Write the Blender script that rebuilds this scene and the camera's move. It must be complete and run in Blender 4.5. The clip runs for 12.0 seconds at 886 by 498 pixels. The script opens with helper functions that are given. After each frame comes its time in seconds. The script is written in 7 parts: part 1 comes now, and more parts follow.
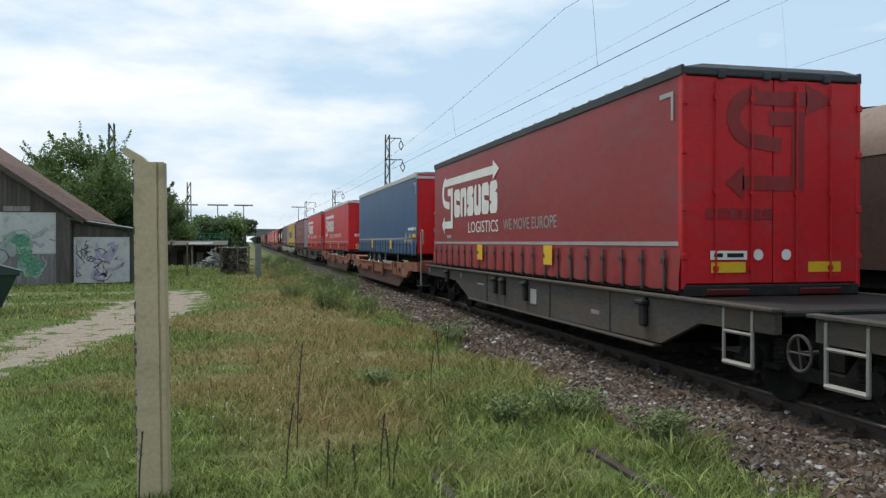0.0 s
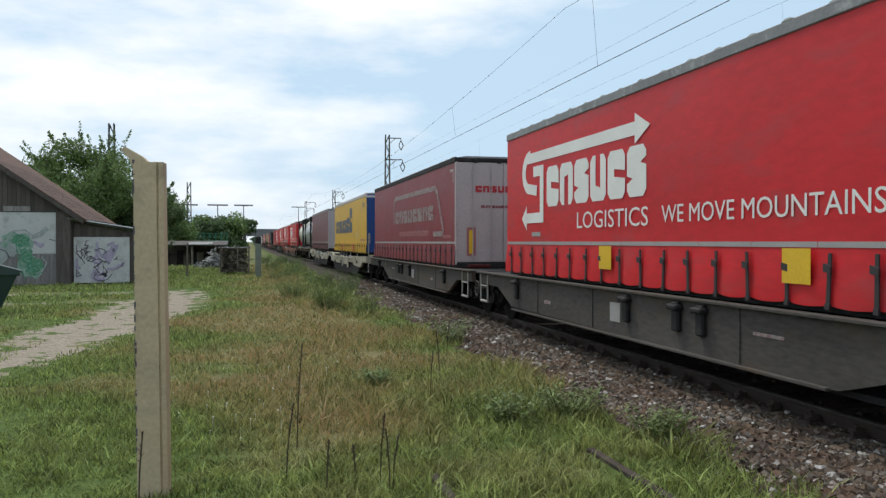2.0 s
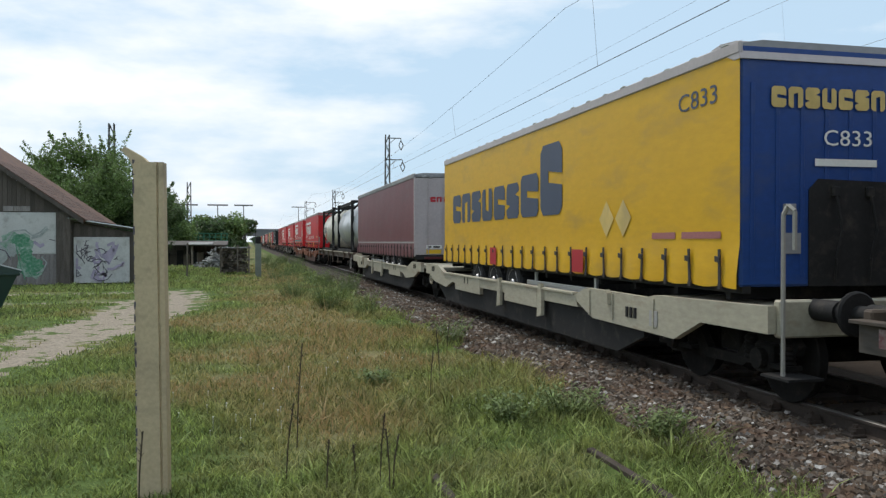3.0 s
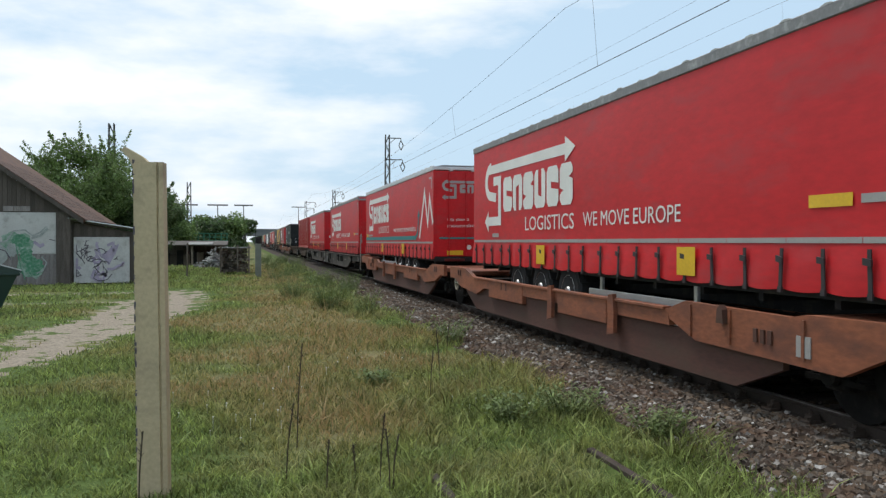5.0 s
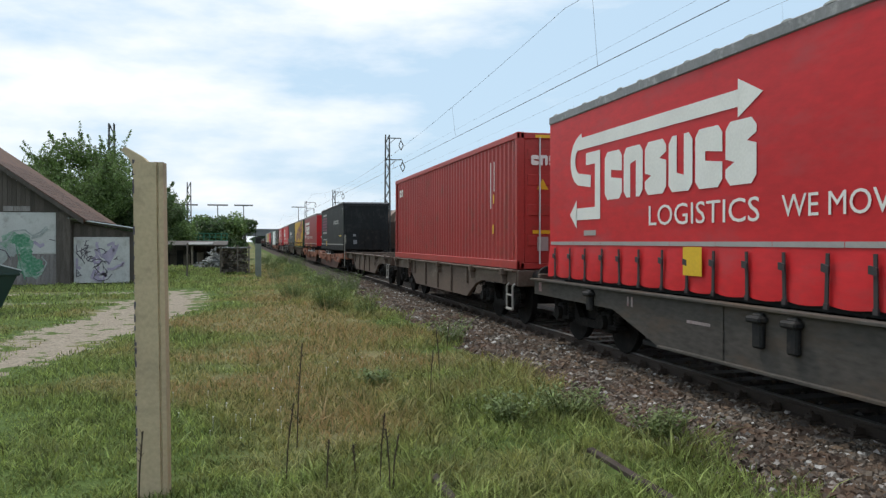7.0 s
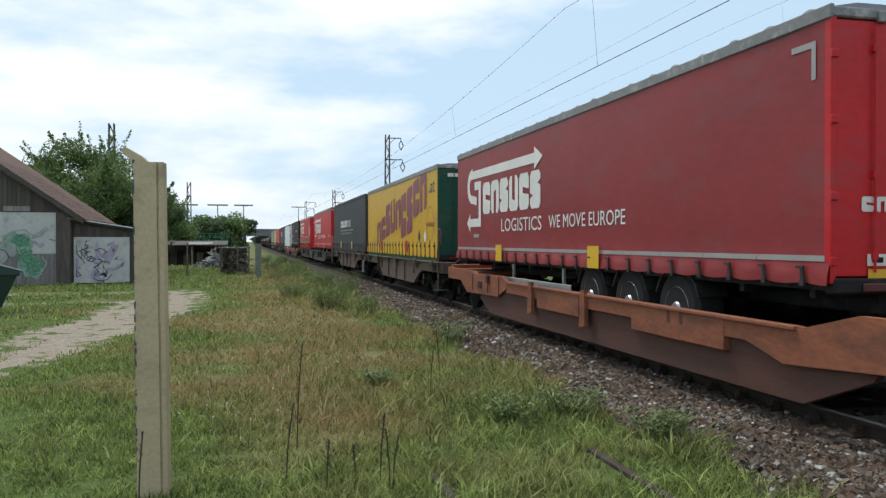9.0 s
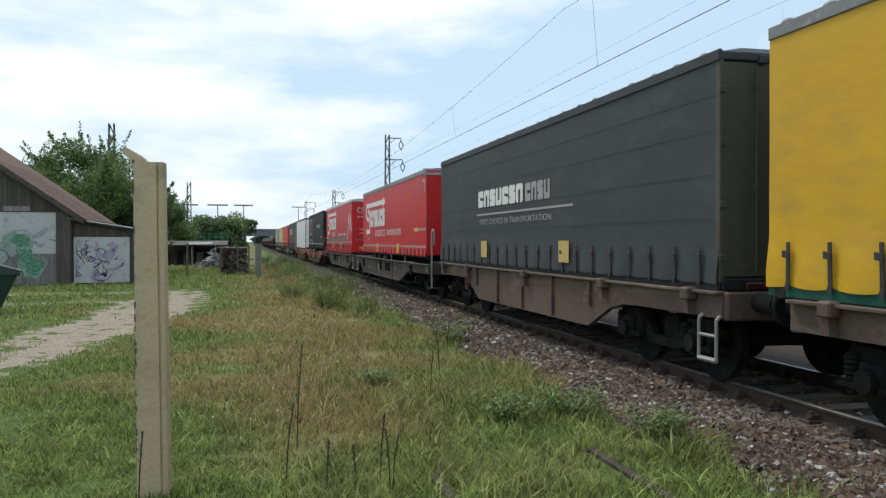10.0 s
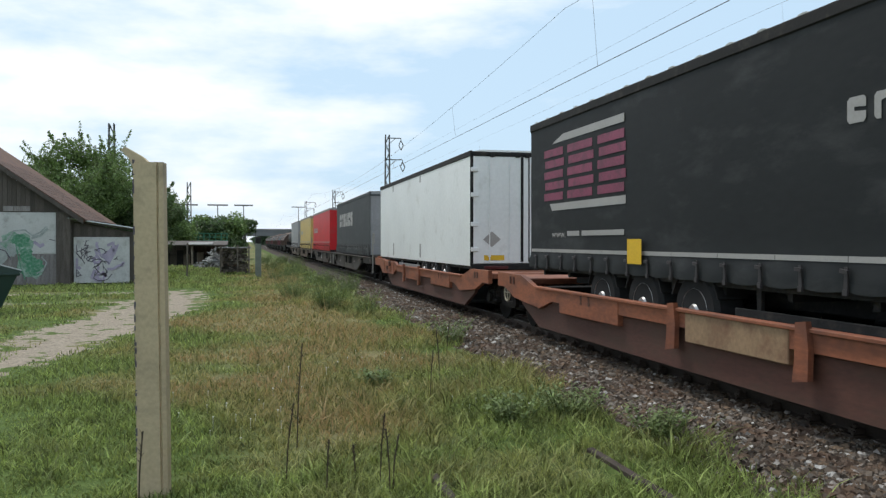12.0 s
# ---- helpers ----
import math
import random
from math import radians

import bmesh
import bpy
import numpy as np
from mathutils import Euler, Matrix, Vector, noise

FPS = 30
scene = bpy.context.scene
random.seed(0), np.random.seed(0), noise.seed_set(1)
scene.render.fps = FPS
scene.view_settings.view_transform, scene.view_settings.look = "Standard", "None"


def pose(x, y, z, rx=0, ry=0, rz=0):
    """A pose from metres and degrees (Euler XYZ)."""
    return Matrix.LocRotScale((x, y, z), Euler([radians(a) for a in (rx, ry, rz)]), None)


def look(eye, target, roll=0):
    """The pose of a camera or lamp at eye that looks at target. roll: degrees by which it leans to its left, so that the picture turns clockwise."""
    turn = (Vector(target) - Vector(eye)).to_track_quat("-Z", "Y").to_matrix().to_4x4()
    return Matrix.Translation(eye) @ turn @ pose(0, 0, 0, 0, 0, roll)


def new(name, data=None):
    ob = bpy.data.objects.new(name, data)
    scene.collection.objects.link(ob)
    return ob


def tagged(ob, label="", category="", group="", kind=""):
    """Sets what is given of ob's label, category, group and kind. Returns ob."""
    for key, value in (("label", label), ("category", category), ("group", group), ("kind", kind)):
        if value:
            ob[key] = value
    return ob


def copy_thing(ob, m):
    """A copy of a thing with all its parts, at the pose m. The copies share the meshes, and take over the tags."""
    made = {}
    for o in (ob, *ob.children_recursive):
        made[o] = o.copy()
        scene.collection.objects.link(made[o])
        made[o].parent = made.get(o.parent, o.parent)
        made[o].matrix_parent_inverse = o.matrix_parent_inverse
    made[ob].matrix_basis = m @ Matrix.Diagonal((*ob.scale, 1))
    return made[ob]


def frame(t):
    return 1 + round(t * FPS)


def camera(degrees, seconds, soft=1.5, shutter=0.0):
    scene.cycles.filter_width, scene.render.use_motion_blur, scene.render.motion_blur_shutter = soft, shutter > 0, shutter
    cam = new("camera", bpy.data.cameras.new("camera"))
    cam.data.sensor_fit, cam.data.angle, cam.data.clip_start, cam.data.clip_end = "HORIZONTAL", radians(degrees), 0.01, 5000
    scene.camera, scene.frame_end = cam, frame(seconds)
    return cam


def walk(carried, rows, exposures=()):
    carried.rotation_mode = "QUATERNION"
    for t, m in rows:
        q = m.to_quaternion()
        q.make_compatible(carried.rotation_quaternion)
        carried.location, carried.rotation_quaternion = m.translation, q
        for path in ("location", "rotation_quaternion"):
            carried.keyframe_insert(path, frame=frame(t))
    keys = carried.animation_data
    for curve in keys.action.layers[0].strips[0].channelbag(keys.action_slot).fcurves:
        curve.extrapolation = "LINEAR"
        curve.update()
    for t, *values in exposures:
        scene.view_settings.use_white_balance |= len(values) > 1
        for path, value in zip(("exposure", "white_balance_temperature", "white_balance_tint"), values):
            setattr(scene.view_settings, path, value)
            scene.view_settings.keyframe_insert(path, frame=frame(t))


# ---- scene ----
cam = camera(56.93, 12.0, soft=1.35)
EYE = Vector((0.0, 0.0, 1.85))
TURN, TILT = 13.46, 0.515
walk(cam, [(0.0, pose(0, 0, 1.85, 90 - TILT, 0, -TURN)), (12.0, pose(0, 0, 1.85, 90 - TILT, 0, -TURN))],
     exposures=[(0.0, -0.04), (2.5, -0.02), (7.0, 0.0), (9.5, 0.05), (12.0, 0.06)])

# ---- sky and sun ----
SUN_EL, SUN_AZ = radians(60), radians(-28)
world = bpy.data.worlds.new("sky")
scene.world = world
world.use_nodes = True
wn, wl = world.node_tree.nodes, world.node_tree.links
wn.clear()
w_out = wn.new("ShaderNodeOutputWorld")
w_bg = wn.new("ShaderNodeBackground")
w_sky = wn.new("ShaderNodeTexSky")
w_sky.sky_type, w_sky.sun_disc = "NISHITA", False
w_sky.sun_elevation, w_sky.sun_rotation = SUN_EL, SUN_AZ
w_sky.air_density, w_sky.dust_density, w_sky.ozone_density = 1.0, 2.0, 1.0
w_co = wn.new("ShaderNodeTexCoord")
w_map = wn.new("ShaderNodeMapping")
w_map.inputs["Scale"].default_value = (1.0, 1.0, 3.2)
w_map.inputs["Location"].default_value = (0.35, 0.1, 0.28)
w_noise = wn.new("ShaderNodeTexNoise")
w_noise.inputs["Scale"].default_value, w_noise.inputs["Detail"].default_value = 2.1, 7.0
w_noise.inputs["Roughness"].default_value = 0.56
w_ramp = wn.new("ShaderNodeValToRGB")
w_ramp.color_ramp.elements[0].position, w_ramp.color_ramp.elements[1].position = 0.45, 0.63
w_mix = wn.new("ShaderNodeMix")
w_mix.data_type = "RGBA"
w_haze = wn.new("ShaderNodeMix")
w_haze.data_type = "RGBA"
w_haze.inputs["Factor"].default_value = 0.80
w_haze.inputs["B"].default_value = (7.0, 9.4, 11.6, 1)
wl.new(w_co.outputs["Generated"], w_map.inputs["Vector"])
wl.new(w_map.outputs["Vector"], w_noise.inputs["Vector"])
wl.new(w_noise.outputs["Fac"], w_ramp.inputs["Fac"])
wl.new(w_ramp.outputs["Color"], w_mix.inputs["Factor"])
wl.new(w_sky.outputs["Color"], w_haze.inputs["A"])
wl.new(w_haze.outputs["Result"], w_mix.inputs["A"])
w_mix.inputs["B"].default_value = (12.1, 12.3, 12.5, 1)
wl.new(w_mix.outputs["Result"], w_bg.inputs["Color"])
w_bg.inputs["Strength"].default_value = 0.090
wl.new(w_bg.outputs["Background"], w_out.inputs["Surface"])

sun_lamp = new("sun", bpy.data.lights.new("sun", "SUN"))
sun_lamp.data.energy, sun_lamp.data.angle, sun_lamp.data.color = 2.3, radians(10), (1.0, 0.95, 0.88)
sun_lamp.matrix_basis = look((0, 0, 0), (-math.sin(SUN_AZ) * math.cos(SUN_EL), -math.cos(SUN_AZ) * math.cos(SUN_EL), -math.sin(SUN_EL)))


# ---- materials ----
def material(name, base, rough=0.6, metal=0.0, var=0.12, scale=3.0, fine=40.0, bump=0.0, spots=None, spot_at=0.62, spec=0.5,
             island=0.0, pick=0.0, streak=(1, 1, 1)):
    """A surface with variation at two scales; spots: colour of its dirt or wear."""
    m = bpy.data.materials.new(name)
    m.use_nodes = True
    n, l = m.node_tree.nodes, m.node_tree.links
    p = n["Principled BSDF"]
    p.inputs["Roughness"].default_value, p.inputs["Metallic"].default_value = rough, metal
    p.inputs["Specular IOR Level"].default_value = spec
    co = n.new("ShaderNodeTexCoord")
    mp = n.new("ShaderNodeMapping")
    mp.inputs["Scale"].default_value = streak
    l.new(co.outputs["Object"], mp.inputs["Vector"])
    big, small = n.new("ShaderNodeTexNoise"), n.new("ShaderNodeTexNoise")
    big.inputs["Scale"].default_value, big.inputs["Detail"].default_value = scale, 5
    small.inputs["Scale"].default_value, small.inputs["Detail"].default_value = fine, 4
    l.new(mp.outputs["Vector"], big.inputs["Vector"])
    l.new(mp.outputs["Vector"], small.inputs["Vector"])
    add = n.new("ShaderNodeMath")
    add.operation = "ADD"
    l.new(big.outputs["Fac"], add.inputs[0])
    l.new(small.outputs["Fac"], add.inputs[1])
    rng = n.new("ShaderNodeMapRange")
    rng.inputs["From Min"].default_value, rng.inputs["From Max"].default_value = 0.7, 1.3
    rng.inputs["To Min"].default_value, rng.inputs["To Max"].default_value = 1 - var, 1 + var
    l.new(add.outputs[0], rng.inputs["Value"])
    last = rng.outputs[0]
    for amount, node, out in ((island, "ShaderNodeNewGeometry", "Random Per Island"), (pick, "ShaderNodeObjectInfo", "Random")):
        if amount:
            g = n.new(node)
            r2 = n.new("ShaderNodeMapRange")
            r2.inputs["To Min"].default_value, r2.inputs["To Max"].default_value = 1 - amount, 1 + amount
            l.new(g.outputs[out], r2.inputs["Value"])
            mu = n.new("ShaderNodeMath")
            mu.operation = "MULTIPLY"
            l.new(last, mu.inputs[0])
            l.new(r2.outputs[0], mu.inputs[1])
            last = mu.outputs[0]
    col = n.new("ShaderNodeMix")
    col.data_type, col.blend_type = "RGBA", "MULTIPLY"
    col.inputs["Factor"].default_value = 1.0
    col.inputs["A"].default_value = (*base, 1)
    l.new(last, col.inputs["B"])
    out = col.outputs["Result"]
    if spots:
        ramp = n.new("ShaderNodeValToRGB")
        ramp.color_ramp.elements[0].position, ramp.color_ramp.elements[1].position = spot_at - 0.09, spot_at + 0.09
        third = n.new("ShaderNodeTexNoise")
        third.inputs["Scale"].default_value, third.inputs["Detail"].default_value = scale * 2.3, 8
        third.inputs["Roughness"].default_value = 0.65
        l.new(mp.outputs["Vector"], third.inputs["Vector"])
        l.new(third.outputs["Fac"], ramp.inputs["Fac"])
        mx = n.new("ShaderNodeMix")
        mx.data_type = "RGBA"
        l.new(ramp.outputs["Color"], mx.inputs["Factor"])
        l.new(out, mx.inputs["A"])
        mx.inputs["B"].default_value = (*spots, 1)
        out = mx.outputs["Result"]
    l.new(out, p.inputs["Base Color"])
    if bump:
        b = n.new("ShaderNodeBump")
        b.inputs["Strength"].default_value, b.inputs["Distance"].default_value = bump, 0.02
        l.new(add.outputs[0], b.inputs["Height"])
        l.new(b.outputs["Normal"], p.inputs["Normal"])
    return m


def curtain(name, base, grime=0.25):
    """Lorry tarpaulin: matt plastic with rain streaks and road film."""
    return material(name, base, 0.48 if max(base) > 0.1 else 0.62, 0, grime * 0.6, 0.5, 9.0, 0.05, tuple(0.75 * c + 0.03 for c in base), 0.60, 0.32 if max(base) > 0.1 else 0.2, streak=(1, 0.55, 1.6))


RED = curtain("red_tarpaulin", (0.52, 0.0145, 0.019))
RED_DULL = curtain("weathered_red_tarpaulin", (0.25, 0.026, 0.028))
MAROON = curtain("maroon_tarpaulin", (0.20, 0.026, 0.033))
BLUE = curtain("blue_tarpaulin", (0.03, 0.085, 0.18))
DEEPBLUE = curtain("deep_blue_tarpaulin", (0.012, 0.05, 0.20))
YELLOW = curtain("yellow_tarpaulin", (0.60, 0.345, 0.012), 0.12)
SLATE = curtain("slate_grey_tarpaulin", (0.050, 0.055, 0.058))
BLACK = curtain("black_tarpaulin", (0.016, 0.018, 0.019))
GREEN = curtain("green_tarpaulin", (0.014, 0.078, 0.052))
OLIVE = curtain("weathered_olive_tarpaulin", (0.085, 0.076, 0.055))
GREYTARP = curtain("grey_tarpaulin", (0.26, 0.26, 0.27))
TAUPE = curtain("faded_maroon_tarpaulin", (0.15, 0.05, 0.055))
BEIGE_TARP = curtain("pale_yellow_tarpaulin", (0.55, 0.40, 0.14))
WHITE = material("white_panel_paint", (0.76, 0.77, 0.76), 0.4, 0, 0.06, 0.6, 12, 0.02, (0.6, 0.6, 0.57), 0.66)
DOORGREY = material("pale_grey_door_paint", (0.40, 0.355, 0.35), 0.4, 0, 0.1, 0.8, 14, 0.02, (0.36, 0.33, 0.32), 0.62)
PRINT_WHITE = material("white_print", (0.72, 0.71, 0.67), 0.5, 0, 0.08, 2, 30)
PRINT_GREY = material("silver_grey_print", (0.33, 0.315, 0.30), 0.45, 0, 0.1, 2, 30)
PRINT_WORN = material("worn_pale_print", (0.27, 0.22, 0.21), 0.6, 0, 0.3, 3, 40, 0, (0.17, 0.06, 0.06), 0.55)
PRINT_TEAL = material("teal_print", (0.02, 0.20, 0.20), 0.5, 0, 0.08, 2, 30)
PRINT_NAVY = material("navy_print", (0.045, 0.06, 0.10), 0.5, 0, 0.08, 2, 30)
PRINT_BROWN = material("maroon_print", (0.22, 0.05, 0.06), 0.5, 0, 0.08, 2, 30)
PRINT_PINK = material("faded_pink_print", (0.20, 0.035, 0.075), 0.55, 0, 0.3, 2, 30, 0, (0.10, 0.03, 0.05), 0.6)
PRINT_RED = material("red_print", (0.40, 0.02, 0.03), 0.5, 0, 0.08, 2, 30)
PRINT_FADED = material("ghost_print", (0.33, 0.12, 0.12), 0.55, 0, 0.15, 2, 30)
PLACARD = material("yellow_placard", (0.68, 0.42, 0.02), 0.45, 0, 0.1, 3, 30)
PLACARD_ORANGE = material("orange_placard", (0.65, 0.13, 0.02), 0.45, 0, 0.1, 3, 30)
ALU = material("aluminium_profile", (0.52, 0.53, 0.53), 0.38, 0.75, 0.1, 3, 40)
ROOF_GREY = material("grey_roof_edge", (0.19, 0.19, 0.19), 0.5, 0.1, 0.2, 2, 25, 0.05, (0.42, 0.42, 0.41), 0.64)
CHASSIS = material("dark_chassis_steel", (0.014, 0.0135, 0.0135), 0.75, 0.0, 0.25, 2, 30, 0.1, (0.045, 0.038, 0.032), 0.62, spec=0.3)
STRAP = material("black_strap", (0.03, 0.025, 0.027), 0.6, 0, 0.2, 5, 60)
TYRE = material("tyre_rubber", (0.016, 0.016, 0.0165), 0.85, 0, 0.2, 5, 50, 0.1, spec=0.25)
RIM = material("steel_rim", (0.42, 0.42, 0.42), 0.4, 0.7, 0.2, 5, 40, 0, (0.12, 0.1, 0.08), 0.6)
W_GREY = material("grey_wagon_paint", (0.066, 0.059, 0.052), 0.75, 0.0, 0.32, 0.8, 16, 0.06, (0.085, 0.062, 0.045), 0.58, spec=0.22, streak=(1, 0.4, 1.5))
W_ORANGE = material("orange_wagon_paint", (0.235, 0.074, 0.033), 0.65, 0, 0.28, 0.9, 18, 0.1, (0.13, 0.045, 0.026), 0.56, streak=(1, 0.5, 1.4))
W_FADED = material("bleached_orange_paint", (0.25, 0.16, 0.09), 0.7, 0, 0.25, 0.9, 18, 0.08, (0.16, 0.075, 0.04), 0.58)
W_RUST = material("oxide_red_girder", (0.078, 0.030, 0.020), 0.75, 0, 0.25, 0.9, 18, 0.1, (0.07, 0.035, 0.022), 0.55, streak=(1, 0.4, 1.4))
W_BEIGE = material("beige_wagon_paint", (0.36, 0.33, 0.25), 0.6, 0, 0.16, 0.8, 16, 0.06, (0.24, 0.18, 0.12), 0.62, streak=(1, 0.5, 1.4))
W_BROWN = material("brown_wagon_paint", (0.095, 0.064, 0.047), 0.75, 0, 0.28, 0.8, 18, 0.1, (0.20, 0.165, 0.125), 0.62, streak=(1, 0.5, 1.4))
BOGIE = material("bogie_grime", (0.010, 0.009, 0.008), 0.9, 0.0, 0.3, 3, 30, 0.15, (0.03, 0.024, 0.02), 0.62, spec=0.2)
HANDRAIL = material("pale_handrail", (0.30, 0.28, 0.25), 0.5, 0.2, 0.12, 4, 40)
CONT_RED = material("container_red", (0.36, 0.035, 0.03), 0.5, 0.05, 0.14, 0.8, 16, 0.03, (0.22, 0.05, 0.035), 0.64)
TANK_WHITE = material("white_tank_shell", (0.70, 0.67, 0.58), 0.4, 0, 0.12, 0.8, 14, 0.01, (0.24, 0.22, 0.15), 0.60)
TANK_STEEL = material("steel_tank_shell", (0.55, 0.56, 0.57), 0.32, 0.35, 0.1, 0.8, 14, 0.01)
TANK_RED = material("red_tank_shell", (0.33, 0.03, 0.03), 0.4, 0, 0.15, 0.8, 14)
# unlit side and lighter top of the hoppers are put into these two browns
HOPPER = material("brown_hopper_paint", (0.085, 0.05, 0.037), 0.7, 0, 0.2, 0.8, 14, 0.06, (0.05, 0.032, 0.025), 0.58)
HOPPER_PALE = material("pale_hopper_roof", (0.19, 0.13, 0.095), 0.7, 0, 0.18, 0.8, 14, 0.06, (0.11, 0.07, 0.05), 0.6)
RAIL_SIDE = material("rusted_rail", (0.05, 0.036, 0.028), 0.8, 0.2, 0.25, 3, 30, 0.1)
RAIL_HEAD = material("worn_rail_head", (0.30, 0.28, 0.26), 0.4, 0.8, 0.12, 3, 40)
SLEEPER = material("weathered_concrete_sleeper", (0.12, 0.10, 0.085), 0.9, 0, 0.2, 4, 40, 0.15, (0.1, 0.08, 0.065), 0.58, pick=0.15)
STONE = material("ballast_stone", (0.115, 0.10, 0.09), 0.95, 0, 0.22, 0.6, 60, 0.2, (0.115, 0.068, 0.046), 0.55, spec=0.2)
STONE.node_tree.nodes["Color Ramp"].color_ramp.elements[1].color = (0.6, 0.6, 0.6, 1)
def tint_islands(m, colours):
    """Gives each loose piece one of several colours."""
    n, l = m.node_tree.nodes, m.node_tree.links
    mix = [q for q in n if q.type == "MIX" and q.blend_type == "MULTIPLY"][0]
    g, r = n.new("ShaderNodeNewGeometry"), n.new("ShaderNodeValToRGB")
    r.color_ramp.interpolation = "CONSTANT"
    while len(r.color_ramp.elements) < len(colours):
        r.color_ramp.elements.new(0.5)
    for e, (at, c) in zip(r.color_ramp.elements, colours):
        e.position, e.color = at, (*c, 1)
    l.new(g.outputs["Random Per Island"], r.inputs["Fac"])
    l.new(r.outputs["Color"], mix.inputs["A"])
    return m


tint_islands(STONE, [(0.0, (0.12, 0.098, 0.078)), (0.28, (0.155, 0.11, 0.076)), (0.5, (0.062, 0.048, 0.038)), (0.76, (0.20, 0.175, 0.15)), (0.95, (0.40, 0.385, 0.36))])
BED = material("ballast_bed", (0.06, 0.047, 0.038), 0.95, 0, 0.35, 9, 60, 0.6, (0.05, 0.04, 0.034), 0.52, spec=0.2)
CONCRETE = material("aged_painted_concrete", (0.49, 0.40, 0.26), 0.85, 0, 0.14, 1.6, 30, 0.12, (0.34, 0.28, 0.19), 0.62)
MASTS = material("galvanised_mast", (0.10, 0.10, 0.10), 0.6, 0.4, 0.2, 3, 30)
WIRE = material("catenary_wire", (0.06, 0.06, 0.065), 0.6, 0.5, 0.1, 3, 30)
PLANK = material("grey_weathered_board", (0.082, 0.07, 0.061), 0.9, 0, 0.3, 1.5, 25, 0.3, (0.06, 0.05, 0.043), 0.56, pick=0.3, streak=(3, 3, 0.4))
TILE = material("clay_roof_tile", (0.092, 0.046, 0.030), 0.9, 0, 0.3, 2, 20, 0.2, (0.07, 0.045, 0.036), 0.56, pick=0.35)
WHITEWASH = material("whitewashed_door", (0.47, 0.475, 0.465), 0.8, 0, 0.12, 1.2, 20, 0.05, (0.33, 0.325, 0.31), 0.62)
PAINT_GREEN = material("green_spray_paint", (0.055, 0.21, 0.115), 0.7, 0, 0.25, 4, 40, 0, (0.20, 0.32, 0.25), 0.56)
PAINT_DARK = material("dark_spray_paint", (0.10, 0.09, 0.11), 0.6, 0, 0.25, 4, 40)
PAINT_LILAC = material("lilac_spray_paint", (0.34, 0.30, 0.40), 0.6, 0, 0.25, 4, 40)
PLANK_PALE = material("bleached_board", (0.21, 0.195, 0.19), 0.9, 0, 0.3, 1.5, 25, 0.3, (0.13, 0.115, 0.105), 0.58, pick=0.2, streak=(3, 3, 0.4))
PAINT_MINT = material("thin_green_spray", (0.26, 0.36, 0.30), 0.7, 0, 0.25, 3, 40, 0, (0.09, 0.23, 0.14), 0.55)
PAINT_GREYISH = material("grey_spray_paint", (0.30, 0.33, 0.32), 0.7, 0, 0.3, 4, 40)
ROOF_TARP = material("pale_roof_tarpaulin", (0.40, 0.40, 0.39), 0.6, 0, 0.16, 1.5, 20, 0.05, (0.27, 0.265, 0.25), 0.6)
TAIL_RED = material("unlit_tail_light", (0.075, 0.008, 0.008), 0.35, 0, 0.2, 4, 30)
BIN = material("dark_green_bin", (0.012, 0.035, 0.03), 0.45, 0, 0.15, 3, 30)
BARK = material("bark", (0.085, 0.065, 0.048), 0.95, 0, 0.3, 4, 30, 0.4)
LEAF = material("leaf_green", (0.13, 0.20, 0.06), 0.6, 0, 0.2, 0.6, 9, 0, None, island=0.5)
LEAF_DARK = material("dark_leaf_green", (0.085, 0.135, 0.05), 0.6, 0, 0.2, 0.4, 9, 0, None, island=0.5)
# distance haze is mixed into this far leaf colour
LEAF_FAR = material("haze_tinted_far_foliage", (0.10, 0.15, 0.085), 0.8, 0, 0.2, 0.2, 5, 0, None, island=0.35)
STALK = material("dry_stalk", (0.055, 0.042, 0.026), 0.8, 0, 0.2, 5, 30)
SCRAP = material("grey_scrap", (0.20, 0.20, 0.19), 0.7, 0.1, 0.35, 2, 20)
PALE_POST = material("grey_green_post", (0.17, 0.19, 0.16), 0.85, 0, 0.2, 3, 30)
BRIDGE = material("grey_bridge_concrete", (0.16, 0.165, 0.17), 0.85, 0, 0.12, 0.2, 6)
GREEN_STEEL = material("green_painted_steel", (0.04, 0.17, 0.10), 0.6, 0, 0.2, 2, 20)
TIMBER = material("stacked_timber", (0.13, 0.108, 0.088), 0.9, 0, 0.3, 2, 20, 0.2, None, pick=0.65)
FLOWER = material("white_flower_head", (0.7, 0.7, 0.66), 0.7)


def thin(m, share):
    """Lets light shine through a leaf or blade."""
    n, l = m.node_tree.nodes, m.node_tree.links
    p, out = n["Principled BSDF"], n["Material Output"]
    tr, mx = n.new("ShaderNodeBsdfTranslucent"), n.new("ShaderNodeMixShader")
    l.new(p.inputs["Base Color"].links[0].from_socket, tr.inputs["Color"])
    mx.inputs[0].default_value = share
    l.new(p.outputs[0], mx.inputs[1])
    l.new(tr.outputs[0], mx.inputs[2])
    l.new(mx.outputs[0], out.inputs["Surface"])
    return m


for leaf in (LEAF, LEAF_DARK, LEAF_FAR):
    thin(leaf, 0.38)


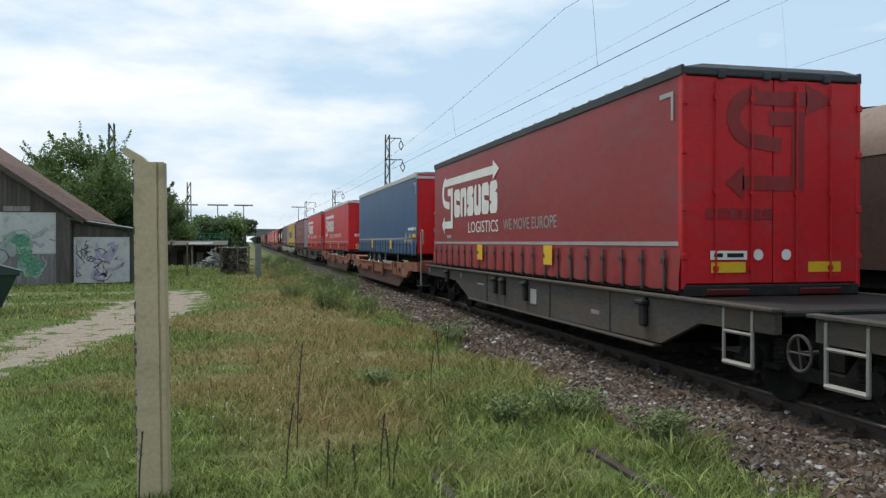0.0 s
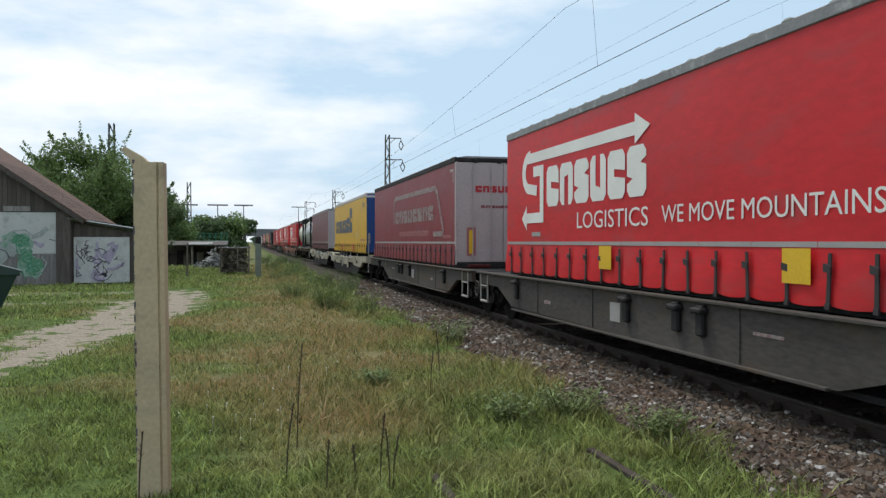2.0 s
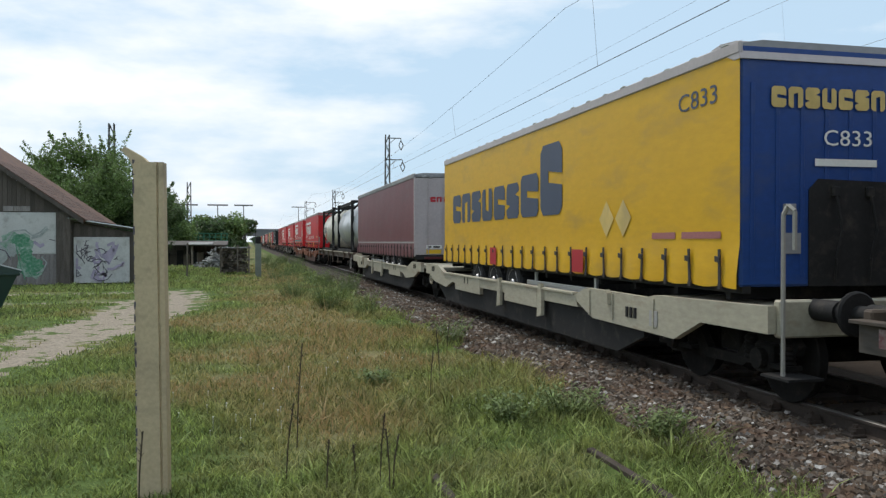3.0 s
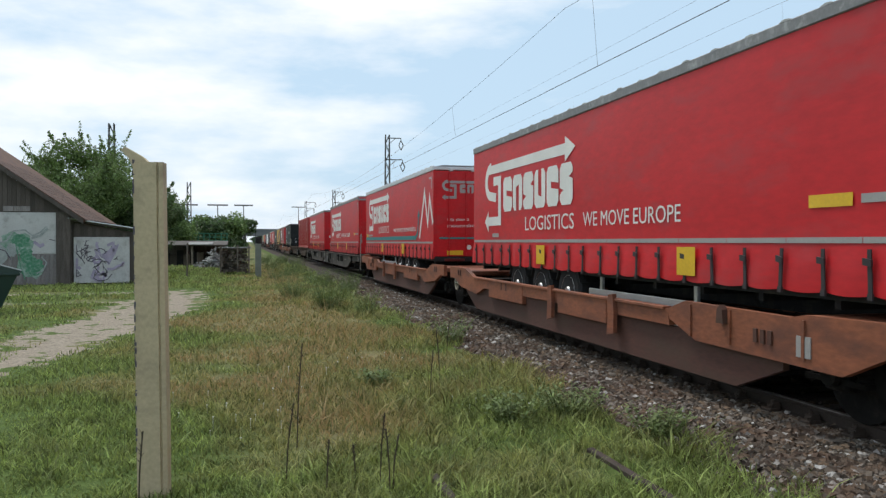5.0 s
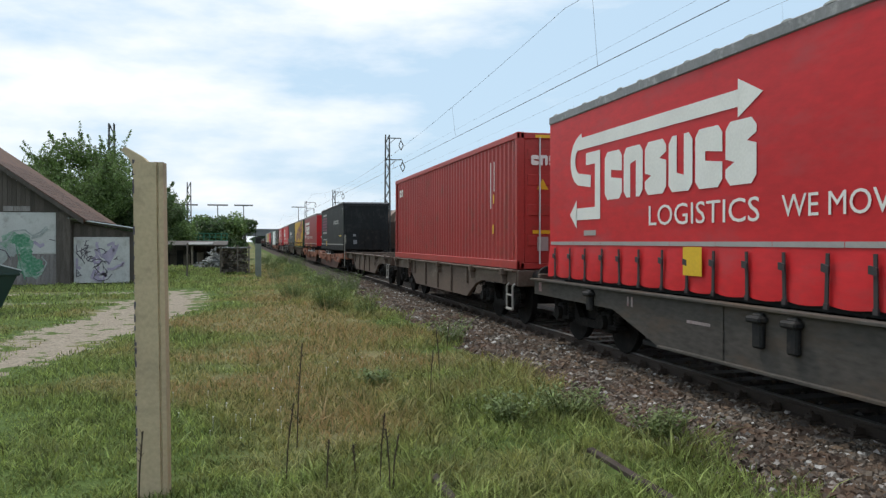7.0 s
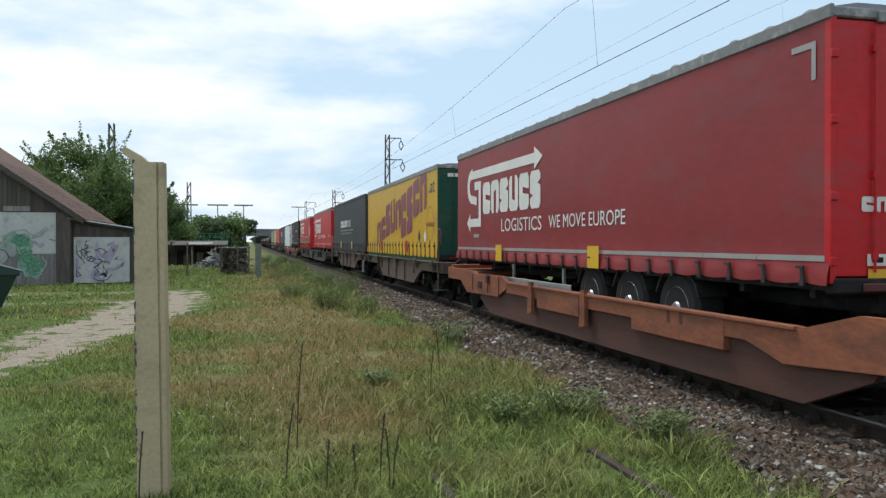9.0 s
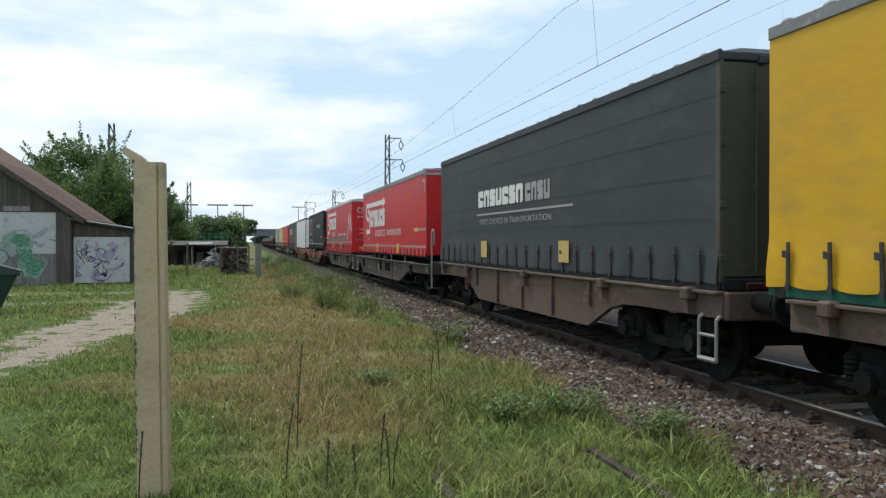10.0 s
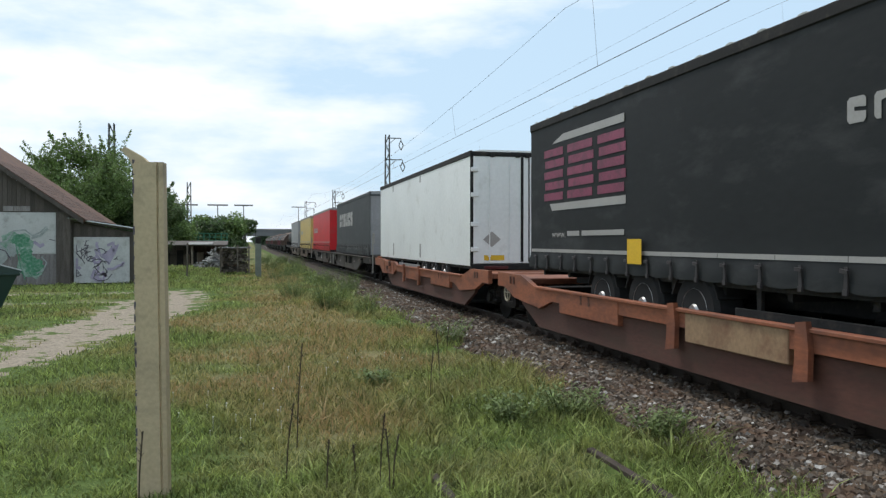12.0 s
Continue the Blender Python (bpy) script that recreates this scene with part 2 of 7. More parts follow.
# ---- mesh building ----
class Shape:
    def __init__(self):
        self.v, self.f = [], []

    def add(self, verts, faces):
        k = len(self.v)
        self.v += [tuple(p) for p in verts]
        self.f += [tuple(i + k for i in q) for q in faces]
        return self

    def box(self, x0, x1, y0, y1, z0, z1, c=0.0):
        """A box; c: width of its chamfered edges."""
        if not c:
            return self.add([(x, y, z) for x in (x0, x1) for y in (y0, y1) for z in (z0, z1)],
                            [(0, 1, 3, 2), (4, 6, 7, 5), (0, 4, 5, 1), (2, 3, 7, 6), (0, 2, 6, 4), (1, 5, 7, 3)])
        v, idx = [], {}
        for i, x in enumerate((x0, x1)):
            for j, y in enumerate((y0, y1)):
                for k, z in enumerate((z0, z1)):
                    dx, dy, dz = (c, -c)[i], (c, -c)[j], (c, -c)[k]
                    for a, p in enumerate(((x, y + dy, z + dz), (x + dx, y, z + dz), (x + dx, y + dy, z))):
                        idx[i, j, k, a] = len(v)
                        v.append(p)
        f = []
        for s in (0, 1):
            f.append([idx[s, j, k, 0] for j, k in ((0, 0), (0, 1), (1, 1), (1, 0))][::(1, -1)[s]])
            f.append([idx[i, s, k, 1] for i, k in ((0, 0), (1, 0), (1, 1), (0, 1))][::(1, -1)[s]])
            f.append([idx[i, j, s, 2] for i, j in ((0, 0), (0, 1), (1, 1), (1, 0))][::(1, -1)[s]])
            for t in (0, 1):
                f.append([idx[0, s, t, 1], idx[0, s, t, 2], idx[1, s, t, 2], idx[1, s, t, 1]])
                f.append([idx[s, 0, t, 0], idx[s, 0, t, 2], idx[s, 1, t, 2], idx[s, 1, t, 0]])
                f.append([idx[s, t, 0, 0], idx[s, t, 0, 1], idx[s, t, 1, 1], idx[s, t, 1, 0]])
                for u in (0, 1):
                    f.append([idx[s, t, u, 0], idx[s, t, u, 1], idx[s, t, u, 2]])
        return self.add(v, f)

    def tube(self, a, b, r, n=8, r2=None):
        a, b = Vector(a), Vector(b)
        q = (b - a).to_track_quat("Z", "Y")
        r2 = r if r2 is None else r2
        v = [p + q @ Vector((math.cos(2 * math.pi * i / n) * s, math.sin(2 * math.pi * i / n) * s, 0)) for p, s in ((a, r), (b, r2)) for i in range(n)]
        f = [(i, (i + 1) % n, n + (i + 1) % n, n + i) for i in range(n)]
        return self.add(v, f + [tuple(range(n))[::-1], tuple(range(n, 2 * n))])

    def path(self, pts, r, n=6):
        for a, b in zip(pts, pts[1:]):
            self.tube(a, b, r, n)
        return self

    def slab(self, outline, x0, x1):
        """An outline in (y, z), thick along x."""
        n = len(outline)
        return self.add([(x, y, z) for x in (x0, x1) for y, z in outline],
                        [tuple(range(n)), tuple(range(n, 2 * n))[::-1]] + [(i, n + i, n + (i + 1) % n, (i + 1) % n) for i in range(n)])

    def slab_y(self, outline, y0, y1):
        """An outline in (x, z), thick along y."""
        n = len(outline)
        return self.add([(x, y, z) for y in (y0, y1) for x, z in outline],
                        [tuple(range(n)), tuple(range(n, 2 * n))[::-1]] + [(i, n + i, n + (i + 1) % n, (i + 1) % n) for i in range(n)])

    def lathe(self, profile, n=24, axis="y", at=(0, 0, 0)):
        """profile: (along, radius) turned round an axis."""
        v = []
        for d, r in profile:
            for i in range(n):
                a = 2 * math.pi * i / n
                p = (r * math.cos(a), d, r * math.sin(a)) if axis == "y" else (d, r * math.cos(a), r * math.sin(a)) if axis == "x" else (r * math.cos(a), r * math.sin(a), d)
                v.append((p[0] + at[0], p[1] + at[1], p[2] + at[2]))
        m = len(profile)
        f = [(k * n + i, k * n + (i + 1) % n, (k + 1) * n + (i + 1) % n, (k + 1) * n + i) for k in range(m - 1) for i in range(n)]
        return self.add(v, f + [tuple(range(n))[::-1], tuple(range((m - 1) * n, m * n))])

    def mesh(self, name, smooth=False):
        me = bpy.data.meshes.new(name)
        me.from_pydata(self.v, [], self.f)
        bm = bmesh.new()
        bm.from_mesh(me)
        bmesh.ops.recalc_face_normals(bm, faces=bm.faces)
        bm.to_mesh(me)
        bm.free()
        if smooth:
            me.polygons.foreach_set("use_smooth", [True] * len(me.polygons))
            me.set_sharp_from_angle(angle=radians(38))
        return me


def part(name, shape, mat, parent, label="", smooth=False, at=None):
    me = shape if isinstance(shape, bpy.types.Mesh) else shape.mesh(name, smooth)
    if not me.materials:
        me.materials.append(mat)
    ob = new(name, me)
    ob.parent = parent
    if at is not None:
        ob.matrix_basis = at
    if label:
        ob["label"] = label
    return ob


def thing(name, label, category, group="", kind="", at=None):
    ob = new(name)
    ob.empty_display_size = 0.3
    if at is not None:
        ob.matrix_basis = at
    return tagged(ob, label, category, group, kind)


def piece(name, shape, mat, label, category="", group="", kind="", at=None, smooth=False):
    """A thing of one mesh."""
    ob = part(name, shape, mat, None, "", smooth, at)
    return tagged(ob, label, category, group, kind)


def lettering(text, height, width=None, slant=0.0):
    """Flat letters in the x, y plane, starting at the origin, hardly raised, scaled to a width."""
    cu = bpy.data.curves.new("lettering", "FONT")
    cu.body, cu.size, cu.extrude, cu.shear, cu.resolution_u = text, height * 1.38, 0.0008, slant, 3
    ob = bpy.data.objects.new("lettering", cu)
    scene.collection.objects.link(ob)
    me = bpy.data.meshes.new_from_object(ob.evaluated_get(bpy.context.evaluated_depsgraph_get()))
    bpy.data.objects.remove(ob)
    bpy.data.curves.remove(cu)
    if width and len(me.vertices):
        xs = [v.co.x for v in me.vertices]
        k = width / (max(xs) - min(xs))
        for v in me.vertices:
            v.co.x *= k
    return me


# ---- flat prints and paint ----
class Print(Shape):
    """Flat shapes in (u, w), 1.5 mm thick."""

    def poly(self, pts, t=0.0015):
        n = len(pts)
        return self.add([(u, w, z) for z in (0, t) for u, w in pts],
                        [tuple(range(n))[::-1], tuple(range(n, 2 * n))] + [(i, (i + 1) % n, n + (i + 1) % n, n + i) for i in range(n)])

    def bar(self, u0, u1, w0, w1):
        return self.poly([(u0, w0), (u1, w0), (u1, w1), (u0, w1)])

    def band(self, pts, wide):
        """A band of one width along a line of points."""
        pts = [Vector(p) for p in pts]
        left, right = [], []
        for i, p in enumerate(pts):
            d1 = (p - pts[i - 1]).normalized() if i else (pts[1] - p).normalized()
            d2 = (pts[i + 1] - p).normalized() if i + 1 < len(pts) else d1
            n1 = Vector((-(d1 + d2).y, (d1 + d2).x)).normalized()
            k = wide / 2 / max(0.5, n1.dot(Vector((-d1.y, d1.x))))
            left.append(p + n1 * k)
            right.append(p - n1 * k)
        for i in range(len(pts) - 1):
            self.poly([right[i], right[i + 1], left[i + 1], left[i]])
        return self

    def block(self, u0, u1, w0, w1, wide, kind=0):
        """One upright slotted block of a word mark, with cut corners; kind: where its slots lie."""
        c = min(wide * 0.42, (u1 - u0) * 0.2)
        g, k = (u1 - u0) * 0.15, kind % 4
        m, d = (u0 + u1) / 2, (w1 - w0)
        left, right = [(u0, w1 - c), (u0, w0 + c)], [(u1, w0 + c), (u1, w1 - c)]
        low, high = [(u0 + c, w0), (u1 - c, w0)], [(u1 - c, w1), (u0 + c, w1)]
        if k == 0:      # slot from below
            low = [(u0 + c, w0), (m - g, w0), (m - g, w0 + 0.66 * d), (m + g, w0 + 0.72 * d), (m + g, w0), (u1 - c, w0)]
        elif k == 1:    # slot from above
            high = [(u1 - c, w1), (m + g, w1), (m + g, w0 + 0.28 * d), (m - g, w0 + 0.34 * d), (m - g, w1), (u0 + c, w1)]
        elif k == 2:    # slanted slot from one side
            right = [(u1, w0 + c), (u1, w0 + 0.40 * d), (u0 + 0.38 * (u1 - u0), w0 + 0.46 * d), (u0 + 0.38 * (u1 - u0), w0 + 0.62 * d), (u1, w0 + 0.56 * d), (u1, w1 - c)]
        else:           # notch low on one side and high on the other
            left = [(u0, w1 - c), (u0, w0 + 0.42 * d), (u0 + 0.3 * (u1 - u0), w0 + 0.36 * d), (u0, w0 + 0.26 * d), (u0, w0 + c)]
            right = [(u1, w0 + c), (u1, w0 + 0.60 * d), (u1 - 0.3 * (u1 - u0), w0 + 0.66 * d), (u1, w0 + 0.76 * d), (u1, w1 - c)]
        return self.poly(left + low + right + high)


def word_mark(parent, at, mat, n, u0, u1, w0, w1, wide, gap=0.14, label="", kinds=(2, 0, 3, 1, 2, 3, 0)):
    """A row of plain slotted shapes in place of a brand name, one part each."""
    step = (u1 - u0) / n
    for i in range(n):
        s = Print().block(u0 + i * step, u0 + (i + 1 - gap) * step, w0, w1, min(wide * 1.25, (w1 - w0) * 0.30), kinds[i % len(kinds)])
        part("name_block", s, mat, parent, label, at=at)


def arc(cx, cy, r, a0, a1, n=6, ry=None):
    return [(cx + r * math.cos(radians(a0 + (a1 - a0) * i / n)), cy + (ry or r) * math.sin(radians(a0 + (a1 - a0) * i / n))) for i in range(n + 1)]


TRACK_X, RAIL_Z, SPEED = 6.44, 0.166, 28.398
FAR_TRACK_X = 10.7
MOVING = []      # (thing, place along the track at 0 s, track, speed)


# ---- ground ----
def step_line(v, pts):
    """Straight-line interpolation through (at, value) pairs."""
    for (a, p), (b, q) in zip(pts, pts[1:]):
        if v <= b:
            return p + (q - p) * max(0.0, (v - a) / (b - a))
    return pts[-1][1]


LANE_RIGHT = ((5, -4.6), (12, -3.3), (17, -2.3), (22, -1.45), (26, -1.1), (31, -1.3))
LANE_LEFT = ((5, -5.6), (12, -4.45), (17, -4.55), (22, -4.2), (31, -3.6))


def on_path(x, y):
    """How far a place lies inside the worn dirt lane, 0 to 1."""
    lane = yard = -1.0
    if 5 < y < 33:
        r, l = step_line(y, LANE_RIGHT), step_line(y, LANE_LEFT)
        lane = min(r - x, x - l, (31.5 - y) * 0.5) * 1.5 + 0.35
        if 14 < y < 26:
            lane -= 0.9 * max(0.0, 1 - abs(x - l - 0.42 * (r - l)) / 0.5)
    if -17 < x < -1.6 and 24 < y < 34:
        yard = max((1.3 - abs(y - 31.6 - 0.03 * x)) * 0.75, (1.2 - abs(y - 27.0 - 0.2 * (x + 6))) * 0.7)
    return max(0.0, min(1.0, max(lane, yard) + 0.45 * noise.noise((x * 0.5, y * 0.35, 0)) + 0.25 * noise.noise((x * 1.7, y * 1.2, 6))))


def drier_by_the_line(n, l, co, value):
    """Straw is commonest in the middle of the strip, least by the lane."""
    sep, rng, add = n.new("ShaderNodeSeparateXYZ"), n.new("ShaderNodeMapRange"), n.new("ShaderNodeMath")
    ramp, scale = n.new("ShaderNodeValToRGB"), n.new("ShaderNodeMath")
    l.new(co.outputs["Object"], sep.inputs[0])
    rng.inputs["From Min"].default_value, rng.inputs["From Max"].default_value = -3.0, 4.0
    l.new(sep.outputs["X"], rng.inputs["Value"])
    ramp.color_ramp.elements.new(0.55)
    ramp.color_ramp.elements.new(0.74)
    for e, (at, v) in zip(ramp.color_ramp.elements, ((0.1, 0.0), (0.52, 1.0), (0.72, 0.95), (0.87, 0.25))):
        e.position, e.color = at, (v, v, v, 1)
    l.new(rng.outputs[0], ramp.inputs["Fac"])
    scale.operation = "MULTIPLY_ADD"
    l.new(ramp.outputs["Color"], scale.inputs[0])
    scale.inputs[1].default_value, scale.inputs[2].default_value = 0.20, -0.12
    add.operation = "ADD"
    l.new(value, add.inputs[0])
    l.new(scale.outputs[0], add.inputs[1])
    # greener close by and again far along the strip
    along, fade, total = n.new("ShaderNodeMapRange"), n.new("ShaderNodeValToRGB"), n.new("ShaderNodeMath")
    along.inputs["From Min"].default_value, along.inputs["From Max"].default_value = 4.0, 34.0
    l.new(sep.outputs["Y"], along.inputs["Value"])
    fade.color_ramp.elements.new(0.3)
    fade.color_ramp.elements.new(0.55)
    for e, (at, v) in zip(fade.color_ramp.elements, ((0.10, 0.0), (0.24, 1.0), (0.55, 1.0), (0.8, 0.35))):
        e.position, e.color = at, (v, v, v, 1)
    l.new(along.outputs[0], fade.inputs["Fac"])
    total.operation = "MULTIPLY_ADD"
    l.new(fade.outputs["Color"], total.inputs[0])
    total.inputs[1].default_value = 0.12
    offset = n.new("ShaderNodeMath")
    offset.operation = "SUBTRACT"
    l.new(add.outputs[0], offset.inputs[0])
    offset.inputs[1].default_value = 0.12
    l.new(offset.outputs[0], total.inputs[2])
    return total.outputs[0]


def ground_material():
    m = bpy.data.materials.new("grassy_ground")
    m.use_nodes = True
    n, l = m.node_tree.nodes, m.node_tree.links
    p = n["Principled BSDF"]
    p.inputs["Roughness"].default_value = 0.95
    p.inputs["Specular IOR Level"].default_value = 0.1
    co = n.new("ShaderNodeTexCoord")

    def tex(scale, detail=6):
        t = n.new("ShaderNodeTexNoise")
        t.inputs["Scale"].default_value, t.inputs["Detail"].default_value = scale, detail
        l.new(co.outputs["Object"], t.inputs["Vector"])
        return t.outputs["Fac"]

    def ramp(v, a, b, c0, c1):
        r = n.new("ShaderNodeValToRGB")
        r.color_ramp.elements[0].position, r.color_ramp.elements[1].position = a, b
        r.color_ramp.elements[0].color, r.color_ramp.elements[1].color = (*c0, 1), (*c1, 1)
        l.new(v, r.inputs["Fac"])
        return r.outputs["Color"]

    def mix(f, a, b):
        x = n.new("ShaderNodeMix")
        x.data_type = "RGBA"
        l.new(f, x.inputs["Factor"])
        l.new(a, x.inputs["A"])
        l.new(b, x.inputs["B"])
        return x.outputs["Result"]
    grass = ramp(tex(9), 0.3, 0.7, (0.06, 0.092, 0.026), (0.105, 0.15, 0.042))
    straw = ramp(tex(14), 0.3, 0.7, (0.20, 0.15, 0.085), (0.34, 0.255, 0.15))
    turf = mix(ramp(drier_by_the_line(n, l, co, tex(0.35, 5)), 0.36, 0.56, (0, 0, 0), (0.55, 0.55, 0.55)), grass, straw)
    soil = ramp(tex(18), 0.3, 0.7, (0.18, 0.152, 0.115), (0.38, 0.325, 0.26))
    at = n.new("ShaderNodeAttribute")
    at.attribute_name = "worn"
    add = n.new("ShaderNodeMath")
    add.operation = "MULTIPLY_ADD"
    l.new(tex(2.2, 9), add.inputs[0])
    add.inputs[1].default_value = 1.3
    l.new(at.outputs["Fac"], add.inputs[2])
    worn = ramp(add.outputs[0], 0.95, 1.12, (0, 0, 0), (1, 1, 1))
    field = n.new("ShaderNodeAttribute")
    field.attribute_name = "field"
    stubble = ramp(tex(4), 0.3, 0.7, (0.36, 0.32, 0.21), (0.47, 0.42, 0.29))
    l.new(mix(field.outputs["Fac"], mix(worn, turf, soil), stubble), p.inputs["Base Color"])
    b = n.new("ShaderNodeBump")
    b.inputs["Strength"].default_value, b.inputs["Distance"].default_value = 0.7, 0.05
    l.new(tex(25), b.inputs["Height"])
    l.new(b.outputs["Normal"], p.inputs["Normal"])
    return m


def build_ground():
    xs = [-2500, -900, -300, -120, -60, -36] + [-24 + 0.6 * i for i in range(48)] + [6.0, 9.0, 12.5, 16, 24, 40, 70, 120, 300, 900, 2500]
    ys = [-400, -60, -20, -6, 0, 2] + [3 + 0.6 * i for i in range(66)] + [46, 52, 60, 75, 100, 140, 200, 300, 600, 1500, 3500]
    me = bpy.data.meshes.new("ground")
    verts = []
    for y in ys:
        for x in xs:
            near = 1.0 if (-20 < x < 3.6 and 2 < y < 60) else 0.0
            verts.append((x, y, (0.05 * noise.noise((x * 0.35, y * 0.35, 3)) + 0.03 * noise.noise((x * 1.1, y * 1.1, 5)) - 0.04 * on_path(x, y)) * near - (0.13 if 3.9 < x < 14 else 0.0)))
    w = len(xs)
    me.from_pydata(verts, [], [(j * w + i, j * w + i + 1, (j + 1) * w + i + 1, (j + 1) * w + i) for j in range(len(ys) - 1) for i in range(w - 1)])
    worn, field = me.attributes.new("worn", "FLOAT", "POINT"), me.attributes.new("field", "FLOAT", "POINT")
    worn.data.foreach_set("value", [on_path(x, y) * 0.47 for x, y, _ in verts])
    field.data.foreach_set("value", [1.0 if 39 < x < 121 and y < 160 else 0.0 for x, y, _ in verts])
    me.polygons.foreach_set("use_smooth", [True] * len(me.polygons))
    return piece("ground", me, ground_material(), "grassy ground with a worn dirt lane", "ground", kind="structure")


build_ground()


def grass_material():
    m = material("grass_blades", (0.214, 0.264, 0.080), 0.65, 0, 0.55, 2.4, 11, 0, None, island=0.62, spec=0.25)
    n, l = m.node_tree.nodes, m.node_tree.links
    p = n["Principled BSDF"]
    link = p.inputs["Base Color"].links[0]
    src = link.from_socket
    co = [q for q in n if q.type == "TEX_COORD"][0]
    t = n.new("ShaderNodeTexNoise")
    t.inputs["Scale"].default_value, t.inputs["Detail"].default_value = 0.35, 5
    l.new(co.outputs["Object"], t.inputs["Vector"])
    dry = drier_by_the_line(n, l, co, t.outputs["Fac"])
    r = n.new("ShaderNodeValToRGB")
    r.color_ramp.elements[0].position, r.color_ramp.elements[1].position = 0.36, 0.56
    l.new(dry, r.inputs["Fac"])
    geo = n.new("ShaderNodeNewGeometry")
    mul = n.new("ShaderNodeMath")
    mul.operation = "MULTIPLY"
    l.new(r.outputs["Color"], mul.inputs[0])
    l.new(geo.outputs["Random Per Island"], mul.inputs[1])
    mx = n.new("ShaderNodeMix")
    mx.data_type = "RGBA"
    l.new(mul.outputs[0], mx.inputs["Factor"])
    l.new(src, mx.inputs["A"])
    mx.inputs["B"].default_value = (0.44, 0.285, 0.15, 1)
    l.new(mx.outputs["Result"], p.inputs["Base Color"])
    return thin(m, 0.3)


def build_grass(count=420000):
    rng = np.random.default_rng(4)
    # more blades close to the eye, thinning with distance
    d = 3.2 + 62.0 * rng.random(count) ** 2.1
    a = rng.uniform(-0.34, 0.80, count)
    x, y = d * np.sin(a), d * np.cos(a)
    keep = (x < 3.72 + 0.26 * np.sin(y * 1.3) + 0.2 * np.sin(y * 4.1)) & (x > -22)
    lane = np.array([on_path(u, v) for u, v in zip(x, y)])
    keep &= rng.random(count) > lane * np.where(y > 23, 1.7, 1.0)
    keep &= ~((np.abs(x - 1.38) < 0.06) & (y < 6.2)) & ~((np.abs(x - 2.87) < 0.08) & (y < 6.6))
    x, y, d = x[keep], y[keep], d[keep]
    n = len(x)
    patch = np.array([0.6 * noise.noise((u * 0.5, v * 0.5, 9)) + 0.6 * noise.noise((u * 2.3, v * 2.3, 4)) + 0.5 * noise.noise((u * 5.5, v * 5.5, 2)) for u, v in zip(x, y)])
    tall = np.where(x > 1.2, 1.35, 1.0) * np.where((x > 2.1) & (y < 15), 1.35, 1.0) * np.where(lane[keep] > 0.1, 0.36, 1.0)
    h = (0.026 + 0.076 * rng.random(n) ** 2.2) * np.maximum(0.22, 1 + 1.35 * patch) * tall * (1 + d / 90)
    w = (0.0022 + 0.0034 * rng.random(n)) * (1 + d / 9)
    ang, lean, la = rng.uniform(0, 6.28, n), rng.uniform(0.15, 1.9, n) * h, rng.uniform(0, 6.28, n)
    dx, dy = np.cos(ang) * w, np.sin(ang) * w
    lx, ly = np.cos(la) * lean, np.sin(la) * lean
    co = np.zeros((n, 5, 3))
    co[:, 0] = np.stack([x - dx, y - dy, np.full(n, -0.03)], 1)
    co[:, 1] = np.stack([x + dx, y + dy, np.full(n, -0.03)], 1)
    co[:, 2] = np.stack([x - 0.7 * dx + lx * 0.4, y - 0.7 * dy + ly * 0.4, h * 0.6], 1)
    co[:, 3] = np.stack([x + 0.7 * dx + lx * 0.4, y + 0.7 * dy + ly * 0.4, h * 0.6], 1)
    co[:, 4] = np.stack([x + lx, y + ly, h], 1)
    me = bpy.data.meshes.new("grass")
    me.vertices.add(n * 5)
    me.vertices.foreach_set("co", co.ravel())
    base = (np.arange(n) * 5)[:, None]
    loops = np.concatenate([base + 0, base + 1, base + 3, base + 2, base + 2, base + 3, base + 4], 1).ravel()
    me.loops.add(len(loops))
    me.loops.foreach_set("vertex_index", loops)
    me.polygons.add(n * 2)
    start = np.empty(n * 2, dtype=np.int64)
    start[0::2], start[1::2] = np.arange(n) * 7, np.arange(n) * 7 + 4
    me.polygons.foreach_set("loop_start", start)
    me.update(calc_edges=True)
    return piece("grass", me, grass_material(), "rough green grass with straw-dry patches", "grass", kind="stuff")


build_grass()


WEED = thin(material("weed_green", (0.15, 0.205, 0.068), 0.7, 0, 0.2, 2, 9, 0, None, island=0.4), 0.3)


def weed_bush(name, label, x, y, h, w, mat, stems, seed, flowers=0):
    """A clump of thin stems with small leaves."""
    r = random.Random(seed)
    t = thing(name, label, "plant", "wild plants in the grass", at=pose(x, y, 0))
    s, lv = Shape(), Shape()
    for _ in range(stems):
        a, q = r.uniform(0, 6.28), r.random() ** 0.6 * w
        top = (math.cos(a) * q, math.sin(a) * q, h * r.uniform(0.55, 1.0))
        base = (math.cos(a) * q * 0.3, math.sin(a) * q * 0.3, -0.03)
        s.tube(base, top, 0.004, 3, 0.002)
        for k in range(11):
            f = r.uniform(0.15, 1.0)
            p = Vector(base).lerp(Vector(top), f)
            b, ln = r.uniform(0, 6.28), r.uniform(0.03, 0.09)
            e = p + Vector((math.cos(b) * ln, math.sin(b) * ln, r.uniform(-0.02, 0.04)))
            o = Vector((-math.sin(b), math.cos(b), 0)) * 0.014
            lv.add([p, (p + e) / 2 + o, e, (p + e) / 2 - o], [(0, 1, 2, 3)])
    part("stem_tuft", s, mat, t)
    tagged(part("leaf_tuft", lv, mat, t), kind="stuff")
    return t


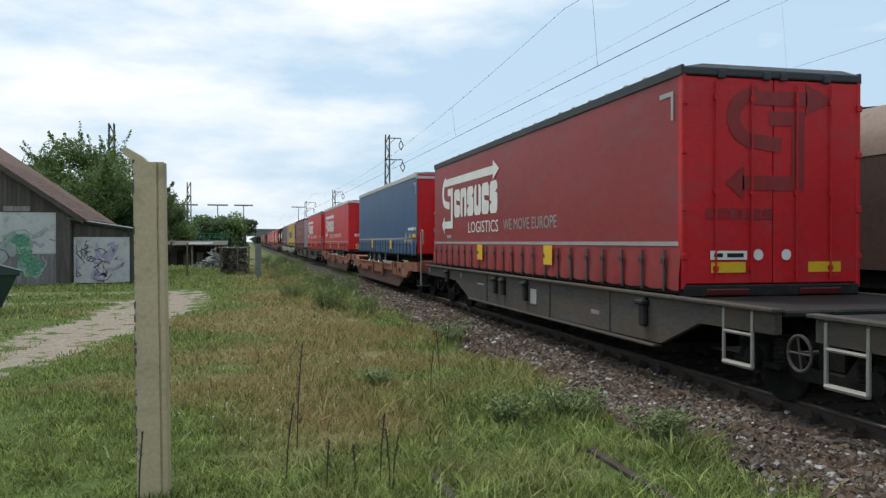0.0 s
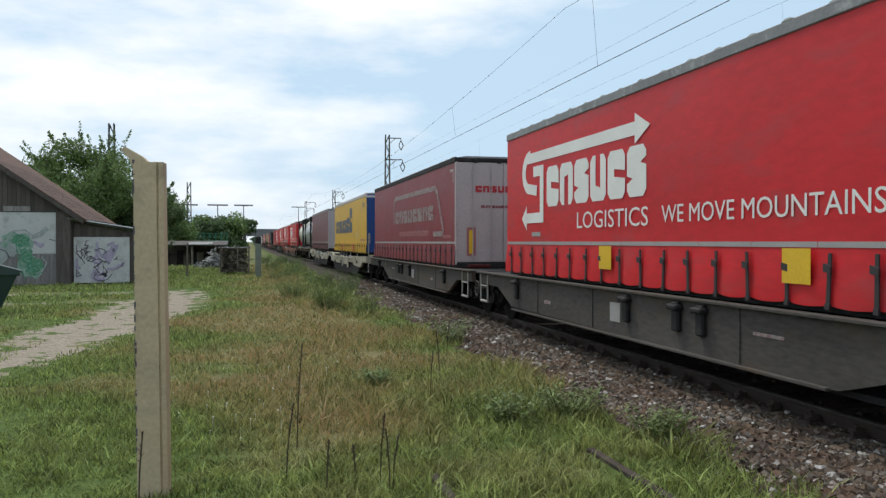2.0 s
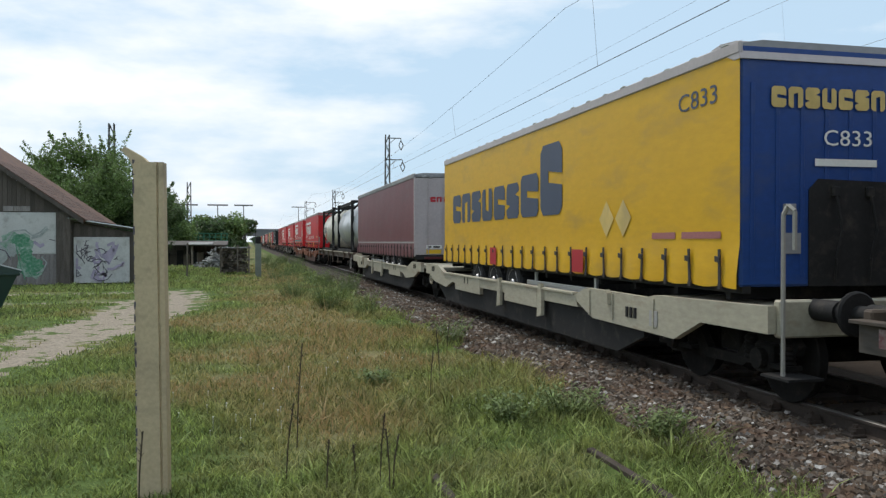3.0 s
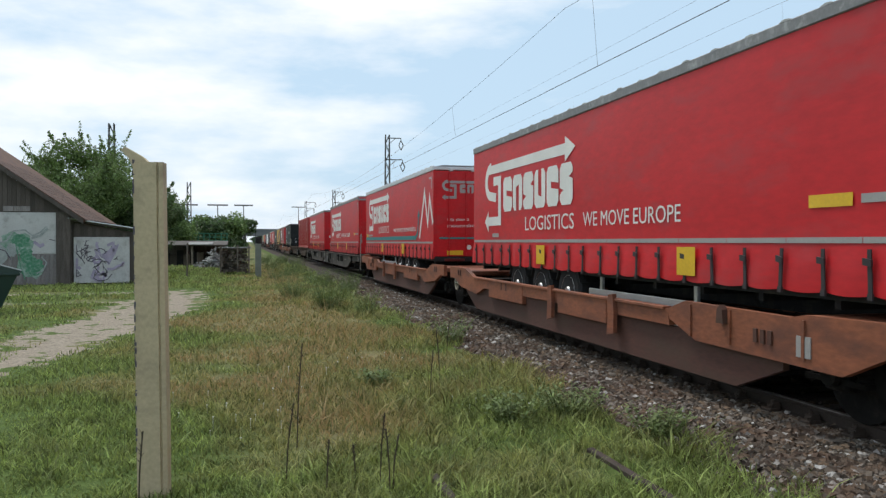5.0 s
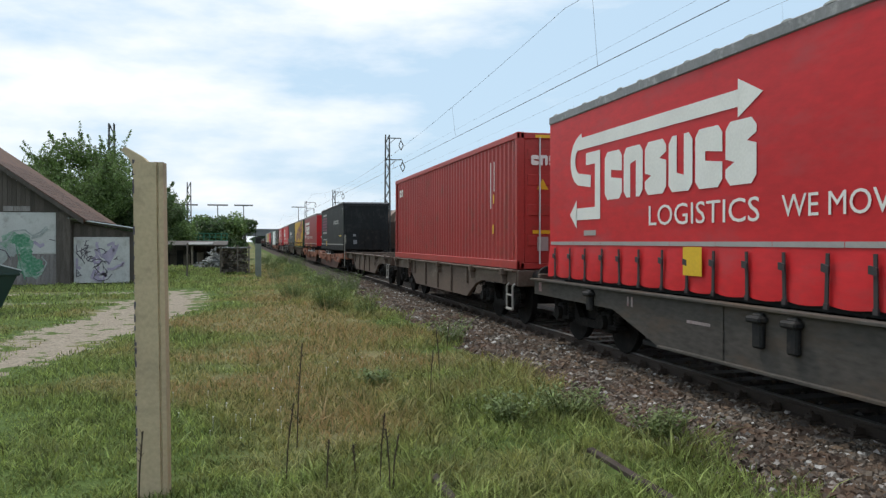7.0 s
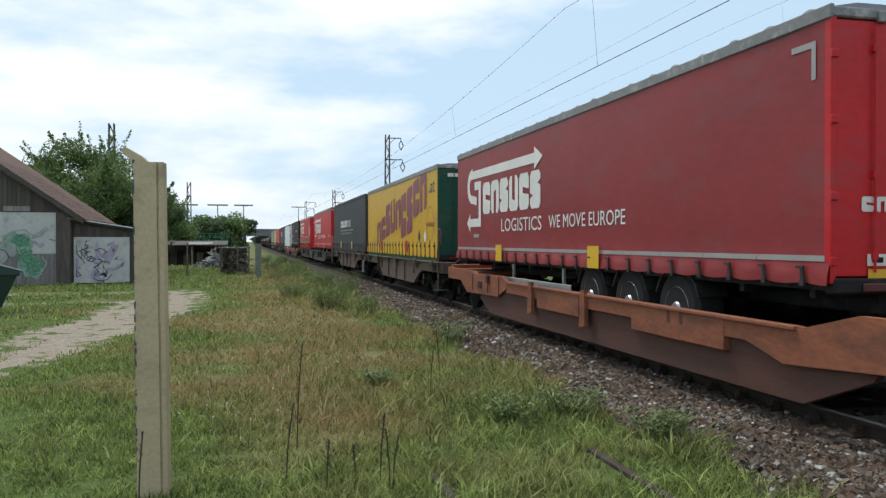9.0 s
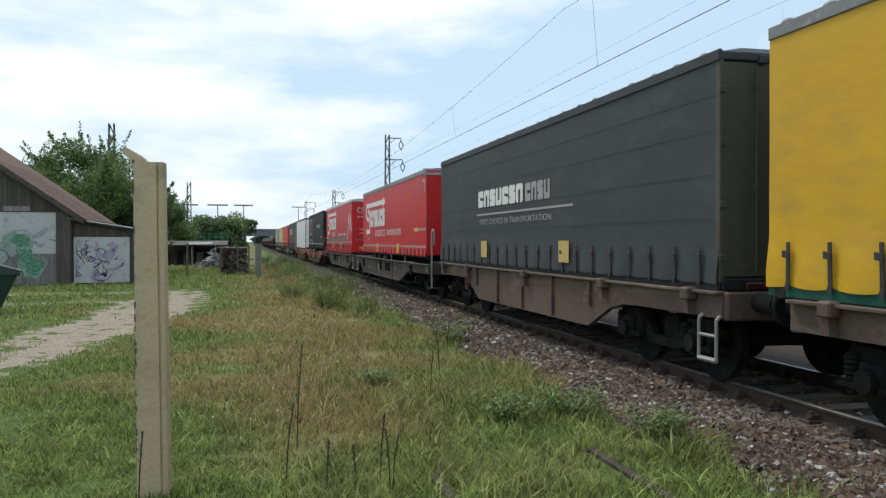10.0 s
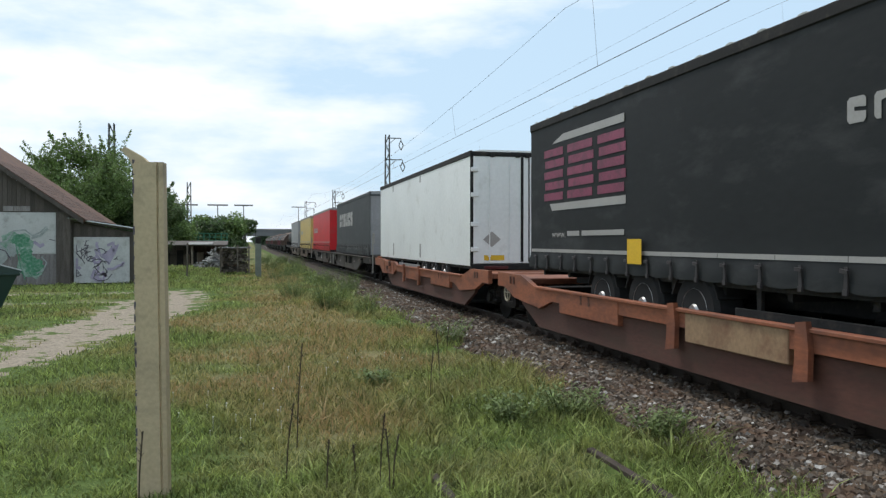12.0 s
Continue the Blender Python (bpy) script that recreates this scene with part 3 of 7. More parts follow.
def tall_stalk(x, y, h, lean, seed):
    r = random.Random(seed)
    t = thing("dry_weed", "tall thin dry weed stalk with seed heads", "plant", "dry weed stalks", at=pose(x, y, 0))
    s = Shape().path([(0, 0, -0.05), (lean * 0.3, 0.01, h * 0.5), (lean, 0.02, h)], 0.0055, 5)
    part("stalk", s, STALK, t)
    hd = Shape()
    for k in range(14):
        f = 0.55 + 0.45 * k / 14
        a = r.uniform(0, 6.28)
        p = Vector((lean * f * f, 0.01, h * f))
        hd.tube(p, p + Vector((math.cos(a) * 0.025, math.sin(a) * 0.025, 0.03)), 0.004, 4, 0.001)
    part("seed_heads", hd, STALK, t)


for i, (x, y, h, lean) in enumerate([(0.42, 7.3, 0.95, 0.05), (0.28, 6.3, 0.62, 0.06), (0.55, 5.9, 0.42, 0.02), (1.0, 5.8, 0.5, -0.03), (1.04, 5.95, 0.42, 0.05), (0.97, 6.1, 0.55, 0.04),
                                     (-0.73, 5.9, 0.55, 0.03), (2.05, 9.2, 0.6, 0.04), (2.45, 10.4, 0.7, -0.05), (3.05, 12.5, 0.6, 0.05), (0.8, 6.2, 0.3, -0.02)]):
    tall_stalk(x, y, h, lean, i)
FIRST_CLUMP = weed_bush("weed_clump", "grey-green bushy weed clump", 2.15, 22.4, 0.95, 0.75, WEED, 130, 1)
weed_bush("weed_clump", "grey-green bushy weed clump", 2.9, 20.5, 0.7, 0.5, WEED, 60, 2)
weed_bush("weed_clump", "low green weed clump", 3.3, 8.1, 0.36, 0.45, WEED, 90, 3)
weed_bush("weed_clump", "low green weed clump", 3.75, 7.0, 0.30, 0.4, WEED, 70, 4)
weed_bush("weed_clump", "low green weed clump", 2.6, 7.9, 0.34, 0.4, WEED, 70, 5)
weed_bush("weed_clump", "low dark weed clump", 1.6, 10.5, 0.22, 0.35, WEED, 50, 6)
weed_bush("weed_clump", "green weed clump beside the ballast", 3.6, 14.5, 0.5, 0.5, WEED, 60, 7)
weed_bush("weed_clump", "green weed clump beside the ballast", 3.8, 31.0, 0.8, 0.6, WEED, 60, 8)


rb = random.Random(14)
for k in range(16):
    copy_thing(FIRST_CLUMP, pose(rb.uniform(1.2, 3.7), 27 + k * 3.4, rb.uniform(-0.35, -0.05), 0, 0, rb.uniform(0, 360)))


def flowers():
    r = random.Random(8)
    s = Shape()
    for _ in range(42):
        cx, cy = r.choice([(-0.1, 8.2), (0.4, 8.8), (2.4, 8.6), (0.9, 11.5), (-0.6, 9.5), (2.0, 12.5)])
        x, y, h = cx + r.gauss(0, 0.35), cy + r.gauss(0, 0.5), r.uniform(0.06, 0.15)
        s.tube((x, y, 0), (x, y, h), 0.0018, 3)
        s.tube((x, y, h), (x, y, h + 0.006), r.uniform(0.005, 0.011), 6)
    piece("wildflowers", s, FLOWER, "scattered small white wild flowers", "flowers", kind="stuff")


flowers()


# ---- tracks ----
def ballast(name, x0, x1, label):
    xs = [x0, x0 + 0.5, x0 + 1.25, x1 - 0.95, x1 - 0.5, x1]
    zs = [-0.06, 0.02, -0.045, -0.045, 0.02, -0.06]
    s = Shape()
    ys = [-480, -60, -5] + [k * 1.0 for k in range(60)] + [80, 120, 200, 400, 900]
    for y in ys:
        for x, z in zip(xs, zs):
            j = 0.25 * noise.noise((y * 0.5, x, 0)) if x in (x0,) else 0
            s.v.append((x + j, y, z))
    for j in range(len(ys) - 1):
        for i in range(5):
            s.f.append((j * 6 + i, j * 6 + i + 1, j * 6 + 7 + i, j * 6 + 6 + i))
    return piece(name, s, BED, label, "ballast", kind="structure")


ballast("ballast_bed", 3.5, 8.7, "grey crushed stone ballast bed")
ballast("ballast_bed", 8.72, 13.2, "grey crushed stone ballast bed")


def stones(count=52000):
    rng = np.random.default_rng(11)
    kinds = []
    for k in range(14):
        bm = bmesh.new()
        bmesh.ops.create_cube(bm, size=1.5)
        for v in bm.verts:
            v.co *= 0.62 + 0.62 * rng.random()
            v.co += Vector(rng.uniform(-0.18, 0.18, 3))
            v.co.z *= 0.8
        bmesh.ops.rotate(bm, verts=bm.verts, matrix=Matrix.Rotation(rng.uniform(0.2, 0.9), 3, "X") @ Matrix.Rotation(rng.uniform(0.2, 0.9), 3, "Y"))
        bmesh.ops.triangulate(bm, faces=bm.faces)
        kinds.append((np.array([v.co[:] for v in bm.verts]), np.array([[v.index for v in f.verts] for f in bm.faces])))
        bm.free()
    y = 3.5 + 40 * rng.random(count) ** 1.7
    x = 3.5 + 2.35 * rng.random(count)
    x = np.where(rng.random(count) < 0.12, x + 1.6 * rng.random(count), x)
    edge = 3.6 + 0.25 * np.sin(y * 1.3) + 0.22 * np.sin(y * 0.6)
    ok = (x > edge - 0.25 * rng.random(count))
    x, y = x[ok], y[ok]
    n = len(x)
    size = (0.013 + 0.023 * rng.random(n) ** 1.6) * (1 + y / 45)
    z = np.interp(x, [3.5, 4.0, 4.75, 5.05, 8], [-0.045, 0.025, -0.005, -0.02, -0.035]) + 0.03 * rng.random(n)
    vs, fs, off = [], [], 0
    for i in range(n):
        v, f = kinds[i % 14]
        a = rng.uniform(0, 6.28)
        c, s = math.cos(a), math.sin(a)
        q = v * size[i] * np.array([1.25, 0.95, 0.9])
        vs.append(np.stack([q[:, 0] * c - q[:, 1] * s + x[i], q[:, 0] * s + q[:, 1] * c + y[i], q[:, 2] + z[i]], 1))
        fs.append(f + off)
        off += len(v)
    me = bpy.data.meshes.new("ballast_stones")
    me.from_pydata(np.concatenate(vs).tolist(), [], np.concatenate(fs).tolist())
    return piece("ballast_stones", me, STONE, "loose grey and rust-brown ballast stones", "ballast", kind="stuff")


stones()


def track(name, cx, label, spacing=0.62, y0=1.0, y1=75.0):
    t = thing(name, label, "railway track", kind="structure")
    z = RAIL_Z
    for x in (cx - 0.753, cx + 0.753):
        web = [(-0.07, z - 0.165), (0.07, z - 0.165), (0.07, z - 0.15), (0.012, z - 0.135), (0.012, z - 0.045), (0.035, z - 0.032), (0.035, z - 0.008), (-0.035, z - 0.008), (-0.035, z - 0.032), (-0.012, z - 0.045), (-0.012, z - 0.135), (-0.07, z - 0.15)]
        rail = part("rail", Shape().slab_y([(x + a, b) for a, b in web], -480, 900), RAIL_SIDE, t, "brown rusted steel rail")
        part("rail_head", Shape().slab_y([(x - 0.033, z - 0.008), (x + 0.033, z - 0.008), (x + 0.026, z), (x - 0.026, z)], -480, 900), RAIL_HEAD, rail, "polished running surface")
    sl = Shape().slab_y([(-1.28, -0.10), (1.28, -0.10), (1.26, 0.012), (-1.26, 0.012)], -0.13, 0.13).mesh("sleeper")
    sl.materials.append(SLEEPER)
    cl = Shape()
    for x in (-0.753, 0.753):
        for k in (-1, 1):
            cl.box(x + k * 0.13 - 0.08, x + k * 0.13 + 0.08, -0.085, 0.085, 0.008, 0.045, 0.01)
            cl.slab([(-0.06, 0.045), (0.06, 0.045), (0.045, 0.095), (-0.045, 0.095)], x + k * 0.10 - 0.05, x + k * 0.10 + 0.05)
            cl.tube((x + k * 0.11, 0, 0.09), (x + k * 0.11, 0, 0.125), 0.026, 6)
            cl.tube((x + k * 0.175, 0.045 * k, 0.04), (x + k * 0.175, 0.045 * k, 0.075), 0.022, 6)
    cm = cl.mesh("rail_clips")
    cm.materials.append(RAIL_SIDE)
    k, y = 0, y0
    while y < y1:
        s = part("sleeper", sl, SLEEPER, t, at=pose(cx, y, 0.0, 0, 0, random.uniform(-0.6, 0.6)))
        if y < 46:
            part("rail_clips", cm, RAIL_SIDE, s)
        y += spacing
    return t


track("railway_track", TRACK_X, "railway track on concrete sleepers in ballast")
track("railway_track", FAR_TRACK_X, "second railway track behind the train", 0.62, 1.0, 40.0)
for x, y0, y1 in ((2.90, 1.0, 6.6), (1.40, 1.0, 6.15)):
    o = Shape().slab_y([(x - 0.035, -0.08), (x + 0.035, -0.08), (x + 0.035, 0.050), (x + 0.025, 0.058), (x - 0.025, 0.058), (x - 0.035, 0.050)], y0, y1)
    piece("old_rail", o, RAIL_SIDE, "rusty abandoned rail sunk in the grass", "rail", "abandoned siding rails")


# ---- post in the grass ----
def concrete_post(x, y):
    t = thing("concrete_post", "weathered beige concrete post with a broken arm", "post", at=pose(x, y, 0, 0.3, -0.55, -6))
    h, w = 2.42, 0.102
    s = Shape()
    prof = [(-w, -0.07), (w * 0.56, -0.07), (w * 0.60, -0.055), (w * 0.66, -0.055), (w * 0.72, -0.07), (w, -0.06), (w, 0.07), (-w, 0.07)]
    n, lv = len(prof), [0, 0.5, 1.0, 1.5, 2.0, 2.36, h]
    for k, z in enumerate(lv):
        for a, b in prof:
            s.v.append((a * (1.03 - 0.012 * z) + 0.004 * noise.noise((a * 9, z * 3, 1)), b + 0.004 * noise.noise((a * 9, z * 3, 7)), z - 0.1 if z == 0 else z))
    for k in range(len(lv) - 1):
        for i in range(n):
            s.f.append((k * n + i, k * n + (i + 1) % n, (k + 1) * n + (i + 1) % n, (k + 1) * n + i))
    s.f.append(tuple(range((len(lv) - 1) * n, len(lv) * n)))
    part("shaft", s, CONCRETE, t)
    arm = Shape().add([(-0.19, -0.05, h + 0.09), (-0.16, -0.05, h + 0.11), (-0.05, -0.05, h + 0.045), (0.0, -0.05, h - 0.002), (-0.10, -0.05, h - 0.06), (-0.13, -0.05, h + 0.02),
                       (-0.19, 0.05, h + 0.09), (-0.16, 0.05, h + 0.11), (-0.05, 0.05, h + 0.045), (0.0, 0.05, h - 0.002), (-0.10, 0.05, h - 0.06), (-0.13, 0.05, h + 0.02)],
                      [(0, 1, 2, 3, 4, 5), (11, 10, 9, 8, 7, 6)] + [(i, (i + 1) % 6, 6 + (i + 1) % 6, 6 + i) for i in range(6)])
    part("broken_arm", arm, CONCRETE, t)
    chips = Shape()
    r = random.Random(2)
    for _ in range(46):
        z = r.uniform(0.3, h)
        chips.box(-w * (1.03 - 0.012 * z) - 0.004, -w * (1.03 - 0.012 * z) + r.uniform(0.001, 0.010), -0.0735, -0.05, z, z + r.uniform(0.006, 0.045))
    tagged(part("chipped_edge", chips, PAINT_DARK, t, "dark chipped edge"), kind="stuff")
    return t


concrete_post(-0.66, 6.25)


# ---- barn ----
def barn():
    t = thing("barn", "old weathered timber barn with a clay tile roof", "barn", at=pose(0, 38.0, 0))
    depth = 8.4
    ridge_x, ridge_z, eave_x, eave_z = -14.6, 8.25, -6.95, 2.95
    # gable front behind the boards, with the gateway left white
    part("side_wall", Shape().box(-7.45, -7.35, 0.1, depth, 0, 2.95), PLANK, t)
    part("gable_wall", Shape().slab_y([(-22.2, -0.02), (-7.4, -0.02), (-7.4, 2.9), (ridge_x, ridge_z - 0.2), (-22.2, 2.9)], 0.04, 0.16), PLANK, t)
    part("white_gate", Shape().box(-10.6, -7.98, -0.05, 0.02, 1.32, 3.10, 0.02), WHITEWASH, t, "whitewashed upper gate with green graffiti")
    g = part("lower_gate", Shape().box(-10.6, -7.98, -0.03, 0.02, 0.02, 1.32), PLANK_PALE, t, "bleached lower gate boards")
    part("lintel_board", Shape().box(-10.05, -9.0, -0.055, -0.028, 3.14, 3.36, 0.008), PLANK_PALE, t, "pale board above the gate")
    r = random.Random(3)
    bm1 = Shape().box(-0.085, 0.085, -0.022, 0.0, 0, 1).mesh("board")
    bm1.materials.append(PLANK)
    pale = Shape().box(-0.085, 0.085, -0.022, 0.0, 0, 1).mesh("board")
    pale.materials.append(PLANK_PALE)
    x = -10.5
    while x < -8.0:
        part("board", pale, PLANK_PALE, g, at=pose(x, -0.03, 0.02) @ Matrix.Diagonal((1, 1, 1.28 + r.uniform(-0.05, 0.0), 1)))
        x += 0.18
    w = part("gable_boards", Shape().box(-11.5, -7.4, -0.02, 0.04, 3.10, 3.16), PLANK, t)
    x = -11.4
    while x < -7.0:
        top = eave_z + (x - eave_x) * (ridge_z - eave_z) / (ridge_x - eave_x) - 0.12
        if top > 3.2:
            part("board", bm1, PLANK, w, at=pose(x, -0.005, 3.14) @ Matrix.Diagonal((1, 1, top - 3.14, 1)))
        x += 0.178
    part("corner_post", Shape().box(-7.98, -7.40, -0.09, 0.04, 0, 3.12, 0.02), PLANK, t, "dark timber corner post")
    # roof
    slope = math.atan2(ridge_z - eave_z, eave_x - ridge_x)
    run = math.hypot(ridge_z - eave_z, eave_x - ridge_x)
    roof = part("roof", Shape().add([(eave_x + 0.15, -0.3, eave_z - 0.16), (ridge_x, -0.3, ridge_z), (ridge_x, depth, ridge_z), (eave_x + 0.15, depth, eave_z - 0.16),
                                     (eave_x + 0.15, -0.3, eave_z - 0.28), (ridge_x, -0.3, ridge_z - 0.12), (ridge_x, depth, ridge_z - 0.12), (eave_x + 0.15, depth, eave_z - 0.28)],
                                    [(0, 1, 2, 3), (7, 6, 5, 4), (0, 4, 5, 1), (3, 2, 6, 7), (0, 3, 7, 4), (1, 5, 6, 2)]), TILE, t, "weathered red-brown clay tiles")
    part("roof_slope", Shape().add([(ridge_x, -0.3, ridge_z), (-22.2, -0.3, 2.8), (-22.2, depth, 2.8), (ridge_x, depth, ridge_z), (ridge_x, -0.3, ridge_z - 0.12), (-22.2, -0.3, 2.68), (-22.2, depth, 2.68), (ridge_x, depth, ridge_z - 0.12)],
                                   [(0, 1, 2, 3), (7, 6, 5, 4), (0, 4, 5, 1), (3, 2, 6, 7), (1, 2, 6, 5)]), TILE, t)
    tile = Shape().slab_y([(-0.2, 0.0), (0.2, 0.01), (0.2, 0.06), (-0.2, 0.03)], -0.128, 0.128).mesh("tile")
    tile.materials.append(TILE)
    for i in range(13):
        for j in range(22):
            if len(roof.children) > 286:
                break
            d = 0.1 + i * 0.34
            p = pose(eave_x + 0.12 - d * math.cos(slope), -0.2 + j * 0.27 + 0.02 * (i % 2), eave_z - 0.14 + d * math.sin(slope), 0, math.degrees(slope) + 4 + r.uniform(-2, 2), 0)
            part("tile", tile, TILE, roof, at=p)
    part("barge_board", Shape().add([(eave_x + 0.1, -0.36, eave_z - 0.34), (ridge_x, -0.36, ridge_z - 0.18), (ridge_x, -0.36, ridge_z - 0.0), (eave_x + 0.1, -0.36, eave_z - 0.14),
                                     (eave_x + 0.1, -0.31, eave_z - 0.34), (ridge_x, -0.31, ridge_z - 0.18), (ridge_x, -0.31, ridge_z), (eave_x + 0.1, -0.31, eave_z - 0.14)],
                                    [(0, 1, 2, 3), (7, 6, 5, 4), (0, 3, 7, 4), (0, 4, 5, 1), (3, 2, 6, 7)]), PLANK, t, "dark barge board")
    # graffiti, thin layers of paint
    gm = Matrix(((1, 0, 0, 0), (0, 0, -1, -0.058), (0, 1, 0, 0), (0, 0, 0, 1)))
    rg = random.Random(41)

    def blob(cx, cz, rx, rz):
        """An uneven patch of sprayed paint."""
        return [(cx + rx * (1 + 0.22 * rg.uniform(-1, 1)) * math.cos(a * math.pi / 11), cz + rz * (1 + 0.22 * rg.uniform(-1, 1)) * math.sin(a * math.pi / 11)) for a in range(22)]
    k = 0
    for cx, cz, rx, rz, m in ((-9.75, 1.85, 0.42, 0.42, PAINT_MINT), (-9.3, 1.75, 0.46, 0.42, PAINT_MINT), (-9.35, 1.9, 0.34, 0.28, PAINT_GREEN), (-9.7, 1.5, 0.22, 0.3, PAINT_GREYISH), (-9.0, 0.75, 0.46, 0.46, PAINT_MINT),
                              (-8.85, 0.8, 0.36, 0.36, PAINT_GREEN), (-9.15, 1.25, 0.26, 0.3, PAINT_GREEN), (-10.1, 1.3, 0.25, 0.4, PAINT_GREYISH)):
        k += 1
        part("graffiti_patch", Print().poly(blob(cx, cz, rx, rz)), m, t, "sprayed green patch", at=gm @ Matrix.Translation((0, 0, 0.0018 * k)))
    for pts, wd, m in (([(-10.3, 1.75), (-9.9, 1.9), (-9.65, 2.3), (-9.2, 2.35), (-8.9, 2.1), (-8.6, 2.25), (-8.35, 2.5)], 0.06, PAINT_GREYISH), ([(-8.95, 2.0), (-8.6, 2.1), (-8.3, 2.42)], 0.10, PAINT_GREYISH),
                       ([(-8.85, 1.85), (-8.6, 1.65), (-8.45, 1.75)], 0.13, PAINT_LILAC), ([(-9.6, 2.1), (-9.5, 1.4), (-9.35, 0.7), (-9.2, 0.25)], 0.05, PAINT_GREEN), ([(-10.35, 1.6), (-9.95, 1.45), (-9.75, 1.1)], 0.04, PAINT_DARK),
                       ([(-8.55, 1.2), (-8.35, 0.95), (-8.5, 0.6), (-8.75, 0.5)], 0.05, PAINT_GREYISH), ([(-8.25, 1.95), (-8.0, 1.9)], 0.03, PAINT_DARK)):
        k += 1
        part("graffiti_stroke", Print().band(pts, wd), m, t, "spray-painted stroke", at=gm @ Matrix.Translation((0, 0, 0.0018 * k)))
    return t


barn()


def shed():
    t = thing("lean_to_shed", "dark timber lean-to with a graffitied white door", "shed", at=pose(0, 38.0, 0))
    y = 0.0
    wall = part("front_wall", Shape().box(-7.38, -7.35, 0.14, 0.2, 0, 2.5).slab_y([(-7.38, -0.02), (-4.62, -0.02), (-4.62, 2.22), (-7.38, 2.72)], 0.2, 0.3), PLANK, t)
    bm1 = Shape().box(-0.075, 0.075, -0.02, 0.0, 0, 1).mesh("board")
    bm1.materials.append(PLANK)
    x = -7.3
    while x < -4.62:
        door = -7.35 < x < -5.02
        z0 = 2.06 if door else 0
        part("board", bm1, PLANK, wall, at=pose(x, 0.2, z0) @ Matrix.Diagonal((1, 1, 2.68 - (x + 7.38) * 0.18 - z0 - 0.05, 1)))
        x += 0.158
    part("side_wall", Shape().box(-4.74, -4.62, 0.3, 7.0, 0, 2.2), PLANK, t)
    d = part("door", Shape().box(-7.32, -5.04, 0.13, 0.19, 0.05, 2.05, 0.012), WHITEWASH, t, "white sliding door covered in graffiti")
    roof = Shape().add([(-7.5, -0.05, 2.86), (-4.45, -0.05, 2.38), (-4.45, 7.2, 2.38), (-7.5, 7.2, 2.86), (-7.5, -0.05, 2.76), (-4.45, -0.05, 2.28), (-4.45, 7.2, 2.28), (-7.5, 7.2, 2.76)],
                       [(0, 1, 2, 3), (7, 6, 5, 4), (0, 4, 5, 1), (1, 5, 6, 2), (3, 2, 6, 7)])
    part("roof", roof, PLANK, t)
    part("gutter", Shape().path([(-7.5, -0.1, 2.86), (-4.7, -0.1, 2.42)], 0.035), ALU, t, "pale metal gutter edge")
    part("gutter_box", Shape().box(-4.72, -4.35, -0.2, 0.1, 2.30, 2.62, 0.02), ALU, t)
    r = random.Random(12)
    m = Matrix(((1, 0, 0, 0), (0, 0, -1, 0.124), (0, 1, 0, 0), (0, 0, 0, 1)))
    for k in range(26):
        u, w = r.uniform(-7.1, -5.5), r.uniform(0.25, 1.7)
        pts = [(u, w)]
        for _ in range(5):
            u, w = min(-5.3, max(-7.2, u + r.uniform(-0.22, 0.26))), min(1.9, max(0.15, w + r.uniform(-0.3, 0.3)))
            pts.append((u, w))
        part("graffiti_stroke", Print().band(pts, 0.035 if k % 3 else 0.11), PAINT_DARK if k % 3 else PAINT_LILAC, d, "spray-painted stroke", at=m @ Matrix.Translation((0, 0, 0.0012 * k)))
    part("graffiti_fill", Print().poly([(-6.2, 1.3), (-5.45, 1.78), (-5.6, 1.35), (-5.9, 0.8)]), PAINT_LILAC, d, "lilac spray paint", at=m)
    return t


shed()


def rubbish_bin():
    t = thing("rubbish_bin", "dark green plastic wheeled rubbish container", "bin", at=pose(-6.5, 23.2, 0, 0, 0, 14))
    b = Shape().add([(-0.36, -0.34, 0.16), (0.30, -0.34, 0.16), (0.30, 0.34, 0.16), (-0.36, 0.34, 0.16), (-0.68, -0.5, 1.02), (0.68, -0.5, 1.02), (0.68, 0.5, 1.02), (-0.68, 0.5, 1.02)],
                    [(3, 2, 1, 0), (4, 5, 6, 7), (0, 1, 5, 4), (1, 2, 6, 5), (2, 3, 7, 6), (3, 0, 4, 7)])
    part("body", b, BIN, t)
    part("rim", Shape().box(-0.73, 0.73, -0.55, 0.55, 0.98, 1.06, 0.02), BIN, t)
    part("lid", Shape().slab_y([(-0.72, 1.06), (0.76, 1.06), (0.77, 1.10), (0.1, 1.30), (-0.35, 1.38), (-0.72, 1.36)], -0.54, 0.54), BIN, t)
    part("label", Shape().box(-0.2, 0.2, -0.49, -0.475, 0.7, 0.9), PRINT_GREY, t)
    for x in (-0.26, 0.2):
        for y in (-0.25, 0.25):
            part("castor", Shape().tube((x - 0.03, y, 0.09), (x + 0.03, y, 0.09), 0.09, 12), TYRE, t)
            part("castor_fork", Shape().box(x - 0.045, x + 0.045, y - 0.03, y + 0.03, 0.09, 0.2), CHASSIS, t)


rubbish_bin()


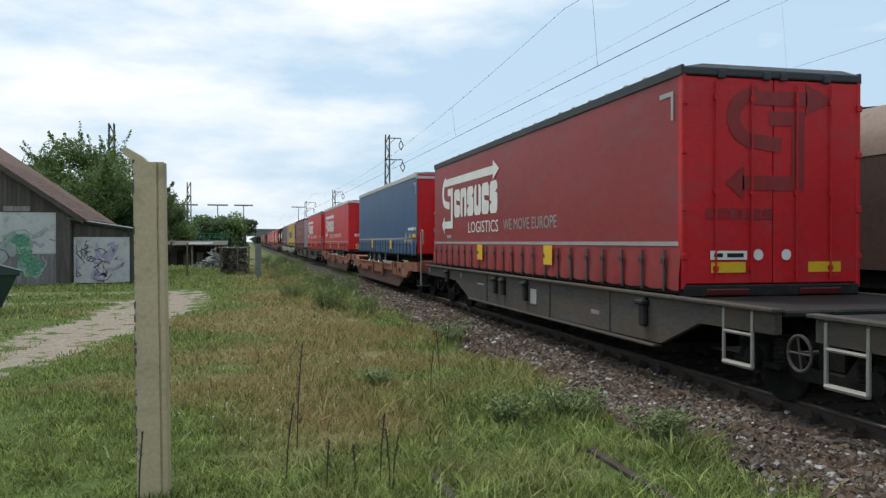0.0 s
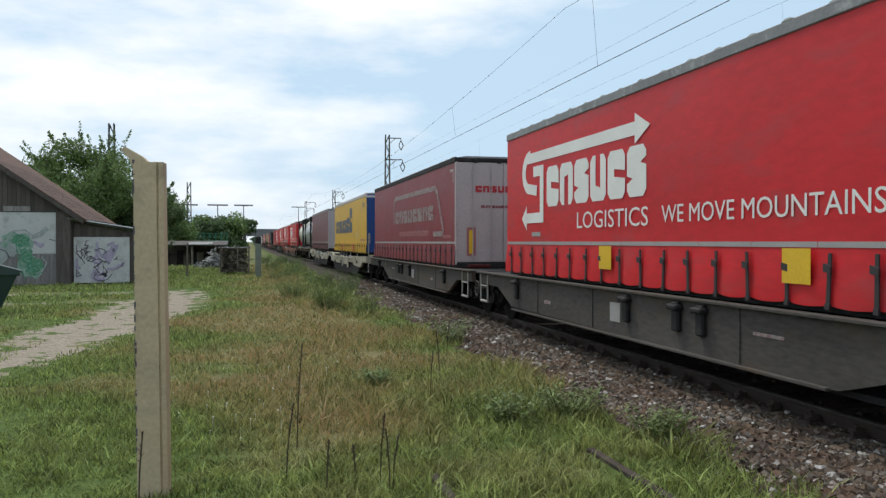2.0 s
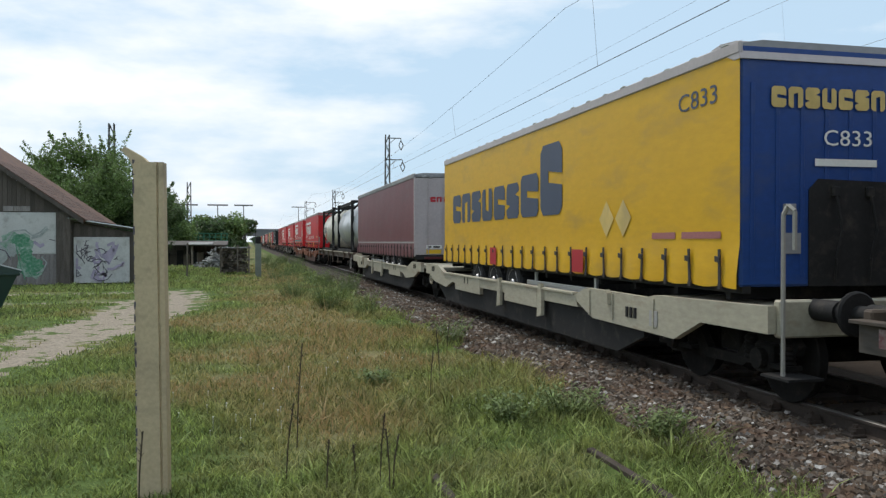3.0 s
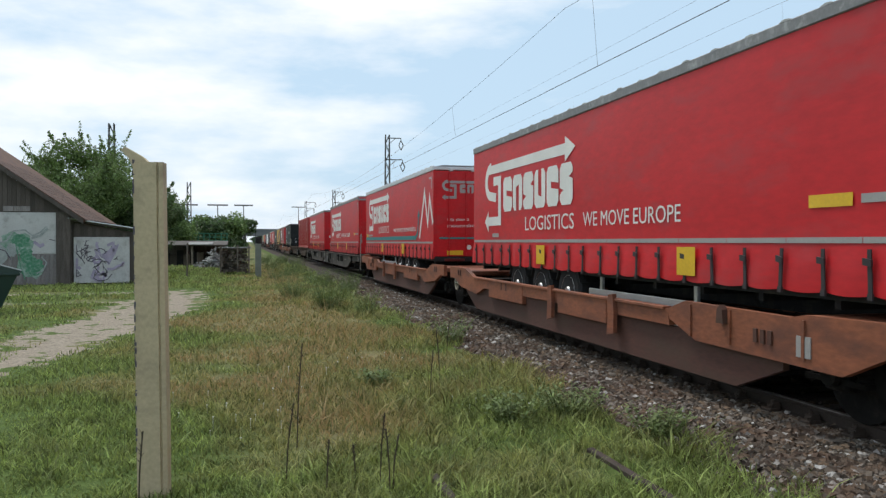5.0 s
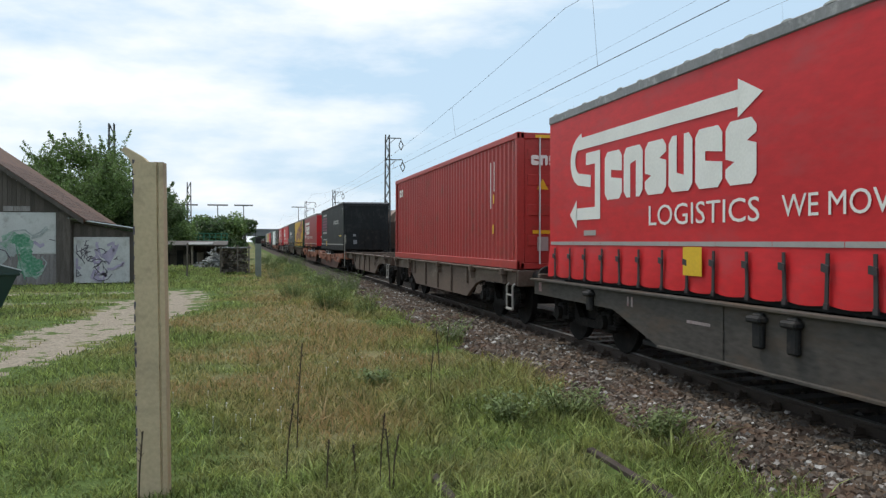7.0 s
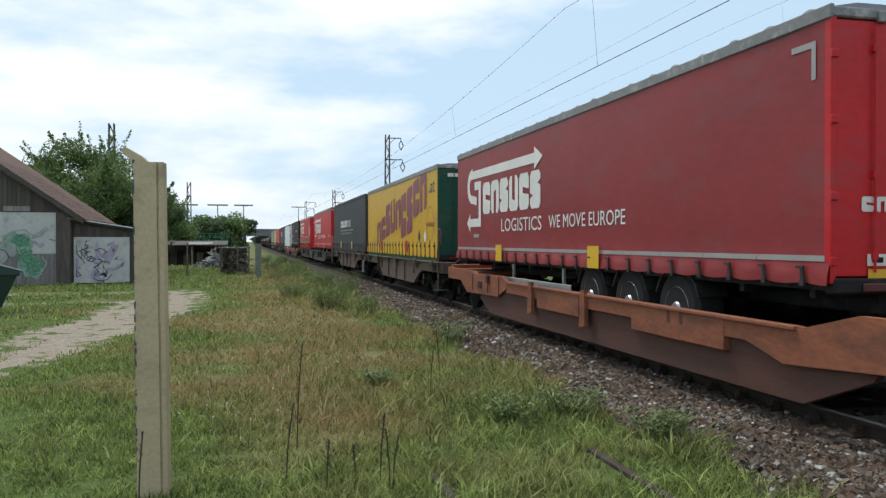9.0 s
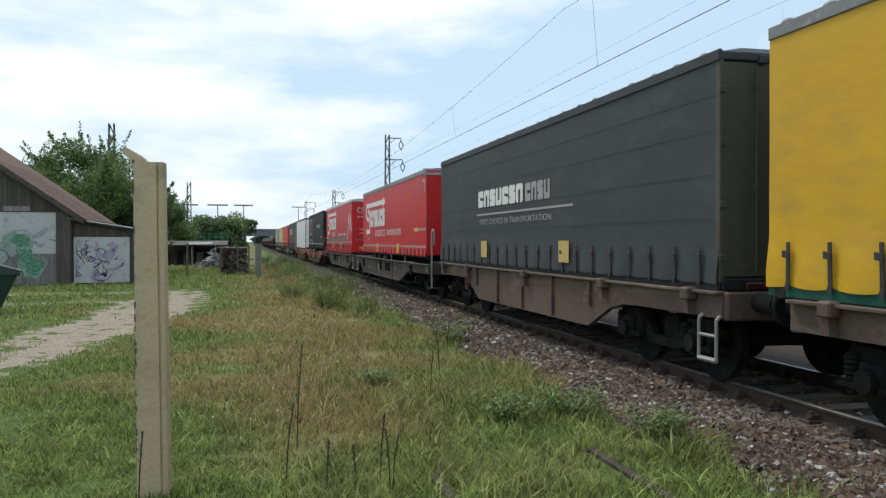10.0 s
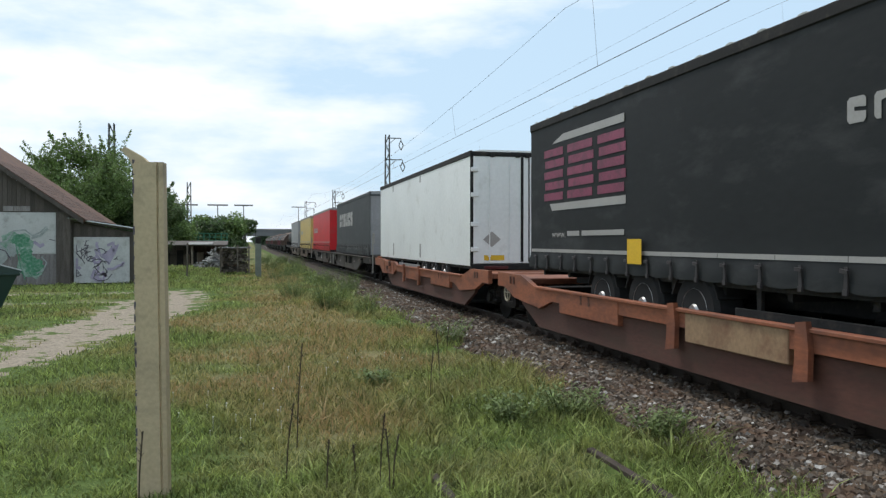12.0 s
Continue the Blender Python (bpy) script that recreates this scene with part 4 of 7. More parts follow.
# ---- trees ----
def tree(name, label, x, y, h, w, seed, leaves, mat, size=0.12, low=0.25, group="trees", sprays=0):
    """A tapered trunk, limbs that fork, and small leaves in uneven clusters round their tips."""
    r = random.Random(seed)
    rng = np.random.default_rng(seed)
    t = thing(name, label, "tree", group, at=pose(x, y, 0))
    wood, tips = Shape(), []

    def limb(p, d, ln, rad, depth):
        q = p + d * ln
        wood.tube(p, q, rad, 6, rad * 0.65)
        if depth == 0:
            tips.append(q)
            return
        for _ in range(3 if depth > 1 else 4):
            a, up = r.uniform(0, 6.28), r.uniform(-0.1, 0.75)
            nd = (d * 0.5 + Vector((math.cos(a), math.sin(a), up))).normalized()
            limb(p.lerp(q, r.uniform(0.6, 1.0)), nd, ln * r.uniform(0.6, 0.85), rad * 0.5, depth - 1)
        tips.append(q)
    limb(Vector((0, 0, -0.1)), Vector((r.uniform(-0.06, 0.06), 0, 1)).normalized(), h * (low + 0.12), 0.03 * h, 3)
    pts = np.array([p[:] for p in tips])
    span = np.abs(pts[:, :2]).max()
    pts[:, :2] *= w / 2 / max(span, 0.1) * 0.9
    z0, z1 = pts[:, 2].min(), pts[:, 2].max()
    pts[:, 2] = h * low + (pts[:, 2] - z0) / (z1 - z0) * h * (0.94 - low)
    for c in pts[:: 3]:
        wood.tube((0, 0, h * low * 0.8), tuple(c), 0.012 * h, 5, 0.004 * h)
    part("trunk", wood, BARK, t)
    rad = np.minimum(w, h) * 0.5 * rng.uniform(0.22, 0.46, len(pts))
    k = rng.integers(0, len(pts), leaves)
    dirs = rng.normal(size=(leaves, 3))
    dirs /= np.linalg.norm(dirs, axis=1)[:, None]
    c = pts[k] + dirs * (rad[k] * rng.random(leaves) ** 0.45)[:, None] * np.array([1, 1, 0.75])
    c[:, 2] = np.maximum(c[:, 2], 0.1)
    s = size * rng.uniform(0.6, 1.3, leaves)
    a, b = rng.normal(size=(leaves, 3)), rng.normal(size=(leaves, 3))
    a /= np.linalg.norm(a, axis=1)[:, None]
    b -= a * (a * b).sum(1)[:, None]
    b /= np.linalg.norm(b, axis=1)[:, None]
    if sprays:
        # thin shoots that stand out of the crown, with sparse leaves
        shoots, m = Shape(), 0
        high = pts[np.argsort(pts[:, 2])[-max(4, len(pts) // 3):]]
        per = leaves // (sprays * 14)
        for i in range(sprays):
            q = Vector(high[r.randrange(len(high))])
            out = Vector((q.x / w * 1.6 + r.uniform(-0.35, 0.35), q.y / w + r.uniform(-0.3, 0.3), 1.0)).normalized()
            ln = h * r.uniform(0.16, 0.32)
            tip = q + out * ln
            shoots.tube(q, tip, 0.018, 4, 0.006)
            for _ in range(per):
                f = r.random() ** 0.8
                c[m] = tuple(q.lerp(tip, f) + Vector((r.gauss(0, 1), r.gauss(0, 1), r.gauss(0, 1))) * (0.16 * (1.15 - f)))
                m += 1
        part("shoots", shoots, BARK, t)
    co = np.stack([c - a * s[:, None], c + b * s[:, None] * 0.5, c + a * s[:, None], c - b * s[:, None] * 0.5], 1)
    me = bpy.data.meshes.new("crown")
    me.from_pydata(co.reshape(-1, 3).tolist(), [], np.arange(leaves * 4).reshape(-1, 4).tolist())
    part("crown", me, mat, t)
    return t


tree("tree", "dense green tree behind the barn with thin shoots", -8.2, 53.4, 7.7, 9.0, 21, 52000, LEAF, 0.085, 0.12, sprays=40)
tree("tree", "lower green tree behind the barn", -6.4, 53.6, 5.6, 5.4, 22, 24000, LEAF_DARK, 0.085, 0.08, sprays=12)
tree("tree", "leafy tree behind the open shelter", -7.3, 72.0, 5.0, 5.6, 23, 20000, LEAF, 0.10, 0.06, sprays=22)
for i, (x, y, h, w) in enumerate(((-7.6, 82, 4.9, 7.5), (-6.3, 86, 4.4, 7.5), (-5.2, 84, 4.1, 7.0), (-4.2, 88, 4.4, 7.0), (-3.2, 86, 4.1, 6.0), (-2.3, 90, 4.5, 6.0), (-1.4, 88, 4.7, 5.0), (-0.6, 92, 4.2, 4.2), (-10.5, 82, 5.4, 7.0))):
    tree("tree", "rounded green tree beyond the yard", x, y, h, w, 60 + i, 5600, LEAF_DARK if i % 3 else LEAF, 0.17, 0.03)
FAR = tree("far_tree", "distant green tree with haze in its leaf colour", -14.0, 150.0, 8.0, 12.0, 28, 5000, LEAF_FAR, 0.45, 0.03, "far trees")
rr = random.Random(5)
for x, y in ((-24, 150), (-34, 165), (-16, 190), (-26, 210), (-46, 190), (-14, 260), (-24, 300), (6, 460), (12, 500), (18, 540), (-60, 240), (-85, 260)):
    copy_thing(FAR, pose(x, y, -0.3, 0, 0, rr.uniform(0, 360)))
BIG = tree("tree", "tall spreading tree beyond the stubble field", 86.8, 123.2, 26.0, 15.0, 31, 14000, LEAF_DARK, 0.5, 0.12, "trees beyond the field")
copy_thing(BIG, pose(75.5, 126.0, -1.0, 0, 0, 140))
copy_thing(BIG, pose(128.0, 110.0, -4.0, 0, 0, 250))
MEDIUM = tree("tree", "round dark green tree beyond the stubble field", 93.0, 122.0, 14.5, 15.0, 33, 9000, LEAF_DARK, 0.5, 0.04, "trees beyond the field")
for k, (x, y) in enumerate(((66, 134), (80, 130), (104, 118), (114, 112), (124, 104), (58, 142), (136, 100), (148, 92))):
    copy_thing(MEDIUM, pose(x, y, -1.5 * (k % 3), 0, 0, 57 * k))


# ---- overhead line ----
def lattice_mast(name, label, x, y, h, w=0.5, arms=(), leg=0.035, group="overhead line masts"):
    t = thing(name, label, "mast", group, at=pose(x, y, 0))
    s = Shape()
    for a in (-1, 1):
        for b in (-1, 1):
            s.tube((a * w / 2, b * w / 2, -0.1), (a * w * 0.33, b * w * 0.33, h), leg, 4)
    part("legs", s, MASTS, t)
    lat, n = Shape(), int(h / (w * 1.5))
    for k in range(n):
        z0, z1 = h * k / n, h * (k + 1) / n
        f0, f1 = w / 2 * (1 - 0.34 * k / n), w / 2 * (1 - 0.34 * (k + 1) / n)
        s0, s1 = (1, -1) if k % 2 else (-1, 1)
        for b in (-1, 1):
            lat.tube((s0 * f0, b * f0, z0), (s1 * f1, b * f1, z1), leg * 0.55, 4)
            lat.tube((b * f0, s0 * f0, z0), (b * f1, s1 * f1, z1), leg * 0.55, 4)
    part("lattice", lat, MASTS, t)
    for z, ln in arms:
        a = Shape().tube((0, 0, z), (ln, 0, z), 0.035, 6).tube((0, 0, z - 0.5), (ln * 0.6, 0, z), 0.02, 5)
        arm = part("arm", a, MASTS, t)
        e = ln
        part("insulator", Shape().path([(e, 0, z), (e + 0.02, 0, z - 0.15), (e + 0.16, 0, z - 0.45), (e + 0.02, 0, z - 0.75), (e - 0.12, 0, z - 0.45), (e, 0, z - 0.15)], 0.03, 6), MASTS, arm, "hanging insulator loop")
    return t


lattice_mast("catenary_mast", "dark steel lattice mast with two insulator arms", 8.55, 50.7, 8.55, 0.36, ((8.35, 0.85), (7.0, 0.95)))
lattice_mast("catenary_mast", "dark steel lattice mast with two insulator arms", 8.55, 83.3, 7.1, 0.36, ((6.9, 0.9), (5.8, 1.0)))
lattice_mast("catenary_mast", "dark steel lattice mast in the distance", 8.6, 125.0, 8.0, 0.4, ((7.8, 1.4), (6.9, 1.2)))
lattice_mast("lattice_mast", "tall steel lattice mast behind the trees", -13.9, 92.0, 14.3, 0.75, (), group="yard masts", leg=0.085)
lattice_mast("lattice_mast", "tall steel lattice mast behind the trees", -9.3, 140.0, 11.6, 0.8, (), group="yard masts", leg=0.085)


def yard_lamp(x, y, h, w):
    t = thing("yard_lamp", "slim yard lamp with a long crosspiece", "lamp post", "yard lamps", at=pose(x, y, 0))
    part("pole", Shape().tube((0, 0, -0.2), (0, 0, h), 0.11, 8, 0.07), MASTS, t)
    part("crosspiece", Shape().box(-w / 2, w / 2, -0.12, 0.12, h, h + 0.22, 0.03), MASTS, t)


for x, y, h, w in ((-9.35, 138.0, 7.7, 3.1), (-4.7, 138.0, 7.7, 3.2), (-0.6, 138.0, 7.7, 3.0), (12.6, 210.0, 10.5, 3.4)):
    yard_lamp(x, y, h, w)


def overhead_wires():
    for nm, x, zc, zm, sag, label in (("catenary_wires", 6.55, 5.22, 6.7, 1.05, "contact wire and messenger wire with droppers"), ("catenary_wires", 10.7, 5.35, 6.72, 0.12, "contact and messenger wires over the second track")):
        t = thing(nm, label, "overhead wires", "overhead wires")
        thick = 1.0 if x < 8 else 0.5
        part("contact_wire", Shape().path([(x, -40, zc), (x, 300, zc)], 0.007 * thick, 5), WIRE, t)
        pts = []
        for k in range(0, 341, 2):
            y = -40 + k
            f = ((y - 16.0) % 68) / 68
            pts.append((x - 0.12, y, zm - sag + sag * (2 * f - 1) ** 2))
        part("messenger_wire", Shape().path(pts, 0.005 * thick, 4), WIRE, t)
        for y in (14.6, 25.6, 37.0, 4.0, 59, 70):
            f = ((y - 16.0) % 68) / 68
            part("dropper", Shape().tube((x, y, zc), (x - 0.12, y, zm - sag + sag * (2 * f - 1) ** 2), 0.0035 * thick, 4), WIRE, t)
    piece("feeder_wire", Shape().path([(9.0, -40, 6.82), (9.0, 300, 6.82)], 0.0025, 5), WIRE, "thin feeder wire between the tracks", "overhead wire")


overhead_wires()


# ---- far things ----
def bridge():
    t = thing("road_bridge", "flat grey concrete road bridge over the railway", "bridge", at=pose(0, 330.0, 0))
    part("deck", Shape().box(-2, 70, -5, 5, 4.0, 6.0, 0.1), BRIDGE, t)
    part("parapet", Shape().box(-2, 70, -5.2, -4.9, 6.0, 6.8), BRIDGE, t)
    for x in (-1.0, 22, 46, 68):
        part("pier", Shape().box(x - 0.5, x + 0.5, -4, 4, -0.2, 4.0), BRIDGE, t)
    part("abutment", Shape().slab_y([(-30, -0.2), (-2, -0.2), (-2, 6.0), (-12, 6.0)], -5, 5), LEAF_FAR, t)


bridge()


def timber_stack(x, y, w, d, h, seed, label):
    r = random.Random(seed)
    t = thing("timber_stack", label, "timber stack", "stacked timber", at=pose(x, y, 0))
    z = 0.12
    bm1 = Shape().box(-0.5, 0.5, -0.5, 0.5, 0, 1).mesh("beam")
    bm1.materials.append(TIMBER)
    for k in (-0.4, 0.4):
        part("bearer", bm1, TIMBER, t, at=pose(k * w, 0, 0) @ Matrix.Diagonal((0.15, d, 0.12, 1)))
    while z < h:
        u = -w / 2
        while u < w / 2 - 0.1:
            q = r.uniform(0.09, 0.25)
            part("beam", bm1, TIMBER, t, at=pose(u + q / 2, r.uniform(-0.25, 0.25), z + r.uniform(0, 0.02)) @ Matrix.Diagonal((q * 0.9, d, r.uniform(0.10, 0.145), 1)))
            u += q
        z += 0.15
    for k in (-0.5, 0.1, 0.5):
        part("stake", bm1, TIMBER, t, at=pose(k * w, -d / 2 - 0.4, 0) @ Matrix.Diagonal((0.09, 0.09, h + 0.2, 1)))
    part("cover_board", Shape().box(-w / 2 - 0.15, w / 2 + 0.15, -d / 2 - 0.2, d / 2 + 0.2, z, z + 0.06), SCRAP, t, "pale cover sheet")


timber_stack(-0.7, 49.2, 1.55, 2.2, 1.45, 1, "stack of old dark timber under a pale sheet")


def open_shelter(x, y, w, d, h):
    t = thing("open_shelter", "low dark open shelter with stored timber", "shelter", at=pose(x, y, 0))
    for a in (-1, 0, 1):
        for b in (-1, 1):
            part("post", Shape().box(a * w / 2 - 0.07, a * w / 2 + 0.07, b * d / 2 - 0.07, b * d / 2 + 0.07, 0, h), TIMBER, t)
    part("roof", Shape().slab([(-d / 2 - 0.3, h - 0.1), (d / 2 + 0.3, h + 0.2), (d / 2 + 0.3, h + 0.3), (-d / 2 - 0.3, h)], -w / 2 - 0.3, w / 2 + 0.3), PLANK, t)
    part("cover_sheet", Shape().slab([(-d / 2 - 0.34, h - 0.02), (-0.2, h + 0.17), (-0.2, h + 0.20), (-d / 2 - 0.34, h + 0.03)], -0.3, 1.5), SCRAP, t, "pale corrugated sheet")
    part("back_wall", Shape().box(-w / 2, w / 2, d / 2, d / 2 + 0.1, 0, h + 0.1), PLANK, t)
    r = random.Random(7)
    for k in range(9):
        u = -w / 2 + 0.3 + k * (w - 0.6) / 8
        part("stored_board", Shape().box(u - 0.25, u + 0.25, 0.1, 0.5, 0, h * r.uniform(0.5, 0.85), 0.02), TIMBER if k % 2 else CHASSIS, t)


open_shelter(-4.1, 66.5, 4.6, 3.0, 1.62)


def green_frame(x, y):
    t = thing("green_rack", "green painted steel rack in the yard", "rack", at=pose(x, y, 0))
    for k in range(7):
        part("upright", Shape().box(k * 0.47 - 0.04, k * 0.47 + 0.04, -0.04, 0.04, 0, 2.55), GREEN_STEEL, t)
    for z in (1.9, 2.2, 2.5):
        part("crossbar", Shape().box(-0.06, 2.9, -0.045, 0.045, z, z + 0.07), GREEN_STEEL, t)


green_frame(-4.5, 71.5)


def rubble(x, y):
    r = random.Random(9)
    s = Shape()
    for _ in range(150):
        a, q = r.uniform(0, 6.28), r.random() * 1.25
        p = Vector((math.cos(a) * q, math.sin(a) * q, r.random() * max(0.08, 1.35 * (1 - q / 1.4))))
        d = Vector((r.uniform(-1, 1), r.uniform(-1, 1), r.uniform(-0.5, 0.5))).normalized() * r.uniform(0.15, 0.5)
        k = r.uniform(0.025, 0.11)
        s.tube(p - d, p + d, k, r.choice((3, 4, 4, 6)), k * r.uniform(0.6, 1.1))
    s.v = [(x0, y0, max(-0.02, z)) for x0, y0, z in s.v]
    piece("scrap_heap", s, SCRAP, "heap of pale grey scrap and rubble", "heap", kind="stuff", at=pose(x, y, 0))


rubble(-2.25, 60.0)
t_post = thing("sign_post", "grey green wooden marker post by the line", "post", at=pose(0.55, 44.0, 0))
part("shaft", Shape().box(-0.16, 0.16, -0.12, 0.12, -0.1, 1.75, 0.02), PALE_POST, t_post)
part("cap", Shape().box(-0.14, 0.14, -0.1, 0.1, 1.75, 2.1, 0.03), CHASSIS, t_post)
t_pole = thing("signal_pole", "thin grey pole beside the line", "pole", at=pose(1.05, 110.0, 0))
part("shaft", Shape().tube((0, 0, -0.1), (0, 0, 4.6), 0.07, 8), MASTS, t_pole)
part("head", Shape().box(-0.12, 0.12, -0.1, 0.1, 4.0, 4.6, 0.02), CHASSIS, t_pole)
t_rod = thing("fence_post", "thin dark post standing in the yard grass", "post", at=pose(-3.1, 45.0, 0))
part("shaft", Shape().tube((0, 0, -0.1), (0.02, 0, 1.72), 0.05, 8, 0.04), TIMBER, t_rod)
part("cap", Shape().tube((0.02, 0, 1.72), (0.02, 0, 1.78), 0.06, 8, 0.03), TIMBER, t_rod)


def side_pose(length, half=1.275, lift=0.0045):
    """From print space (u from the far end, w above the rail) to the side of a box."""
    return Matrix(((0, 0, -1, -half - lift), (-1, 0, 0, length), (0, 1, 0, 0), (0, 0, 0, 1)))


def end_pose(y=0.0, lift=0.008):
    return Matrix(((1, 0, 0, 0), (0, 0, -1, y - lift), (0, 1, 0, 0), (0, 0, 0, 1)))


def words(text, u, w, height, width, mat, parent, base, label=""):
    me = lettering(text, height, width)
    return part("lettering", me, mat, parent, label or "printed words", at=base @ Matrix.Translation((u, w, 0)))


def arrow_mark(p, u0, w0, w, h, reach=0.0):
    """The haulier's folded arrow emblem, as a plain band."""
    t = h * 0.115
    top = u0 + w + reach
    p.band([(top, w0 + h - t), (u0 + 0.30 * w, w0 + h - t)] + arc(u0 + 0.34 * w, w0 + 0.70 * h, 0.30 * w, 100, 250, 8, 0.22 * h) + [(u0 + 0.66 * w, w0 + 0.45 * h)], t * 1.15)
    p.poly([(top - 0.02, w0 + h - 2.3 * t), (top + 2.6 * t, w0 + h - t), (top - 0.02, w0 + h + 0.3 * t)])
    p.band([(u0 + 0.50 * w, w0 + 0.70 * h), (u0 + 0.88 * w, w0 + 0.70 * h), (u0 + 0.88 * w, w0 + 0.10 * h), (u0 + 0.16 * w, w0 + 0.10 * h)], t * 1.15)
    p.poly([(u0 + 0.18 * w, w0 - 0.06 * h), (u0 + 0.18 * w, w0 + 0.26 * h), (u0 - 0.06 * w, w0 + 0.10 * h)])
    return p


# ---- lorry semi-trailers ----
CACHE = {}


def cached(key, make, mat=None):
    if key not in CACHE:
        CACHE[key] = make()
        if mat:
            CACHE[key].materials.append(mat)
    return CACHE[key]


def curtain_mesh(length, z0, z1, skirt, mat, seed):
    """Tarpaulin stretched on the side of a box, wavy below where straps pull it."""
    r = random.Random(seed)
    ph = [r.uniform(0, 6.28) for _ in range(6)]
    s, nu = Shape(), 168
    rows = [z0, z0 + (skirt - z0) * 0.3, z0 + (skirt - z0) * 0.62, skirt] + [skirt + (z1 - skirt) * k / 9 for k in range(1, 10)]
    for z in rows:
        for i in range(nu + 1):
            y = length * i / nu
            low = max(0.0, (skirt - z) / max(0.01, skirt - z0))
            d = 0.0022 * math.sin(y * 1.9 + ph[0] + z) + 0.0012 * math.sin(y * 4.7 + ph[1] + 2 * z) + 0.0012 * math.sin(z * 5 + ph[2] + 0.6 * y)
            fold = abs(math.sin(math.pi * (y - 0.35) / ((length - 0.7) / 21))) ** 0.7 * 0.038 * min(1.0, low * 1.6)
            sag = 0.022 * abs(math.sin(math.pi * (y - 0.35) / ((length - 0.7) / 21))) * (1 if z == z0 else 0)
            s.v.append((-1.272 + d - fold, y, z - sag))
    w = nu + 1
    for k in range(len(rows) - 1):
        for i in range(nu):
            s.f.append((k * w + i, k * w + i + 1, (k + 1) * w + i + 1, (k + 1) * w + i))
    me = bpy.data.meshes.new("side_curtain")
    me.from_pydata(s.v, [], s.f)
    me.polygons.foreach_set("use_smooth", [True] * len(me.polygons))
    me.materials.append(mat)
    return me


def wheel(parent, x, y, r=0.5, wide=0.38):
    def tyre_mesh():
        return Shape().lathe([(0, r * 0.56), (0, r * 0.86), (0.05, r * 0.985), (0.12, r), (wide - 0.1, r), (wide - 0.03, r * 0.97), (wide, r * 0.8), (wide, r * 0.5)], 28, "x").mesh("tyre", True)

    def rim_mesh():
        s = Shape().lathe([(0.03, r * 0.60), (-0.005, r * 0.57), (0.05, r * 0.5), (0.13, r * 0.34), (0.06, r * 0.30), (0.0, r * 0.2), (-0.03, r * 0.17)], 24, "x")
        for i in range(10):
            a = i * math.pi / 5
            s.tube((0.09, r * 0.38 * math.cos(a), r * 0.38 * math.sin(a)), (0.05, r * 0.38 * math.cos(a), r * 0.38 * math.sin(a)), 0.017, 6)
        return s.mesh("rim", True)
    m = pose(x, y, 0) if x < 0 else pose(x, y, 0, 0, 0, 180)
    tyre = part("tyre", cached(("tyre", r), tyre_mesh, TYRE), TYRE, parent, "black rubber tyre")
    tyre.matrix_basis = m
    part("rim", cached(("rim", r), rim_mesh, RIM), RIM, tyre, "grey steel rim")
    return tyre


